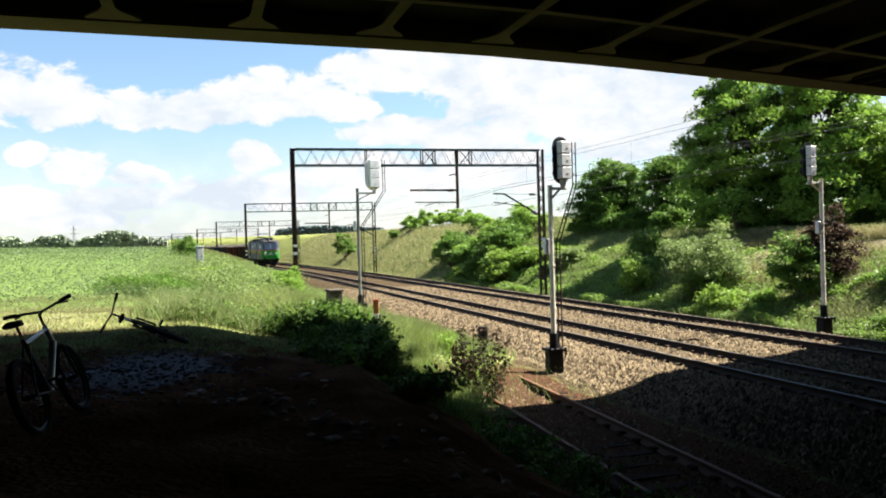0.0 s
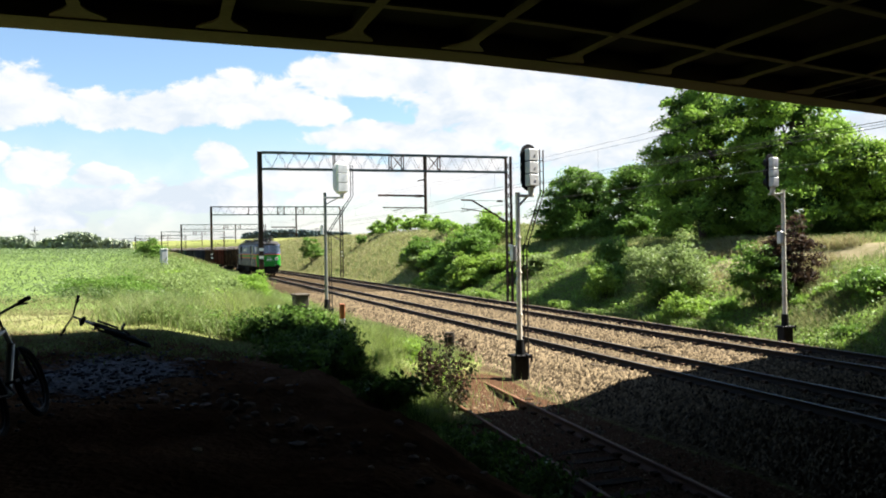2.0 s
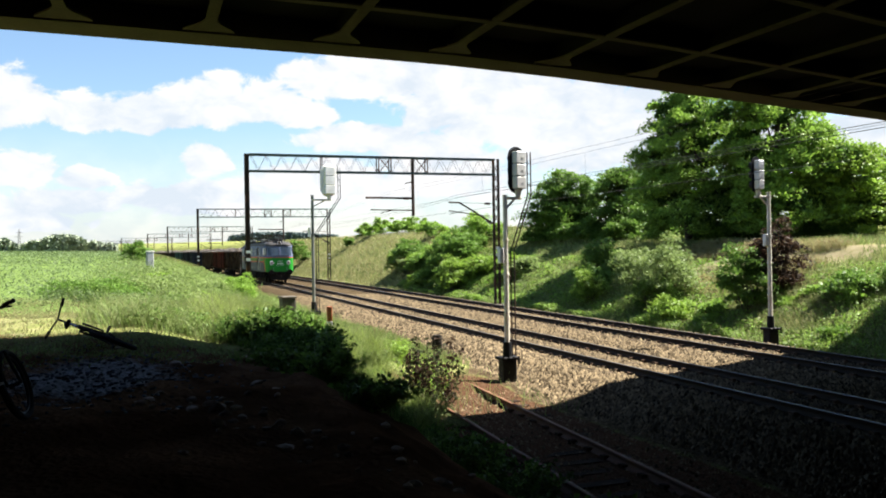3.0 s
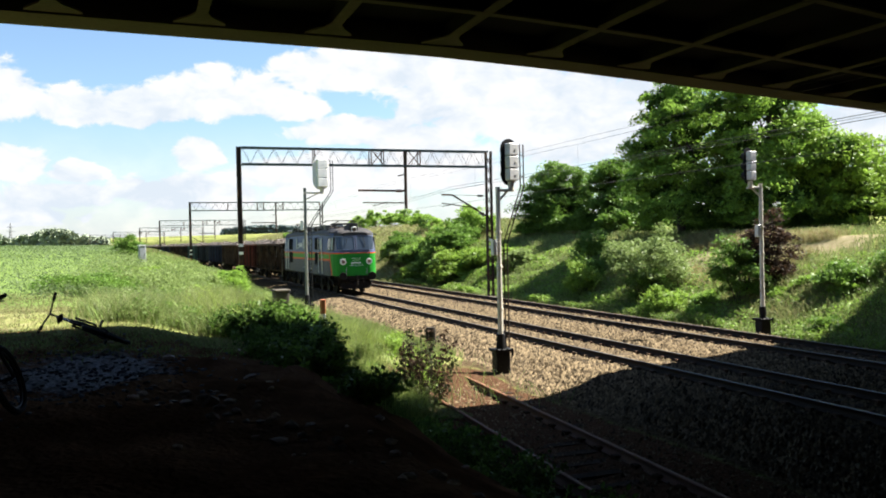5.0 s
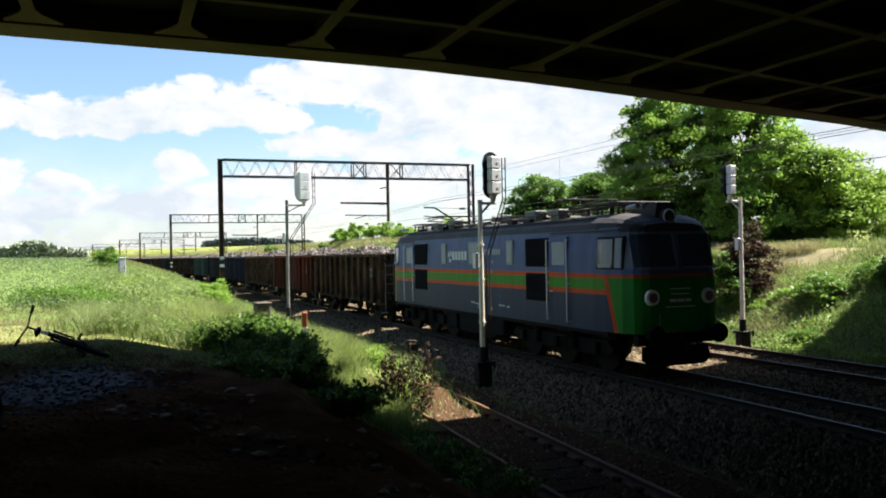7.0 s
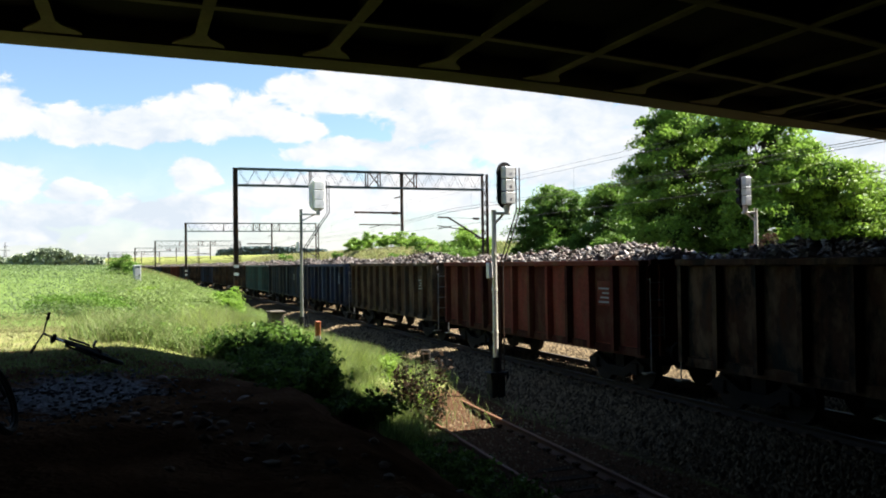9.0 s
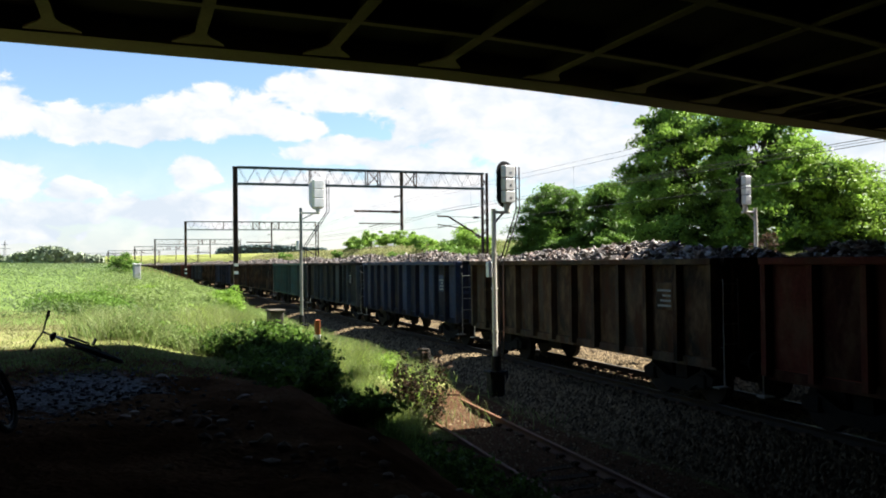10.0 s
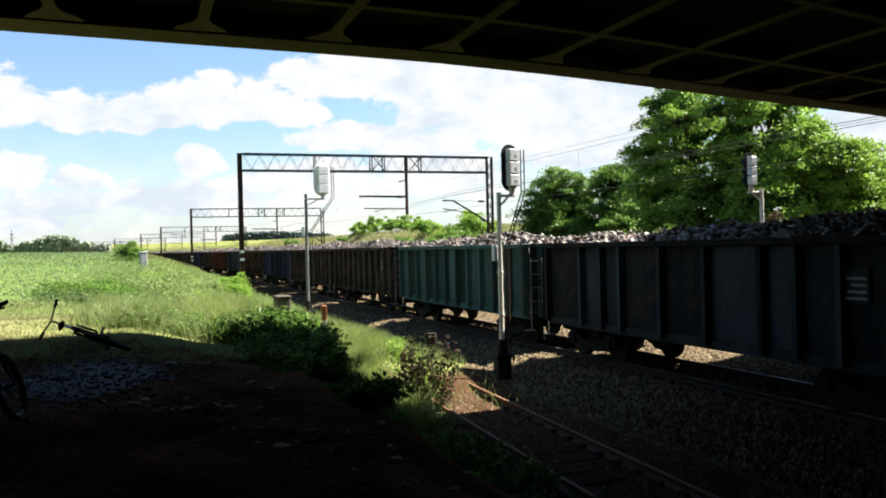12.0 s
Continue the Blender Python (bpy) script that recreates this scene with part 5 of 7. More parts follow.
# ---------------------------------------------------------------- overhead line
def build_gantry():
    """A portal across the line: own x across, origin on rail level between the masts."""
    root = tagged(new("catenary_gantry"), "dark steel catenary gantry with a lattice beam across the tracks", "gantry", "catenary gantries along the line")
    S, Z0, Z1 = 7.0, 7.2, 8.05
    for s in (-1, 1):
        bm = bmesh.new()
        if s < 0:
            for dx in (-0.085, 0.085):
                box(bm, s * S + dx - 0.03, s * S + dx + 0.03, -0.11, 0.11, -0.35, Z1 + 0.05)
            box(bm, s * S - 0.056, s * S + 0.056, -0.02, 0.02, -0.35, Z1 + 0.04)
        else:
            for dx in (-0.15, 0.15):
                box(bm, s * S + dx - 0.04, s * S + dx + 0.04, -0.10, 0.10, -0.35, Z1 + 0.05)
            for k in range(14):
                z = 0.1 + k * 0.56
                beam(bm, (s * S - 0.112, -0.08, z), (s * S + 0.112, -0.08, z + 0.5), 0.03, 0.03)
                beam(bm, (s * S - 0.112, 0.08, z + 0.5), (s * S + 0.112, 0.08, z), 0.03, 0.03)
        mast = part("mast", bm, M["mast"], root, "dark riveted steel mast")
        bm = bmesh.new()
        box(bm, s * S - 0.35, s * S + 0.35, -0.35, 0.35, -0.9, -0.2, 0.03)
        part("footing", bm, M["oldconcrete"], mast)
        for z in (2.55, 2.95):
            bm = bmesh.new()
            box(bm, s * S - 0.11, s * S + 0.11, -0.135, -0.115, z, z + 0.14)
            part("mast_plate", bm, M["white"], mast, "small pale enamel plate")
    for z, nm in ((Z0, "lower_chord"), (Z1, "upper_chord")):
        bm = bmesh.new()
        for y in (-0.22, 0.22):
            box(bm, -S + 0.12, S - 0.12, y - 0.04, y + 0.04, z - 0.045, z + 0.045)
        part(nm, bm, M["teal"], root)
    bm = bmesh.new()
    n = 34
    for k in range(n):
        a, b = -S + 0.2 + k * (2 * S - 0.4) / n, -S + 0.2 + (k + 1) * (2 * S - 0.4) / n
        for y in (-0.22, 0.22):
            beam(bm, (a, y, Z0 + 0.045 if k % 2 else Z1 - 0.045), (b, y, Z1 - 0.045 if k % 2 else Z0 + 0.045), 0.013, 0.013)
        if k % 4 == 0:
            beam(bm, (a, -0.22, Z1), (b, 0.22, Z1), 0.018, 0.018)
    for x in (-S + 3.9, 0.0, 0.7, 2.0, 2.8):
        for y in (-0.22, 0.22):
            beam(bm, (x, y, Z0 + 0.045), (x, y, Z1 - 0.045), 0.05, 0.05)
    beam(bm, (0.0, -0.25, Z0), (0.7, -0.25, Z1), 0.04, 0.04)
    beam(bm, (0.7, -0.25, Z0), (0.0, -0.25, Z1), 0.04, 0.04)
    beam(bm, (2.05, -0.25, Z0), (2.8, -0.25, Z1), 0.04, 0.04)
    beam(bm, (2.8, -0.25, Z0), (2.05, -0.25, Z1), 0.04, 0.04)
    part("lacing", bm, M["mast"], root, "thin steel lattice bracing")
    bm = bmesh.new()
    rod(bm, (2.0, 0, 4.85), (2.0, 0, Z1), 0.085, n=10)
    rod(bm, (2.0, 0, 6.75), (1.55, 0, 6.65), 0.03, n=6)
    dt = part("drop_tube", bm, M["mast"], root, "vertical drop tube with a cantilever arm")
    for z, x0, r in ((5.86, -0.7, 0.055), (5.2, -0.45, 0.03)):
        bm = bmesh.new()
        rod(bm, (2.0, 0, z - 0.03), (x0, 0, z), r, n=8)
        part("cantilever_arm", bm, M["mast"], dt)
    bm = bmesh.new()
    rod(bm, (0.9, 0, 5.2), (0.1, 0, 5.0), 0.02, n=6)
    rod(bm, (0.9, 0, 5.2), (0.9, 0, 5.08), 0.02, n=6)
    part("steady_arm", bm, M["mast"], dt)
    bm = bmesh.new()
    for k in range(5):
        rod(bm, (1.75 - k * 0.07, 0, 5.83), (1.72 - k * 0.07, 0, 5.83), 0.09, n=10)
    part("insulator", bm, M["insul"], dt)
    # cantilever from the lattice mast
    bm = bmesh.new()
    rod(bm, (S - 0.1, 0, 4.35), (4.75, 0, 5.6), 0.05, n=8)
    rod(bm, (4.75, 0, 5.6), (4.1, 0, 5.62), 0.045, n=8)
    rod(bm, (S - 0.1, 0, 5.55), (4.75, 0, 5.6), 0.012, n=6)
    ca = part("mast_cantilever", bm, M["mast"], root, "slanted cantilever tube on the mast")
    bm = bmesh.new()
    rod(bm, (S - 0.8, 0, 4.85), (4.1, 0, 5.15), 0.025, n=6)
    rod(bm, (4.9, 0, 5.1), (4.1, 0, 4.95), 0.018, n=6)
    part("steady_arm", bm, M["mast"], ca)
    bm = bmesh.new()
    for k in range(5):
        rod(bm, (S - 0.3 - k * 0.07, 0, 4.42 + k * 0.037), (S - 0.33 - k * 0.07, 0, 4.436 + k * 0.037), 0.09, n=10)
    part("insulator", bm, M["insul"], ca)
    bm = bmesh.new()
    for k in range(5):
        rod(bm, (S - 0.4 - k * 0.07, 0, 5.552), (S - 0.43 - k * 0.07, 0, 5.553), 0.07, n=10)
    part("insulator", bm, M["insul"], ca)
    return root


GANTRIES = [(12.6, 44.5, 0.0), (13.55, 93.0, -0.6), (12.6, 150.0, 2.0), (10.3, 205.0, 3.5), (4.0, 260.0, 7.0), (-4.0, 312.0, 9.0)]
g = build_gantry()
g.matrix_basis = pose(GANTRIES[0][0], GANTRIES[0][1], 0.0, 0, 0, GANTRIES[0][2])
for x, y, a in GANTRIES[1:]:
    copy_thing(g, pose(x, y, -0.45 if y < 100 else -0.7, 0, 0, a))


def wire_mesh(name, pts, r):
    """A thin tube through points."""
    p = np.array(pts, float)
    t = np.gradient(p, axis=0)
    t /= np.linalg.norm(t, axis=1, keepdims=True)
    a = np.cross(t, (0, 0, 1.0))
    a /= np.linalg.norm(a, axis=1, keepdims=True)
    b = np.cross(a, t)
    ang = np.arange(4) * math.pi / 2
    v = (p[:, None] + r * (a[:, None] * np.cos(ang)[None, :, None] + b[:, None] * np.sin(ang)[None, :, None])).reshape(-1, 3)
    i = np.arange(len(p) - 1)[:, None] * 4 + np.arange(4)[None]
    j = np.arange(len(p) - 1)[:, None] * 4 + (np.arange(4)[None] + 1) % 4
    return mesh_np(name, v, np.stack([i, j, j + 4, i + 4], -1).reshape(-1, 4), M["wire"])


def build_wires():
    spans = [-60, -5, 44.5, 93, 150, 205, 260]
    for lateral, lab in ((0.0, "overhead contact line above the nearer track"), (SPACING, "overhead contact line above the farther track")):
        root = tagged(new("overhead_line"), lab, "wire", "overhead lines")
        rad = 0.004 if lateral == 0 else 0.009
        ys = np.arange(-60, 261, 1.5)
        z_c = 5.12 + 0 * ys
        z_m = np.zeros_like(ys)
        for i, y in enumerate(ys):
            k = max(j for j in range(len(spans) - 1) if spans[j] <= y)
            f = (y - spans[k]) / (spans[k + 1] - spans[k])
            z_m[i] = 5.95 - 0.55 * 4 * f * (1 - f) * (0.25 if spans[k] < 40 else 1)
        x = cx(ys) + lateral
        for nm, z, r in (("contact_wire", z_c, rad), ("messenger_wire", z_m, rad), ("messenger_wire", z_m + 0.14, rad)):
            o = new(nm, wire_mesh(nm, np.stack([x, ys, z], -1), r))
            o.parent = root
        bm = bmesh.new()
        for y in np.arange(-2, 150, 8.0):
            zi = float(np.interp(y, ys, z_m))
            rod(bm, (float(cx(y)) + lateral, y, 5.12), (float(cx(y)) + lateral, y, zi), 0.003, n=4)
        part("droppers", bm, M["wire"], root)["kind"] = "stuff"


build_wires()


# ---------------------------------------------------------------- signals
# darker pole steel: the shaded side is put into the colour
M["shadesteel"] = mat("shade_grey_steel", (0.17, 0.175, 0.155), 0.7, 0, 0.3, 3, 30, 0.2, (0.10, 0.07, 0.05), 0.3, spec=0.15)


def oval(bm, cxx, y0, y1, z0, z1, w, n=10):
    """A board with round ends standing in the xz plane."""
    r = w / 2
    pts = [(cxx + r * math.cos(t), z1 - r + r * math.sin(t)) for t in np.linspace(0, math.pi, n)] + [(cxx + r * math.cos(t), z0 + r + r * math.sin(t)) for t in np.linspace(math.pi, 2 * math.pi, n)]
    prism(bm, pts, lambda u, v, s: (u, s, v), y0, y1)
    return bm


def build_signal(x, y, zb, pole_top, dx, h0, h1, board, housing, label, turn, cage, w=0.52, steel="galv"):
    """Signal mast seen from behind. Own origin at the foot."""
    root = tagged(new("railway_signal"), label, "signal", "railway signals")
    root.matrix_basis = pose(x, y, zb, 0, 0, 0)
    pt, a0, a1 = pole_top - zb, h0 - zb, h1 - zb
    bm = bmesh.new()
    rod(bm, (0, 0, 0.55), (0, 0, pt), 0.072, 0.060, 14)
    rod(bm, (0, 0, pt), (0, 0, pt + 0.02), 0.075, 0.075, 14)
    for z in (1.6, 2.7, 3.6):  # clamps round the pole
        rod(bm, (0, 0, z), (0, 0, z + 0.05), 0.085, 0.085, 12)
    pole = part("pole", bm, M[steel], root, "pale galvanised pole" if steel == "galv" else "steel pole coloured grey as its shaded side", smooth=False)
    bm = bmesh.new()
    box(bm, -0.19, 0.19, -0.18, 0.18, -0.3, 0.52, 0.03)
    box(bm, -0.26, 0.26, -0.22, 0.22, 0.525, 0.60, 0.015)
    rod(bm, (0, 0, 0.6), (0, 0, 0.98), 0.12, 0.11, 12)
    for a in (-0.22, -0.075, 0.075, 0.22):
        box(bm, a - 0.025, a + 0.025, -0.24, -0.222, 0.42, 0.62)
    part("socket", bm, M["black"], root, "black cast socket on a footing")
    bm = bmesh.new()
    box(bm, *sorted((-0.05, dx + (0.1 if dx > 0 else -0.1))), -0.06, 0.06, a0 - 0.16, a0 - 0.09, 0.01)
    beam(bm, (0, 0, a0 - 0.42), (dx * 0.8, 0, a0 - 0.13), 0.05, 0.05)
    part("bracket", bm, M["galv"], root)
    bm = bmesh.new()
    oval(bm, 0, 0.03, 0.06, 0, a1 - a0, w)
    hd = part("backboard", bm, board, root, "oval signal backboard")
    hd.matrix_basis = pose(dx, 0, a0, 0, 0, turn)
    hh = a1 - a0
    n = 3
    for k in range(n):
        bm = bmesh.new()
        z0, z1 = 0.12 + k * (hh - 0.24) / n, 0.12 + (k + 1) * (hh - 0.24) / n - 0.015
        box(bm, -0.29 * w, 0.33 * w, -0.18, 0.026, z0, z1, 0.02)
        rod(bm, (0.06, -0.19, (z0 + z1) / 2), (0.06, -0.181, (z0 + z1) / 2), 0.03, n=8)
        part("lamp_housing", bm, housing, hd)
        bm = bmesh.new()
        rod(bm, (0, 0.062, (z0 + z1) / 2), (0, 0.26, (z0 + z1) / 2 + 0.02), 0.12, 0.12, 14, caps=False)
        part("hood", bm, M["black"], hd)
    bm = bmesh.new()
    rod(bm, (0, -0.03, -0.14), (0, -0.03, 0.1), 0.07, 0.09, 10)
    part("pivot", bm, M["galv"], hd)
    # ladder: straight, then leaning out to the head
    if cage:
        s = 1 if dx > 0 else -1
        reach = abs(dx) + w / 2 + 0.02
        path = [(0.13, 0.1), (0.13, a0 - 1.5), (reach, a0 - 0.05), (reach, a1 - 0.15)]
        for k, ox in enumerate((0.0, 0.10)):
            bm = bmesh.new()
            for (xa, za), (xb, zb2) in zip(path, path[1:]):
                rod(bm, (s * (xa + ox), -0.02, za), (s * (xb + ox), -0.02, zb2), 0.017, n=6)
            part("ladder_rail", bm, M["mast" if steel == "galv" else "black"], root)
        bm = bmesh.new()
        for (xa, za), (xb, zb2) in zip(path, path[1:]):
            m = int(abs(zb2 - za) / 0.28)
            for k in range(1, m + 1):
                f = k / (m + 1)
                xx, zz = xa + (xb - xa) * f, za + (zb2 - za) * f
                rod(bm, (s * xx, -0.02, zz), (s * (xx + 0.11), -0.02, zz), 0.011, n=5)
        part("rung_set", bm, M["mast" if steel == "galv" else "black"], root)["kind"] = "stuff"
    bm = bmesh.new()
    box(bm, -0.2, -0.09, -0.09, 0.09, pt - 1.75, pt - 1.35, 0.015)
    part("cable_box", bm, M["pale"], root)
    return root


build_signal(9.09, 20.07, -0.38, 4.39, 0.36, 4.45, 5.67, M["black"], M["pale"], "railway signal with black backboard on a pale pole beside the track", 13, True)
build_signal(7.14, 35.37, -0.1, 5.36, 0.72, 5.30, 6.72, M["white"], M["white"], "railway signal with a white head seen against the sky", 9, True, 0.74, "shadesteel")
build_signal(19.8, 22.62, -0.35, 4.7, -0.45, 4.70, 5.9, M["black"], M["pale"], "railway signal on a pale pole in front of trees", 8, False, 0.42)


# ---------------------------------------------------------------- plants
def leaf_quads(c, size, rng, up=0.6):
    """Folded leaf sprays at points c, facing partly upwards: arrays of verts and quads."""
    n = len(c)
    nrm = rng.normal(0, 1, (n, 3)) + np.array((0, 0, up))
    nrm /= np.linalg.norm(nrm, axis=1, keepdims=True)
    d = np.cross(nrm, rng.normal(0, 1, (n, 3)))
    d /= np.linalg.norm(d, axis=1, keepdims=True)
    e = np.cross(nrm, d)
    s = (size * (0.6 + 0.8 * rng.random(n)))[:, None]
    lift = nrm * s * 0.2
    a, b = d * s, e * s * 0.5
    v = np.stack([c - a, c + b + lift, c + a, c - b + lift], 1).reshape(-1, 3)
    return v, np.arange(4 * n).reshape(-1, 4)


def crown_points(lobes, n, rng, hollow=0.72, per=55, tuft=0.40):
    """Leaf places in tufts that sit on the lobes (x, y, z, rx, ry, rz); gaps stay between the tufts."""
    w = np.array([l[3] * l[4] + l[3] * l[5] for l in lobes])
    k = max(len(lobes), n // per)
    which = rng.choice(len(lobes), k, p=w / w.sum())
    L = np.array(lobes)[which]
    cl = rng.normal(0, 1, (k, 3))
    cl /= np.linalg.norm(cl, axis=1, keepdims=True)
    cl[:, 2] = np.where(cl[:, 2] < -0.6, -cl[:, 2], cl[:, 2])
    rad = hollow + (1.1 - hollow) * rng.random(k) ** 0.7
    centre = L[:, :3] + cl * rad[:, None] * L[:, 3:6]
    size = tuft * (0.55 + 0.9 * rng.random(k))
    ci = rng.integers(0, k, n)
    off = rng.normal(0, 1, (n, 3))
    off *= (rng.random(n) ** 0.45 / np.linalg.norm(off, axis=1))[:, None] * np.array((1.0, 1.0, 0.42)) * size[ci][:, None]
    # tufts droop outwards
    out = cl[ci] * size[ci][:, None]
    off[:, 2] -= 0.5 * np.abs((off[:, :2] * out[:, :2]).sum(1)) / np.maximum(size[ci], 0.05)
    return centre[ci] + off


def build_tree(x, y, lobes, leaves, size, material, label, trunk_r, trunk_h, seed, zb=None, twigs=14):
    rng = np.random.default_rng(seed)
    z = float(land(x, y)) - 0.1 if zb is None else zb
    root = tagged(new("tree"), label, "tree")
    root.matrix_basis = pose(x, y, z)
    bm = bmesh.new()
    p, r = Vector((0, 0, 0)), trunk_r
    for k in range(5):
        q = p + Vector((rng.normal(0, 0.12), rng.normal(0, 0.12), trunk_h / 5))
        rod(bm, p, q, r, r * 0.86, 9)
        p, r = q, r * 0.86
    top = p.copy()
    for k in range(twigs):
        l = lobes[k % len(lobes)]
        f = 0.45 + 0.55 * rng.random()
        s = Vector((0, 0, trunk_h * f))
        e = Vector((l[0] + rng.normal(0, l[3] * 0.35), l[1] + rng.normal(0, l[4] * 0.35), l[2] + l[5] * rng.uniform(-0.2, 0.85)))
        mid = s.lerp(e, 0.5) + Vector((rng.normal(0, 0.2), rng.normal(0, 0.2), 0.25))
        rod(bm, s, mid, r * 0.6, r * 0.4, 6)
        rod(bm, mid, e, r * 0.4, r * 0.1, 6)
    part("trunk", bm, M["bark"], root, "dark trunk and limbs")
    v, f = leaf_quads(crown_points(lobes, int(leaves * 2.3), rng, 0.72, 200, 0.80), size * 0.58, rng, 1.1)
    c = new("crown", mesh_np("crown", v, f, material))
    c.parent = root
    # added inner leaves in a shade-dark green, so gaps in the crown read dark
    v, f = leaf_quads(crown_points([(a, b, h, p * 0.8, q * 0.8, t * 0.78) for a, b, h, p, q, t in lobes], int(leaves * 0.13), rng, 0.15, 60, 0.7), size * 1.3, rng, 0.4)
    c = new("inner_foliage", mesh_np("inner_foliage", v, f, M["leafshade"]))
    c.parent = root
    c["label"] = "inner leaves coloured dark as the crown's shade"
    return root


def build_bush(x, y, r, h, leaves, size, material, label, seed, zb=None, name="bush", cat="bush"):
    rng = np.random.default_rng(seed)
    z = float(land(x, y)) - 0.05 if zb is None else zb
    root = tagged(new(name), label, cat)
    root.matrix_basis = pose(x, y, z)
    m = 6
    lobes = [(0, 0, h * 0.45, r * 0.8, r * 0.8, h * 0.5)]
    for k in range(5):  # upright shoots break the outline
        a, d = rng.uniform(0, 6.28), r * rng.uniform(0.1, 0.8)
        lobes.append((math.cos(a) * d, math.sin(a) * d, h * rng.uniform(0.7, 0.95), r * 0.13, r * 0.13, h * rng.uniform(0.16, 0.3)))
    for k in range(m):
        a = k * 6.283 / m + rng.uniform(-0.4, 0.4)
        rr = r * rng.uniform(0.3, 0.55)
        lobes.append((math.cos(a) * r * 0.55, math.sin(a) * r * 0.55, h * rng.uniform(0.3, 0.68), rr, rr, h * rng.uniform(0.22, 0.32)))
    v, f = leaf_quads(crown_points(lobes, int(leaves * 1.5), rng, 0.55, 60, min(0.44, 0.28 * r + 0.06)), size * 0.64, rng, 1.3)
    v[:, 2] = np.maximum(v[:, 2], 0.02)
    c = new("foliage", mesh_np("foliage", v, f, material))
    c.parent = root
    bm = bmesh.new()
    for k in range(9):
        a = rng.uniform(0, 6.28)
        rod(bm, (0.08 * math.cos(a), 0.08 * math.sin(a), -0.1), (r * 0.6 * math.cos(a), r * 0.6 * math.sin(a), h * rng.uniform(0.5, 0.85)), 0.03 * h / 2.5, 0.008, 5)
    part("woody_base", bm, M["bark"], root)
    return root


def build_weed(x, y, r, h, stalks, leaves, size, mats, label, seed):
    """A stand of tall herbs: thin stalks with leaves all the way up, in two leaf colours."""
    rng = np.random.default_rng(seed)
    z = float(land(x, y)) - 0.03
    root = tagged(new("weed"), label, "weed")
    root.matrix_basis = pose(x, y, z)
    bm = bmesh.new()
    base, tip = [], []
    for k in range(stalks):
        a, d = rng.uniform(0, 6.28), r * math.sqrt(rng.random())
        b = Vector((d * math.cos(a), d * math.sin(a), 0.0))
        t = b + Vector((rng.normal(0, 0.18) + 0.3 * b.x, rng.normal(0, 0.18) + 0.3 * b.y, h * rng.uniform(0.55, 1.0)))
        rod(bm, b, t, 0.007, 0.003, 5)
        base.append(b)
        tip.append(t)
    part("stalk_mass", bm, M["bark"], root, "thin brown stalks")["kind"] = "stuff"
    base, tip = np.array(base), np.array(tip)
    i = rng.integers(0, stalks, leaves)
    f = rng.random(leaves)[:, None] ** 0.75
    c = base[i] + (tip[i] - base[i]) * f + rng.normal(0, 0.055, (leaves, 3)) * np.array((1, 1, 0.5))
    v, q = leaf_quads(c, size, rng, 0.6)
    o = new("leaf_mass", mesh_np("leaf_mass", v, q, list(mats), (rng.random(stalks) < 0.5).astype(int)[i]))
    o.parent = root
    o["kind"] = "stuff"
    return root


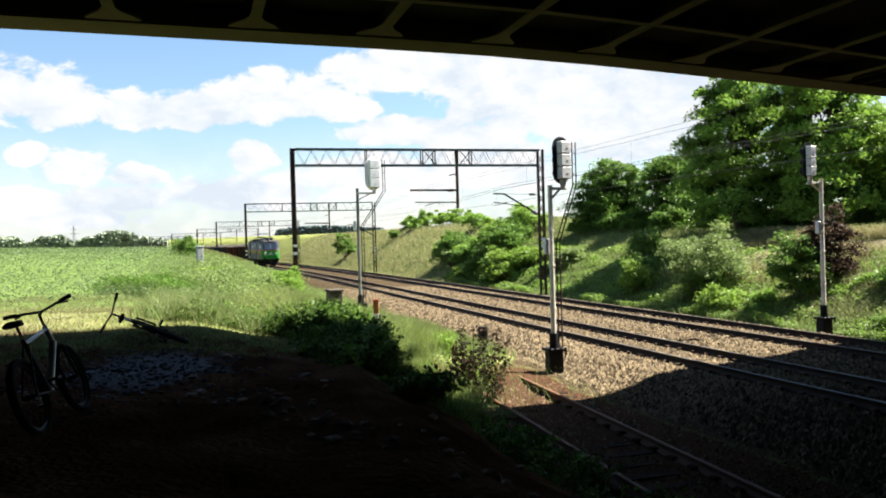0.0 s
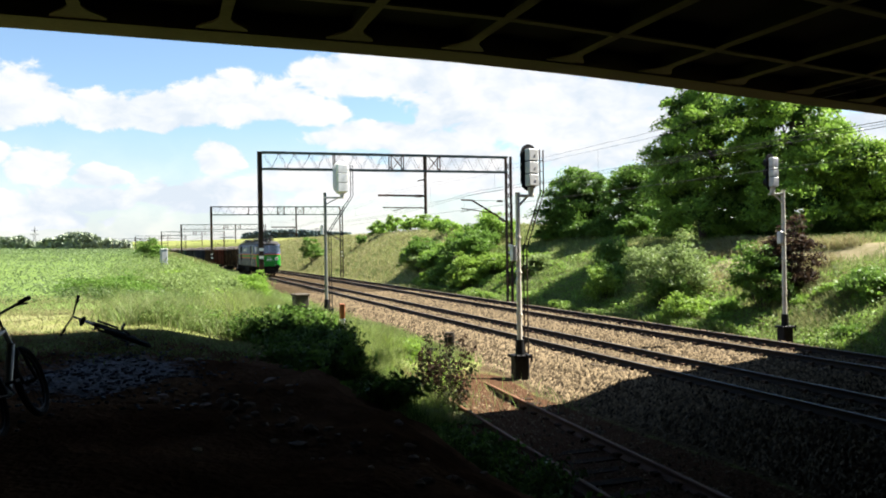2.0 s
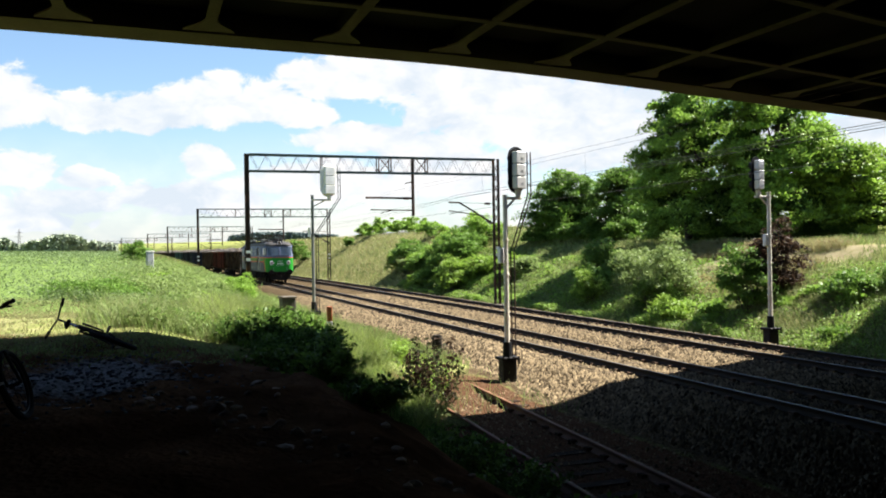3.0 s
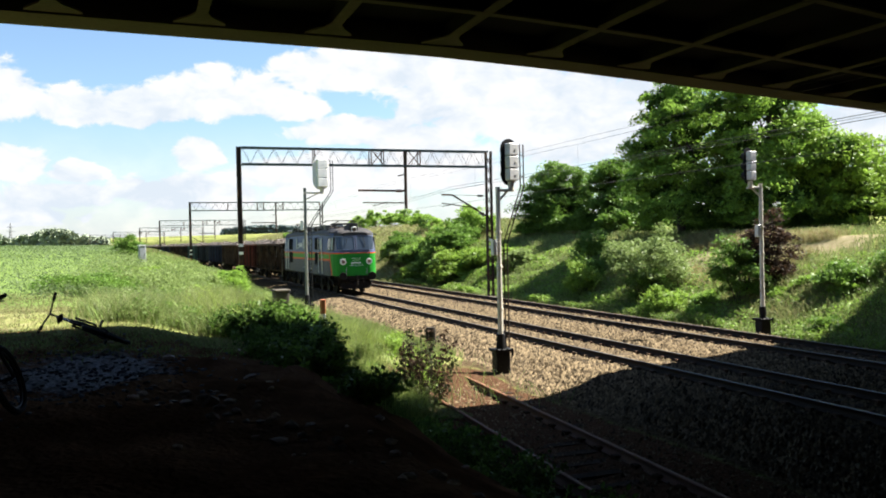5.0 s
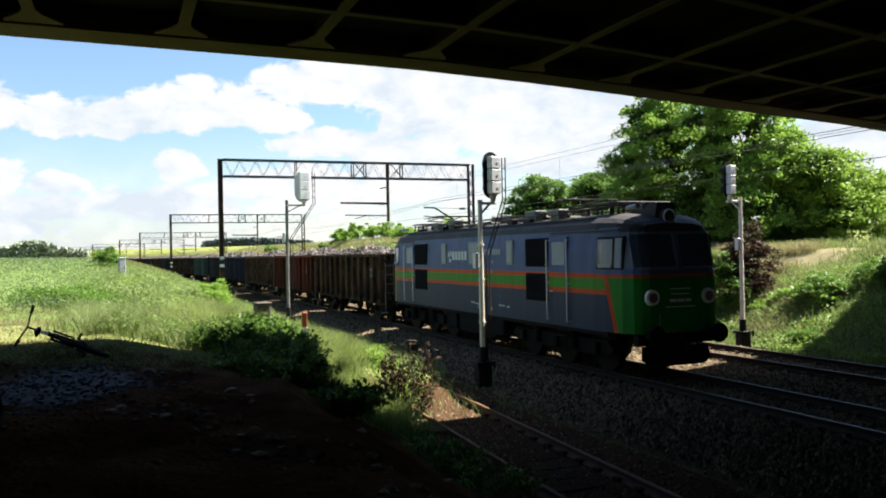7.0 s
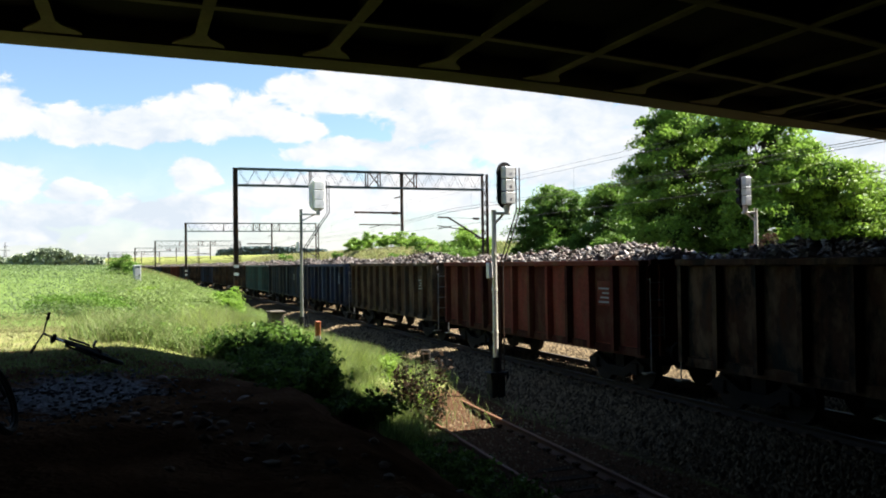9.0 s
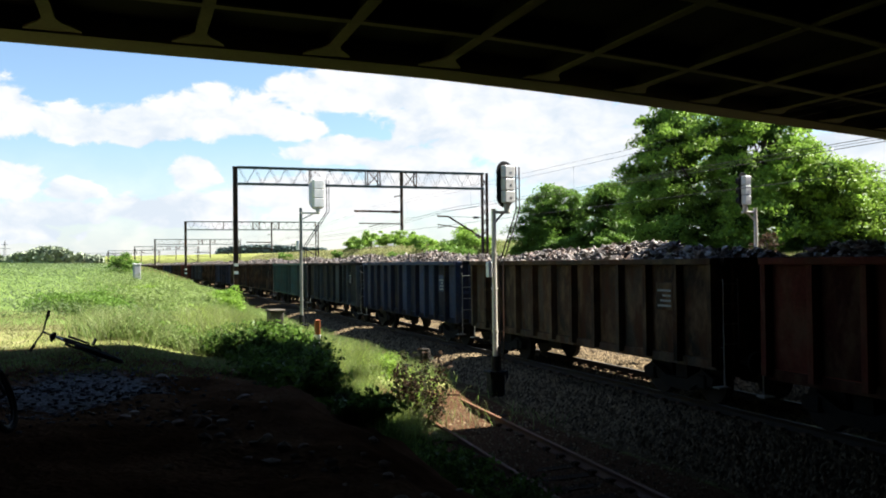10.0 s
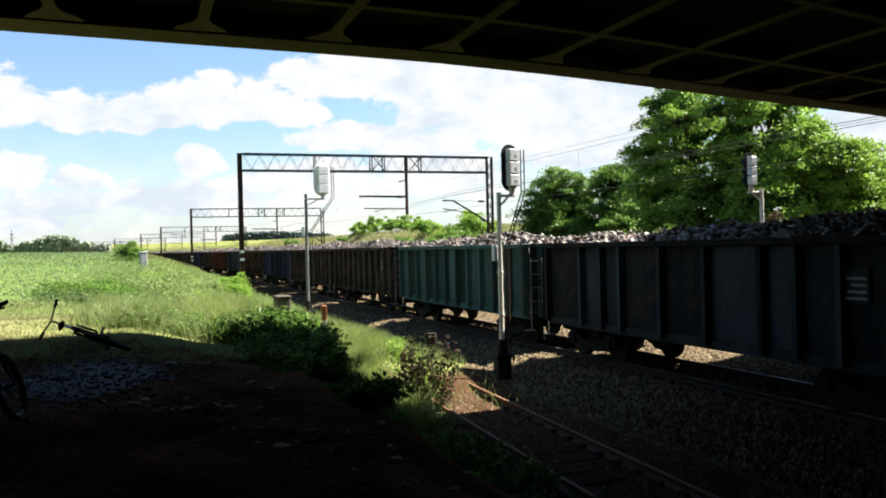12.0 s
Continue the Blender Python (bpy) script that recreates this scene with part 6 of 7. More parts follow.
def plants():
    # tall trees on top of the cutting
    T = build_tree
    T(32.4, 44.0, [(0, 0, 5.2, 3.4, 3.2, 3.2), (-1.9, -0.6, 3.0, 2.1, 2.1, 2.2), (2.2, -0.8, 4.2, 2.6, 2.4, 3.0), (0.9, 0.5, 9.0, 2.2, 2.3, 2.3), (-0.9, -0.5, 7.2, 1.9, 2.0, 1.9), (0.5, -1.5, 2.0, 3.9, 2.4, 2.1), (2.8, -1.0, 1.6, 2.4, 2.2, 1.9), (-2.6, 0.2, 5.4, 1.1, 1.2, 1.1)], 32000, 0.17, M["leaf"], "tall leafy green tree on the cutting's edge", 0.26, 7.0, 21)
    T(34.4, 38.7, [(0, 0, 5.4, 2.9, 2.9, 3.2), (1.7, -0.7, 4.0, 2.3, 2.2, 2.5), (-1.9, 0.2, 7.6, 1.8, 1.9, 1.9), (0.2, 0.4, 8.0, 1.5, 1.6, 1.4), (0, -1.6, 2.2, 3.4, 2.2, 2.2), (2.6, -1.0, 2.0, 2.4, 2.0, 2.0)], 25000, 0.17, M["leaf"], "tall dense green tree with a dark bare-topped trunk", 0.24, 9.6, 22)
    T(38.0, 36.5, [(0, 0, 3.0, 2.6, 2.4, 2.2), (1.8, -0.6, 2.4, 2.1, 2.0, 1.8), (-1.4, -0.8, 3.9, 1.8, 1.7, 1.6), (3.2, 0.5, 2.6, 1.7, 1.7, 1.6), (0.5, -1.2, 1.3, 3.2, 2.0, 1.5)], 18000, 0.17, M["leafbright"], "broad light green tree at the edge of the cutting", 0.16, 4.2, 23)
    T(31.6, 58.5, [(0, 0, 2.6, 2.4, 2.0, 2.4), (-1.5, 0, 1.6, 1.9, 1.6, 1.8), (0.9, -0.3, 3.5, 1.4, 1.4, 1.5), (0.3, -0.6, 1.1, 2.6, 1.6, 1.4)], 12000, 0.17, M["leafdark"], "small round green tree on the slope's crest", 0.14, 3.4, 24)
    T(33.4, 53.0, [(0, 0, 2.8, 2.4, 2.0, 2.2), (1.5, 0, 2.0, 2.0, 1.6, 2.0), (-0.9, -0.3, 3.5, 1.3, 1.3, 1.3), (0.3, -0.6, 1.2, 2.8, 1.8, 1.5)], 13000, 0.17, M["leafdark"], "small dark green tree beside taller trees", 0.14, 3.4, 25)
    # bushes on the right-hand slope
    B = build_bush
    B(23.3, 34.2, 2.2, 2.9, 9000, 0.10, M["leafgrey"], "large rounded grey-green bush on the slope", 31)
    # extra dark bush standing in for the shaded foot of the grey-green one
    B(22.7, 33.6, 1.15, 1.5, 4200, 0.09, M["leafdark"], "low bush added as the shaded foot of a grey-green bush", 30)
    B(24.4, 27.6, 1.1, 2.9, 4600, 0.11, M["leafpurple"], "tall purple-brown leaved bush behind a signal", 32)
    B(23.2, 27.8, 1.2, 2.5, 4600, 0.11, M["leafdark"], "dark green bush beside the purple bush", 33)
    B(24.0, 63.0, 2.3, 3.5, 6500, 0.16, M["leafdark"], "large green bush low on the slope", 34)
    B(22.3, 58.5, 1.7, 2.6, 4200, 0.14, M["leafbright"], "bright green bush at the slope's foot", 35)
    B(25.4, 68.0, 2.0, 2.7, 4600, 0.16, M["leaf"], "leafy bush on the slope", 36)
    B(24.6, 76.0, 1.9, 2.8, 4000, 0.16, M["leafdark"], "dense green bush on the slope", 37)
    B(28.2, 67.0, 1.9, 2.7, 4200, 0.16, M["leaf"], "leafy bush high on the slope", 95)
    B(26.4, 66.0, 1.8, 2.6, 4200, 0.16, M["leafdark"], "dark green bush high on the slope", 96)
    B(25.2, 42.0, 1.35, 2.1, 4600, 0.11, M["leafdark"], "dark green bush halfway up the slope", 97)
    B(23.6, 40.5, 1.1, 1.5, 3600, 0.11, M["leafdark"], "low dark bush on the slope", 98)
    B(22.5, 39.2, 0.95, 1.9, 3400, 0.09, M["leafbright"], "bright leafy bush at the slope's foot", 99)
    for k, (x, y) in enumerate(((31.0, 116.0), (32.0, 111.0), (33.2, 106.0), (33.6, 101.0))):
        B(x, y, 1.9 + 0.3 * (k % 2), 1.8 + 0.4 * (k % 3 == 1), 2600, 0.2, M["leaf"], "wide green bush on the grassy crest", 130 + k)
    B(22.0, 31.0, 1.1, 1.0, 3400, 0.10, M["leafbright"], "low bright weeds at the slope's foot", 43)
    B(24.8, 24.0, 1.1, 1.0, 2800, 0.10, M["leafdark"], "straggling low bush on the slope", 44)
    B(26.4, 22.5, 1.2, 0.9, 2800, 0.10, M["leafdark"], "low tangled bush in the bridge's shade", 46)
    B(29.5, 83.0, 1.9, 1.5, 2600, 0.17, M["leaf"], "bush on the grassy crest", 47)
    B(23.4, 126.0, 2.0, 3.2, 2600, 0.22, M["leafdark"], "lone bush on the grassy slope", 49)
    B(27.5, 112.0, 0.9, 1.4, 900, 0.2, M["leafdark"], "small bush on grassy slope", 50)
    # thicket along the foot and the middle of the slope
    q = np.random.default_rng(77)
    kinds = [("leaf", "leafy green bush in a thicket"), ("leafdark", "dark green bush in a thicket"), ("leafbright", "light green bush in a thicket"), ("leafgrey", "grey-green bush in a thicket")]
    for k in range(17):
        y = 51 + 28 * (k + q.random()) / 17
        u = q.uniform(9.2, 11.5) if k % 2 else q.uniform(10.5, 13.5)
        m, lab = kinds[int(q.integers(0, 4))]
        r = q.uniform(0.8, 1.6) 
        build_bush(float(cx(y)) + u, y, r, r * q.uniform(0.95, 1.45), int(1700 * r + 500), 0.12 + 0.0006 * y, M[m], lab, 200 + k)
    for k in range(12):
        y = 17.5 + 14 * (k + q.random()) / 12
        u = q.uniform(9.0, 16.0)
        r = q.uniform(0.5, 1.0)
        m, lab = kinds[int(q.integers(0, 2))]
        if u > 12.5 and 21 < y < 33:
            continue  # the worn path keeps clear
        build_bush(float(cx(y)) + u, y, r, r * q.uniform(0.8, 1.1), int(2200 * r), 0.09, M[m], lab.replace("bush in a thicket", "low bush among rough grass"), 240 + k)
    # hedge under the tall trees
    for k in range(14):
        f = (k + q.random()) / 14
        build_bush(29.2 + 8.5 * (1 - f) + q.uniform(-0.6, 0.6), 34.5 + 25 * f, q.uniform(1.1, 1.6), q.uniform(1.0, 1.7), 3200, 0.14, M["leafdark"], "dark hedge bush under tall trees", 300 + k)
    # left bank
    B(0.35, 69.0, 1.2, 1.8, 3600, 0.11, M["leafdark"], "bright green bush at the field's edge", 52)
    B(3.85, 34.0, 0.85, 1.05, 4200, 0.065, M["leaf"], "leafy bright bush on the bank", 53)
    B(2.5, 13.5, 0.6, 0.5, 3000, 0.05, M["leafshade"], "low weeds in shade-dark green on the bank's edge", 58)
    B(2.75, 17.0, 0.42, 0.62, 2600, 0.06, M["leaf"], "leafy shrub at the edge of the bridge's shade", 91)
    B(3.0, 16.7, 0.45, 0.8, 3000, 0.07, M["leafdark"], "leafy shrub with sunlit upper leaves", 92)
    B(3.15, 15.9, 0.38, 0.7, 2200, 0.06, M["leafdark"], "leafy shrub beside pale grass", 94)
    W = build_weed
    g = np.random.default_rng(52)
    for k in range(9):
        y = 24 + 26 * (k + g.random()) / 9
        B(float(cx(y)) + g.uniform(-12.2, -10.4), y, g.uniform(0.7, 1.2), g.uniform(0.35, 0.6), 2200, 0.075 + 0.0006 * y, M["leafgrey"] if k % 3 else M["leafbright"], "soft grey-green weeds in long grass on the bank", 520 + k, None, "weed_clump", "weed")
    for k, (x, y, r, h) in enumerate(((-0.6, 25.5, 1.0, 0.75), (0.3, 27.0, 1.1, 0.7), (-1.6, 26.5, 0.9, 0.55), (1.3, 24.0, 0.8, 0.5), (2.3, 21.5, 0.7, 0.5))):
        B(x, y, r, h, 3400, 0.06, M["leafgrey" if k % 2 else "leafdark"], "tall soft grey-green weeds in long grass", 540 + k, None, "weed_clump", "weed")
    # these weeds carry the bridge's shade in their leaf colour
    deep = (M["leafshade"], M["leafdark"])
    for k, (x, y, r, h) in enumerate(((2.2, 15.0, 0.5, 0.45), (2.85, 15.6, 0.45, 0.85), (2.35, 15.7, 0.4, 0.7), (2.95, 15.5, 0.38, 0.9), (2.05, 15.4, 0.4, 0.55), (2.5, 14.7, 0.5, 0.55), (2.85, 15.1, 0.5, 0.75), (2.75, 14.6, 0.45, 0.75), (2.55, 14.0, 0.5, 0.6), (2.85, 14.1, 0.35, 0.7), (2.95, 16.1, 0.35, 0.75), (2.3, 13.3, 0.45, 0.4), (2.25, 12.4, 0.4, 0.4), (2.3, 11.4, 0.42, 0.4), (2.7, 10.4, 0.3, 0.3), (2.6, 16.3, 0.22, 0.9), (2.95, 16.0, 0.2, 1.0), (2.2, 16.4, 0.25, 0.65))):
        W(x, y, r, h, 70, 4200, 0.042, deep, "tall leafy weeds in shade-dark green at the shadow's edge" if k % 2 else "dense weeds in shade-dark green on the crest of the bank", 400 + k)
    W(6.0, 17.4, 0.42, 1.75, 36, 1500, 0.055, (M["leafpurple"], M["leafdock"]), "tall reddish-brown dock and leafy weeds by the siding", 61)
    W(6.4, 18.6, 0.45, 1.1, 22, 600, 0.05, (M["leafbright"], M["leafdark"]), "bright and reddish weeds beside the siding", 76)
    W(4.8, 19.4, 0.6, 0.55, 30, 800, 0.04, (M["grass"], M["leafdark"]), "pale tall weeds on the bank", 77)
    # shade-dark leaf colour here too, beside the siding
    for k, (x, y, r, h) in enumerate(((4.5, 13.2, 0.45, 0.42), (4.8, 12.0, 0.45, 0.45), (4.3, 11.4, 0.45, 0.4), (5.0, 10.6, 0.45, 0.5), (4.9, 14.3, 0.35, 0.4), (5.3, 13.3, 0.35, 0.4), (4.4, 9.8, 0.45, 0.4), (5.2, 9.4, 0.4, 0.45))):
        W(x, y, r, h, 26, 1000, 0.045, (M["leafshade"], M["leafdark"]), "low weeds in shade-dark green between bank and siding" if k % 2 else "tangled weeds in shade-dark green beside the old siding", 430 + k)
    W(3.4, 13.0, 0.55, 0.5, 26, 1100, 0.045, (M["leafshade"], M["leafdark"]), "low weeds in shade-dark green under the bridge", 83)
    W(5.2, 11.4, 0.5, 0.55, 22, 900, 0.045, (M["leafshade"], M["leafdark"]), "shaded weeds beside the siding", 84)
    B(6.7, 22.0, 0.4, 0.5, 1300, 0.055, M["leafbright"], "bright weeds on the bank's foot", 63)
    B(7.6, 25.0, 0.6, 0.45, 1800, 0.055, M["leafbright"], "low weeds at the ballast's edge", 65)


plants()


def trodden(x, y):
    """Trampled ground in front of the lineside posts."""
    return (((x - 3.7) / 0.45) ** 2 + ((y - 21.0) / 2.4) ** 2 < 1) | (((x - 4.75) / 0.45) ** 2 + ((y - 20.6) / 2.8) ** 2 < 1)


def build_blades(name, x, y, h, w, material, label, seed, lean=0.35, mixin=None):
    """Grass: bent, tapering blades rooted on the ground."""
    r = np.random.default_rng(seed)
    worn = zones(x, y)["sand"] > 0.32 + 0.3 * r.random(len(x))
    x, y = x[~worn], y[~worn]
    side = x - cx(y)
    clear = (side > -7.0) & (side < -3.9) & (y < 21.5) & (r.random(len(x)) > 0.04)  # the old siding stays open
    clear = clear | trodden(x, y) & (r.random(len(x)) > 0.15)
    x, y = x[~clear], y[~clear]
    n = len(x)
    z = land(x, y) - 0.02
    a = r.uniform(0, 6.283, n)
    hh = h * (0.5 + 0.8 * r.random(n))
    ln = lean * hh * (0.4 + r.random(n))
    la = r.uniform(0, 6.283, n)
    dx, dy = np.cos(a) * w / 2, np.sin(a) * w / 2
    lx, ly = np.cos(la) * ln, np.sin(la) * ln
    P = np.stack([np.stack([x - dx, y - dy, z], -1), np.stack([x + dx, y + dy, z], -1),
                  np.stack([x - dx * 0.8 + lx * 0.35, y - dy * 0.8 + ly * 0.35, z + hh * 0.6], -1), np.stack([x + dx * 0.8 + lx * 0.35, y + dy * 0.8 + ly * 0.35, z + hh * 0.6], -1),
                  np.stack([x + lx, y + ly, z + hh], -1)], 1).reshape(-1, 3)
    f = (np.arange(n)[:, None, None] * 5 + np.array([(0, 1, 3), (0, 3, 2), (2, 3, 4)])[None]).reshape(-1, 3)
    mats = [material] + ([mixin[0]] if mixin else [])
    mi = np.repeat((r.random(n) < mixin[1]).astype(np.int32), 3) if mixin else None
    return tagged(new(name, mesh_np(name, P, f, mats, mi)), label, "grass", kind="stuff")


def clumped(n, x0, x1, y0, y1, rng, per=14, spread=0.16, bias=1.0):
    """Tufts: centres spread over a rectangle of (lateral from the line, y), denser towards y0."""
    k = max(1, n // per)
    u = rng.uniform(x0, x1, k)
    y = y0 + (y1 - y0) * rng.random(k) ** bias
    u, y = np.repeat(u, per), np.repeat(y, per)
    s = spread * (1 + y / 40)
    return u + rng.normal(0, 1, len(u)) * s + cx(y), y + rng.normal(0, 1, len(u)) * s


def meadow():
    r = np.random.default_rng(5)
    x, y = clumped(78000, -13.0, -4.2, 16.5, 75, r, per=18, spread=0.2, bias=1.6)
    build_blades("bank_grass", x, y, 0.38, 0.012, M["palegrass"], "long pale seeding grass on the bank", 1, lean=0.75, mixin=(M["grass"], 0.55))
    # lush grass and weeds between the mown strip and the bank, up to the bridge's shadow
    x, y = clumped(26000, -12.9, -10.2, 15.4, 24, r, per=20, spread=0.2)
    build_blades("bank_grass", x, y, 0.34, 0.012, M["grass"], "lush green grass at the edge of the bridge's shadow", 18, lean=0.7, mixin=(M["palegrass"], 0.4))
    n = 16000
    y = 15.3 + 9 * r.random(n) ** 1.2
    u = r.uniform(-12.7, -10.2, n)
    x = u + cx(y)
    lump = np.clip(0.45 + 0.6 * np.sin(y * 1.7 + 2 * np.sin(u * 2.2)) * np.sin(u * 2.9 + y * 0.6), 0.1, 1.1)
    v, f = leaf_quads(np.stack([x, y, land(x, y) + 0.03 + 0.45 * lump * r.random(n)], -1), 0.03, r, 1.0)
    tagged(new("bank_weeds", mesh_np("bank_weeds", v, f, [M["grass"], M["leafgrey"], M["leafdark"]], np.clip((lump * 1.5 + 1.1 * r.random(n)).astype(int), 0, 2))), "leafy green weeds beside the mown strip", "weeds", kind="stuff")
    # soft leafy weeds mixed into the grass of the bank
    n = 110000
    y = 15.4 + 55 * r.random(n) ** 1.6
    u = -14.8 + 8.6 * r.random(n) ** 0.7
    u = np.where((y < 23) & (u < -11.2), u + 4.2, u)  # the mown strip stays open
    patch = np.clip(0.5 + 0.6 * np.sin(y * 0.8 + 2.2 * np.sin(u * 1.1)) * np.sin(u * 1.6 + y * 0.33) + 0.25 * np.sin(y * 2.7 + u * 3.1), 0.12, 1.2)
    x = u + cx(y)
    low = np.where(trodden(x, y), 0.2, 1.0)
    c = np.stack([x, y, land(x, y) + 0.03 + 0.55 * low * patch * r.random(n) ** 0.8 * (1 - 0.45 * smooth01(15, 17, y) * (y < 17))], -1)
    v, f = leaf_quads(c, 0.012 + 0.0006 * y, r, 1.2)
    tagged(new("bank_weeds", mesh_np("bank_weeds", v, f, [M["palegrass"], M["leafgrey"], M["grass"]], np.clip((patch * 1.6 + 1.2 * r.random(n)).astype(int), 0, 2))), "soft pale green weeds and grass on the bank", "weeds", kind="stuff")
    x, y = clumped(24000, -9.2, -6.5, 15.6, 22.0, r, per=24, spread=0.18)
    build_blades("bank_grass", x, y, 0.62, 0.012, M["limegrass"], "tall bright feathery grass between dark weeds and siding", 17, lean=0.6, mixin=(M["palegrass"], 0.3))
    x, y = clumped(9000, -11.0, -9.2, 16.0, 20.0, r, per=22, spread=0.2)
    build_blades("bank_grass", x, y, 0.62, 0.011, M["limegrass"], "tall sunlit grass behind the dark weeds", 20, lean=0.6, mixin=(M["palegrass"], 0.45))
    # blades in the shade-dark leaf green, so the strip reads shaded
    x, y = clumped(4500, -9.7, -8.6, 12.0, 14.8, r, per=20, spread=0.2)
    build_blades("bank_grass", x, y, 0.42, 0.011, M["leafshade"], "tall grass on the bank, coloured dark as shade", 16, lean=0.3, mixin=(M["grass"], 0.25))
    x, y = clumped(4500, -10.4, -6.9, 11.5, 17, r)
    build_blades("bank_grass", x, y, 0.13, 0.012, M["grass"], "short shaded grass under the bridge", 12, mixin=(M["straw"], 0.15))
    x, y = clumped(26000, -10.0, -6.4, 17, 26, r)
    build_blades("bank_grass", x, y, 0.45, 0.013, M["limegrass"], "long grass on the bank by the siding", 2, lean=0.6, mixin=(M["palegrass"], 0.35))
    x, y = clumped(16000, -6.9, -3.8, 22.5, 34, r)
    build_blades("bank_grass", x, y, 0.32, 0.012, M["grass"], "bright green grass beside the ballast", 3, mixin=(M["straw"], 0.25))
    x, y = clumped(30000, -18, -10.5, 13.8, 26, r, spread=0.22)
    build_blades("short_grass", x, y, 0.07, 0.014, M["hay"], "short dry mown grass at the field's edge", 4, lean=1.0, mixin=(M["palegrass"], 0.4))
    x, y = clumped(12000, -16.0, -10.7, 12.3, 14.4, r, spread=0.2)
    build_blades("short_grass", x, y, 0.06, 0.013, M["grass"], "short trodden grass at the shadow's edge", 21, lean=1.0, mixin=(M["hay"], 0.25))
    x, y = clumped(26000, -11.5, -3.6, 75, 190, r, spread=0.3)
    build_blades("bank_grass", x, y, 0.5, 0.05, M["grass"], "long grass along the far bank", 6, mixin=(M["straw"], 0.4))
    x, y = clumped(60000, 8.2, 19.5, 16, 70, r, bias=1.3, spread=0.2)
    build_blades("slope_grass", x, y, 0.36, 0.026, M["palegrass"], "rough grass on the cutting slope", 7, lean=0.6, mixin=(M["grass"], 0.45))
    x, y = clumped(32000, 11.8, 17.4, 28.5, 39.5, r, per=24, spread=0.25)
    build_blades("slope_grass", x, y, 0.42, 0.024, M["drygrass"], "dry tan grass in the middle of the slope", 18, lean=0.9, mixin=(M["straw"], 0.5))
    x, y = clumped(5000, 9.6, 13.6, 24.0, 27.5, r, per=20, spread=0.22)
    build_blades("slope_grass", x, y, 0.32, 0.018, M["drygrass"], "dry pale grass round the signal's foot", 19, lean=0.9, mixin=(M["palegrass"], 0.5))
    x, y = clumped(36000, 8.2, 19.5, 65, 180, r, spread=0.35)
    build_blades("slope_grass", x, y, 0.34, 0.05, M["drygrass"], "dry yellow grass on the far slope", 8, lean=0.8, mixin=(M["palegrass"], 0.4))
    # leafy weeds along the foot of the cutting slope
    n = 80000
    y = 17 + 55 * r.random(n) ** 1.25
    u = 8.1 + 6.5 * r.random(n) ** 1.7
    x = u + cx(y)
    patch = 0.5 + 0.5 * np.sin(y * 0.9 + 2 * np.sin(u * 1.7)) * np.sin(u * 2.1 + y * 0.37)
    c = np.stack([x, y, land(x, y) + 0.05 + 0.5 * patch * r.random(n)], -1)
    v, f = leaf_quads(c, 0.03 + 0.0009 * y, r, 1.2)
    tagged(new("weeds", mesh_np("weeds", v, f, [M["grass"], M["leaf"], M["palegrass"]], (np.clip(1.5 * patch + 0.9 * r.random(n) - 0.3, 0, 1.999)).astype(int) + (r.random(n) < 0.15))), "bright leafy weeds along the foot of slope", "weeds", kind="stuff")
    # the crop: rows of leafy plants
    n = 170000
    y = 23 + 150 * r.random(n) ** 1.7
    u = -11.5 - (55 + 0.6 * y) * r.random(n) ** 1.2
    u = np.round(u / 0.75) * 0.75 + r.normal(0, 0.16, n) - 0.9 * r.random(n) ** 3 - 0.6 * np.sin(y * 0.45)
    x = u + cx(y)
    c = np.stack([x, y, land(x, y) + 0.1 + 0.28 * r.random(n)], -1)
    v, f = leaf_quads(c, 0.034 + 0.0008 * (y - 20), r, 2.0)
    tagged(new("crop_field", mesh_np("crop_field", v, f, M["crop"])), "green root crop in long rows across the field", "crop", kind="stuff")
    # distant woods
    def woods(a0, a1, dist, n, size, label, seed, crest, material):
        """A belt of trees whose outline rises to crest(bearing), in degrees over the horizon."""
        q = np.random.default_rng(seed)
        a = q.uniform(a0, a1, n)
        d = dist * (1 + 0.05 * q.random(n))
        x, y = d * np.sin(np.radians(a)), d * np.cos(np.radians(a))
        top = 3.06 + d * np.tan(np.radians(crest(a) * (0.93 + 0.07 * np.sin(a * 31))))
        low = land(x, y) - 0.5
        z = low + np.maximum(top - low, 1.0) * q.random(n) ** 0.65
        v, f = leaf_quads(np.stack([x, y, z], -1), size, q, 0.9)
        tagged(new("far_trees", mesh_np("far_trees", v, f, material)), label, "woods", kind="stuff")
    hedge = lambda a: 0.62 + 0.13 * np.sin(a * 2.3) + 0.08 * np.sin(a * 5.1 + 1)
    dome = lambda a: 0.62 + 0.56 * np.sqrt(np.clip(1 - ((a + 4.0) / 1.3) ** 2, 0, 1)) ** 0.8
    belt = lambda a: 0.98 + 0.20 * smooth01(6.0, 8.0, a) - 0.2 * smooth01(9.5, 12.5, a)
    wood = lambda a: hedge(a) + 0.2 + 0.13 * np.sin(a * 3.7) * np.sin(a * 1.3)
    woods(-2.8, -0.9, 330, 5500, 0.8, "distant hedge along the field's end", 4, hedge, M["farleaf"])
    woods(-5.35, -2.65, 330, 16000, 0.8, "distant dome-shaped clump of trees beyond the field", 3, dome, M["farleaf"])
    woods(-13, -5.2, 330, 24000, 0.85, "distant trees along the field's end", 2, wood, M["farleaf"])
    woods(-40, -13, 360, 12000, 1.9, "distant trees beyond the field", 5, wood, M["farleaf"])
    woods(6.0, 13.0, 700, 12000, 2.0, "dark woods far behind the line, haze in their bluish colour", 1, belt, M["farwood"])


meadow()


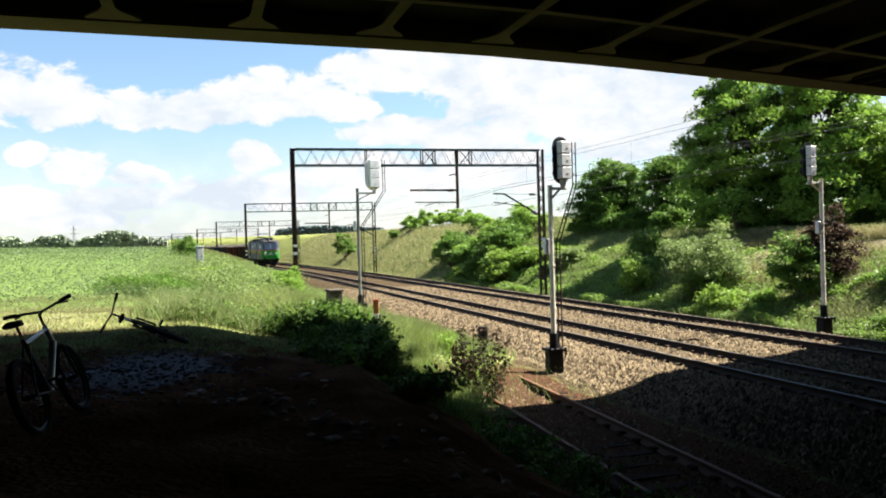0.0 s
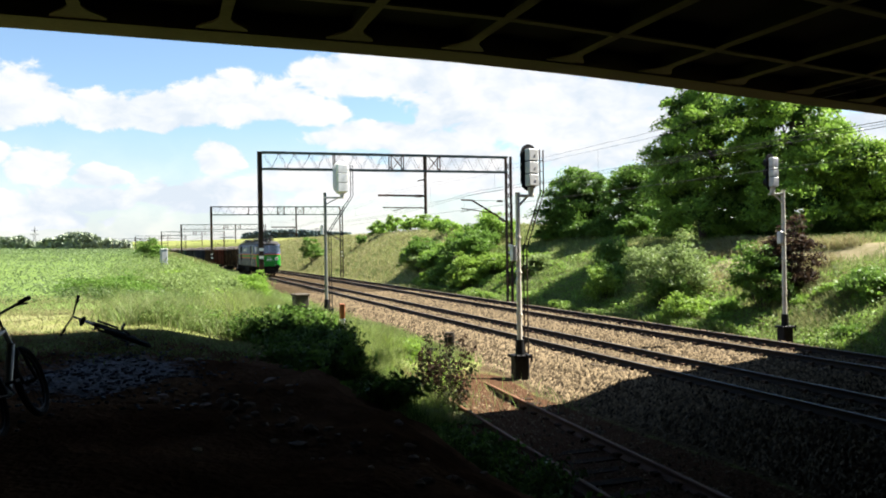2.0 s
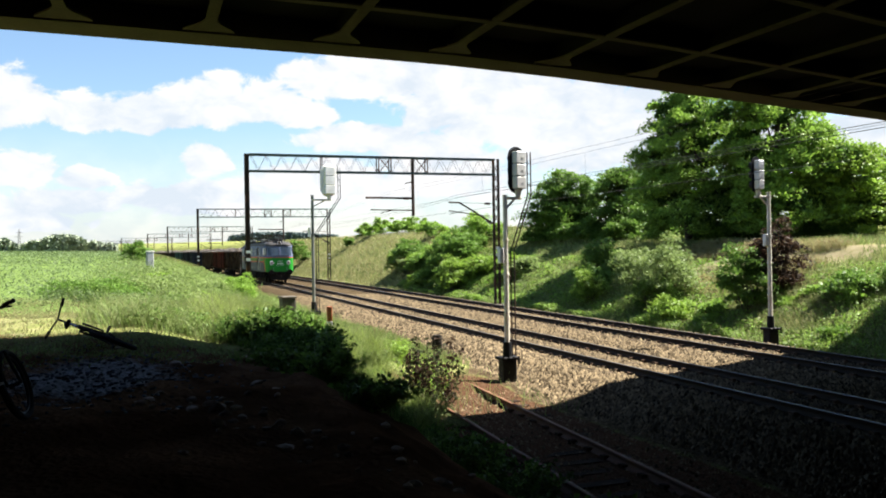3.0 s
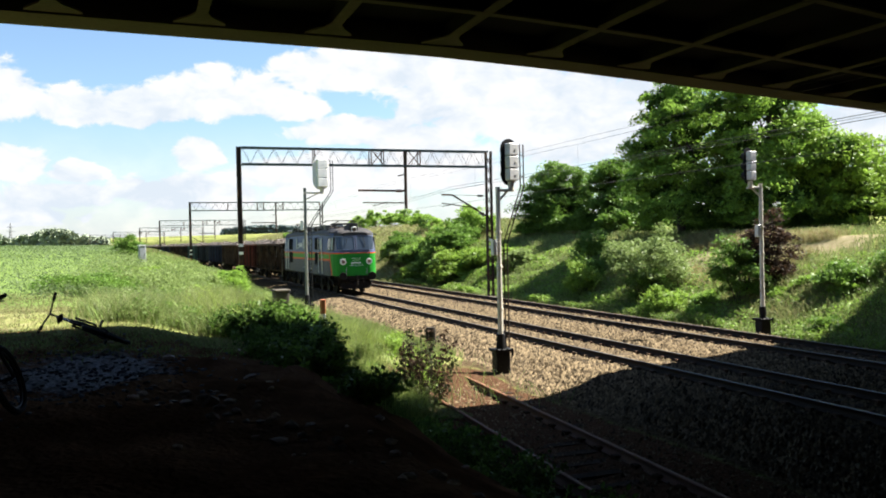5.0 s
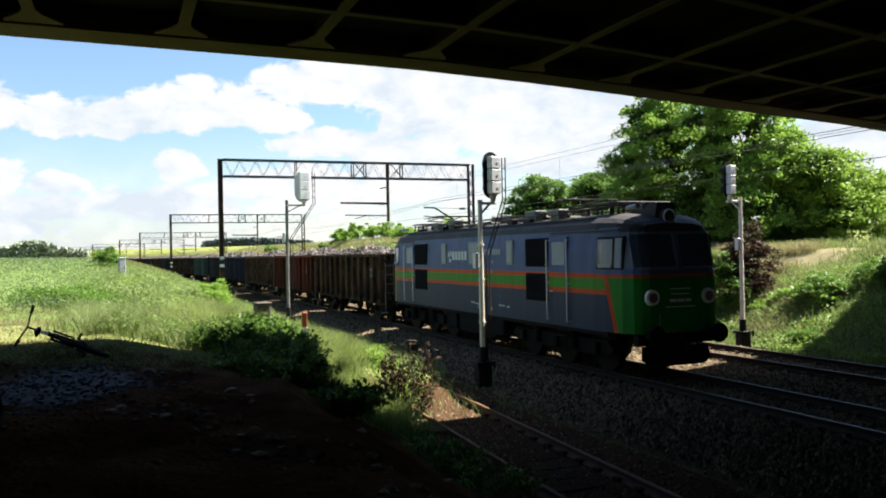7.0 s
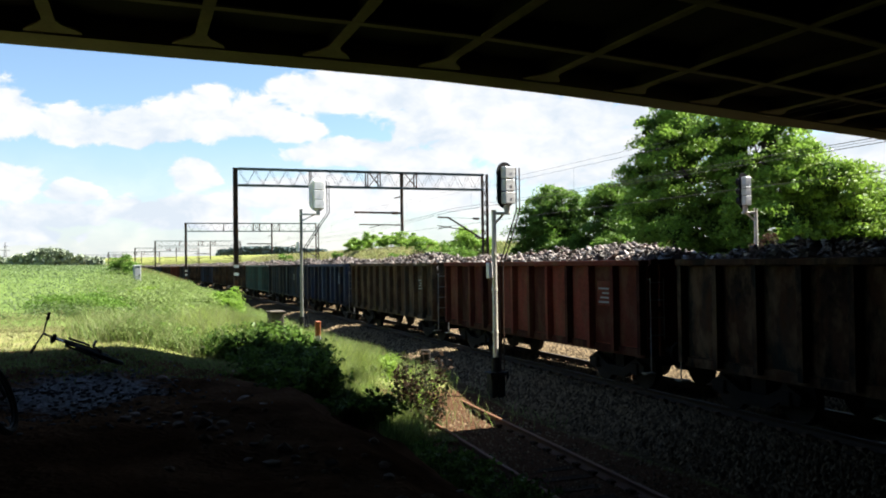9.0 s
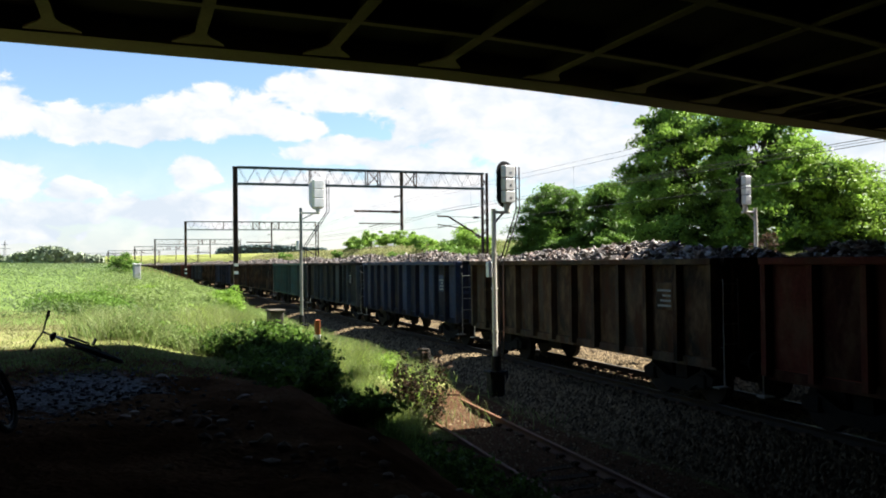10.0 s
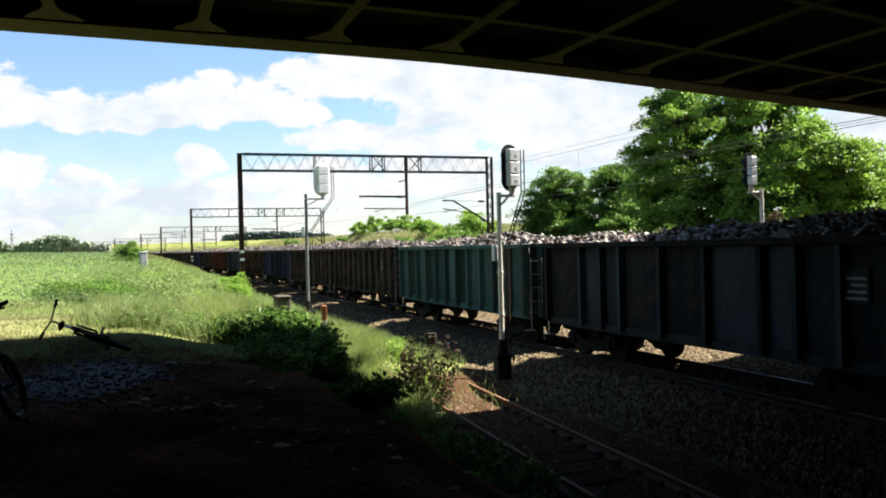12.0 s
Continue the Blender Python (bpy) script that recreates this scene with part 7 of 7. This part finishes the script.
M["rubble"] = mat("brick_and_concrete_rubble", (0.26, 0.21, 0.18), 0.9, 0, 0.35, 6, 40, 0.4, (0.12, 0.06, 0.04), 0.4, per_object=0.6, spec=0.1)
M["clinker"] = mat("grey_clinker", (0.055, 0.060, 0.075), 0.75, 0, 0.3, 5, 40, 0.4, per_island=0.9, spec=0.3)


# ---------------------------------------------------------------- bicycles and lineside odds and ends
def build_bicycle(label, frame_mat):
    """Own x along the bicycle (front at +x), upright, tyres on z = 0."""
    root = tagged(new("bicycle"), label, "bicycle", "bicycles")
    R, WB = 0.33, 1.05
    for x in (0.0, WB):
        bm = bmesh.new()
        n = 28
        rings = [[((R - 0.022 + 0.032 * math.cos(b)) * math.cos(a) + x, 0.032 * math.sin(b), R + (R - 0.022 + 0.032 * math.cos(b)) * math.sin(a)) for b in np.linspace(0, 2 * math.pi, 8, endpoint=False)] for a in np.linspace(0, 2 * math.pi, n, endpoint=False)]
        loft(bm, rings + [rings[0]], cap=False)
        bmesh.ops.remove_doubles(bm, verts=bm.verts[:], dist=1e-5)
        w = part("wheel", bm, M["tyre"], root, "knobbly black tyre")
        bm = bmesh.new()
        rings = [[((R - 0.055 + 0.012 * math.cos(b)) * math.cos(a) + x, 0.012 * math.sin(b), R + (R - 0.055 + 0.012 * math.cos(b)) * math.sin(a)) for b in np.linspace(0, 2 * math.pi, 5, endpoint=False)] for a in np.linspace(0, 2 * math.pi, n, endpoint=False)]
        loft(bm, rings + [rings[0]], cap=False)
        part("rim", bm, M["bikedark"], w)
        bm = bmesh.new()
        for k in range(18):
            a = k * 2 * math.pi / 18
            rod(bm, (x, 0.02 if k % 2 else -0.02, R), (x + (R - 0.06) * math.cos(a), 0, R + (R - 0.06) * math.sin(a)), 0.0018, n=4)
        rod(bm, (x, -0.05, R), (x, 0.05, R), 0.02, n=8)
        part("spokes", bm, M["bikedark"], w)
    bb, seat, head, headlo = (0.43, 0, 0.30), (0.28, 0, 0.80), (0.86, 0, 0.84), (0.90, 0, 0.70)
    for nm, a, b, r in (("seat_tube", bb, seat, 0.018), ("top_tube", (0.30, 0, 0.76), head, 0.018), ("down_tube", bb, headlo, 0.034), ("head_tube", headlo, (0.85, 0, 0.87), 0.022)):
        bm = bmesh.new()
        rod(bm, a, b, r, n=10)
        part(nm, bm, M["bikedark"] if nm == "seat_tube" else frame_mat, root)
    for sy in (-0.06, 0.06):
        bm = bmesh.new()
        rod(bm, (bb[0], sy * 0.6, bb[2]), (0.0, sy, R), 0.01, n=6)
        part("chain_stay", bm, M["bikedark"], root)
        bm = bmesh.new()
        rod(bm, (0.30, sy * 0.4, 0.75), (0.0, sy, R), 0.009, n=6)
        part("seat_stay", bm, M["bikedark"], root)
        bm = bmesh.new()
        rod(bm, (0.905, sy, 0.66), (WB, sy, R), 0.016, n=8)
        part("fork_leg", bm, M["bikedark"], root)
    bm = bmesh.new()
    rod(bm, (0.28, 0, 0.80), (0.255, 0, 0.92), 0.013, n=8)
    part("seat_post", bm, M["chrome"], root)
    bm = bmesh.new()
    loft(bm, [[(x, w * math.cos(a), 0.945 + 0.03 * math.sin(a)) for a in np.linspace(0, 2 * math.pi, 10, endpoint=False)] for x, w in ((0.12, 0.05), (0.15, 0.075), (0.22, 0.07), (0.30, 0.035), (0.38, 0.02))])
    part("saddle", bm, M["tyre"], root, "black saddle", smooth=True)
    bm = bmesh.new()
    rod(bm, (0.85, 0, 0.87), (0.83, 0, 0.97), 0.014, n=8)
    part("steerer", bm, M["bikedark"], root)
    bm = bmesh.new()
    rod(bm, (0.83, 0, 0.97), (0.90, 0, 1.0), 0.016, n=8)
    part("stem", bm, M["bikedark"], root)
    bm = bmesh.new()  # one bent tube
    loft(bm, [[(x + 0.013 * math.cos(a), y, z + 0.013 * math.sin(a)) for a in np.linspace(0, 2 * math.pi, 8, endpoint=False)] for x, y, z in ((0.85, -0.29, 1.05), (0.89, -0.15, 1.03), (0.90, 0, 1.0), (0.89, 0.15, 1.03), (0.85, 0.29, 1.05))])
    hb = part("handlebar", bm, M["bikedark"], root, "dark raised handlebar")
    for s in (-1, 1):
        bm = bmesh.new()
        rod(bm, (0.87, s * 0.20, 1.040), (0.842, s * 0.31, 1.054), 0.020, n=8)
        part("grip", bm, M["tyre"], hb)
        bm = bmesh.new()
        rod(bm, (0.89, s * 0.15, 1.03), (0.93, s * 0.25, 1.015), 0.009, n=6)
        part("brake_lever", bm, M["bikedark"], hb)
    bm = bmesh.new()
    rod(bm, (bb[0], 0.05, bb[2]), (bb[0], 0.056, bb[2]), 0.09, n=18)
    part("chainring", bm, M["chrome"], root)
    for s in (-1, 1):
        bm = bmesh.new()
        rod(bm, (bb[0], s * 0.065, bb[2]), (bb[0] + s * 0.13, s * 0.075, bb[2] - s * 0.1), 0.011, n=6)
        box(bm, bb[0] + s * 0.13 - 0.045, bb[0] + s * 0.13 + 0.045, *sorted((s * 0.08, s * 0.17)), bb[2] - s * 0.1 - 0.012, bb[2] - s * 0.1 + 0.012)
        part("crank", bm, M["bikedark"], root)
    return root


upright = build_bicycle("white and blue mountain bike standing on bare earth", M["bikeframe"])
upright.matrix_basis = pose(-1.13, 7.60, float(land(-1.1, 8.0)), -18, 0, 79)
lying = build_bicycle("dark mountain bike lying on its side in short grass", M["bikedark"])
lying.matrix_basis = pose(0.03, 12.7, float(land(-0.3, 13.2)) + 0.04, -66, 0, 100)


def odds():
    # striped marker post
    x, y = 4.96, 22.5
    z = float(land(x, y))
    root = tagged(new("marker_post"), "orange and white lineside marker post in long grass", "post")
    root.matrix_basis = pose(x, y, z)
    h = 0.92
    bm = bmesh.new()
    box(bm, -0.07, 0.07, -0.06, 0.06, -0.2, h * 0.56, 0.01)
    part("lower_half", bm, M["white"], root, "white lower half")
    bm = bmesh.new()
    box(bm, -0.07, 0.07, -0.06, 0.06, h * 0.56 + 0.002, h, 0.015)
    part("upper_half", bm, M["orange"], root, "orange-red upper half")
    # ribbed stump beside the ballast
    x, y = 8.45, 23.7
    z = float(land(x, y))
    bm = bmesh.new()
    rod(bm, (0, 0, -0.3), (0, 0, 0.72), 0.15, 0.14, 16)
    o = tagged(new("concrete_stump"), "dark ribbed concrete stump beside the ballast", "post")
    o.matrix_basis = pose(x, y, z)
    part("core", bm, M["stump"], o)
    for k in range(7):
        bm = bmesh.new()
        rod(bm, (0, 0, 0.05 + k * 0.09), (0, 0, 0.09 + k * 0.09), 0.165, 0.165, 16)
        part("collar", bm, M["stump"], o)
    # squat concrete cable chamber
    x, y = 3.82, 22.4
    z = float(land(x, y))
    root = tagged(new("cable_chamber"), "squat weathered concrete cable chamber in bushes", "box")
    root.matrix_basis = pose(x, y, z, 0, 0, 8)
    bm = bmesh.new()
    box(bm, -0.18, 0.18, -0.18, 0.18, -0.2, 0.80, 0.02)
    part("body", bm, M["oldconcrete"], root)
    bm = bmesh.new()
    box(bm, -0.21, 0.21, -0.21, 0.21, 0.802, 0.86, 0.02)
    part("lid", bm, M["oldconcrete"], root)
    # lineside cabinet
    x, y = 1.02, 55.9
    z = float(land(x, y))
    root = tagged(new("relay_cabinet"), "pale grey lineside relay cabinet in long grass", "cabinet")
    root.matrix_basis = pose(x, y, z, 0, 0, 12)
    bm = bmesh.new()
    box(bm, -0.20, 0.20, -0.17, 0.17, -0.1, 1.26, 0.02)
    part("body", bm, M["cabinet"], root)
    bm = bmesh.new()
    box(bm, -0.17, 0.17, -0.195, -0.172, 0.1, 1.20, 0.01)
    d = part("door", bm, M["cabinet"], root)
    bm = bmesh.new()
    box(bm, 0.10, 0.13, -0.22, -0.197, 0.62, 0.76)
    part("handle", bm, M["black"], d)
    bm = bmesh.new()
    box(bm, -0.23, 0.23, -0.22, 0.20, 1.262, 1.31, 0.015)
    part("roof", bm, M["pale"], root)
    # lattice pylon far beyond the field
    root = tagged(new("pylon"), "slender grey lattice pylon far beyond the field", "pylon")
    root.matrix_basis = pose(-67.5, 600, float(land(-67.5, 600)))
    top = 20.0
    for sx in (-1, 1):
        for sy in (-1, 1):
            bm = bmesh.new()
            beam(bm, (sx * 1.3, sy * 1.3, 0), (sx * 0.15, sy * 0.15, top), 0.16, 0.16)
            part("leg", bm, M["palebox"], root)
    for k in range(7):
        z0, z1 = k * 2.6, (k + 1) * 2.6
        w0, w1 = 1.3 - 1.15 * z0 / top, 1.3 - 1.15 * z1 / top
        for s in (-1, 1):
            bm = bmesh.new()
            beam(bm, (s * w0, -w0, z0), (-s * w1, -w1, z1), 0.1, 0.1)
            part("brace", bm, M["palebox"], root)
    for z, w in ((15.0, 2.6), (17.6, 2.0)):
        bm = bmesh.new()
        beam(bm, (-w, 0, z), (w, 0, z), 0.22, 0.22)
        part("crossarm", bm, M["palebox"], root)
    # stones, litter and a broken slab on the bare earth
    rng = np.random.default_rng(9)
    for k in range(86):
        if k < 30:
            x, y = rng.uniform(-3.0, 3.2), rng.uniform(6.0, 14.0)
            s = rng.uniform(0.03, 0.09)
        else:  # along the crest of the bank
            f = rng.random()
            x, y = 0.1 + 2.2 * f + rng.normal(0, 0.28), 9.6 - 4.4 * f + rng.normal(0, 0.28)
            s = rng.uniform(0.02, 0.075) * (1.5 if k % 9 == 0 else 1.0)
        bm = bmesh.new()
        bmesh.ops.create_icosphere(bm, subdivisions=1, radius=s)
        for v in bm.verts:
            v.co *= rng.uniform(0.65, 1.25)
            v.co.z *= 0.55
        o = new("rubble_stone", finish("rubble_stone", bm, M["rubble"]))
        o.matrix_basis = pose(x, y, float(land(x, y)) + s * 0.15, 0, 0, rng.uniform(0, 360))
        tagged(o, "pale rubble stone lying on bare earth", "stone", "rubble stones on the earth")


odds()


def build_ash():
    """Flat grey clinker flakes spread over the trodden patch."""
    g = np.random.default_rng(31)
    n = 700
    x, y = -0.5 + 1.25 * g.normal(0, 0.62, n), 11.0 + 1.7 * g.normal(0, 0.62, n)
    a = g.uniform(0, 6.283, (n, 1)) + np.linspace(0, 2 * np.pi, 6, endpoint=False)[None]
    rad = g.uniform(0.004, 0.022, (n, 1)) * g.uniform(0.6, 1.3, (n, 6))
    vx, vy = x[:, None] + rad * np.cos(a) * 1.5, y[:, None] + rad * np.sin(a)
    z = land(x, y)[:, None] + 0.012
    tilt = g.normal(0, 0.10, (n, 2))
    vz = z + tilt[:, :1] * (vx - x[:, None]) + tilt[:, 1:] * (vy - y[:, None]) + 0.02 * g.random((n, 1))
    top = np.stack([vx, vy, vz], -1)
    low = top - np.array((0, 0, 0.02))
    v = np.concatenate([top, low], 1).reshape(-1, 3)
    i = np.arange(6)
    j = (i + 1) % 6
    tri = np.concatenate([np.array([(0, 1, 2), (0, 2, 3), (0, 3, 4), (0, 4, 5)]), np.stack([i, i + 6, j + 6], -1), np.stack([i, j + 6, j], -1)])
    f = (np.arange(n)[:, None, None] * 12 + tri[None]).reshape(-1, 3)
    tagged(new("clinker_flakes", mesh_np("clinker_flakes", v, f, M["clinker"])), "grey ash and clinker flakes trodden into bare earth", "ash", kind="stuff")


build_ash()


# ---------------------------------------------------------------- what moves
def motions():
    for thing, behind in TRAIN:
        rows = []
        for k in range(25):
            t = k * 0.5
            y = 17.25 + SPEED * (7.0 - t) - 0.09 * max(0.0, 7.0 - t) ** 2 + behind  # gathers speed up to the bridge
            rows.append((t, pose(float(cx(y)), y, 0.0, 0, 0, heading(y))))
        walk(thing, rows)


motions()
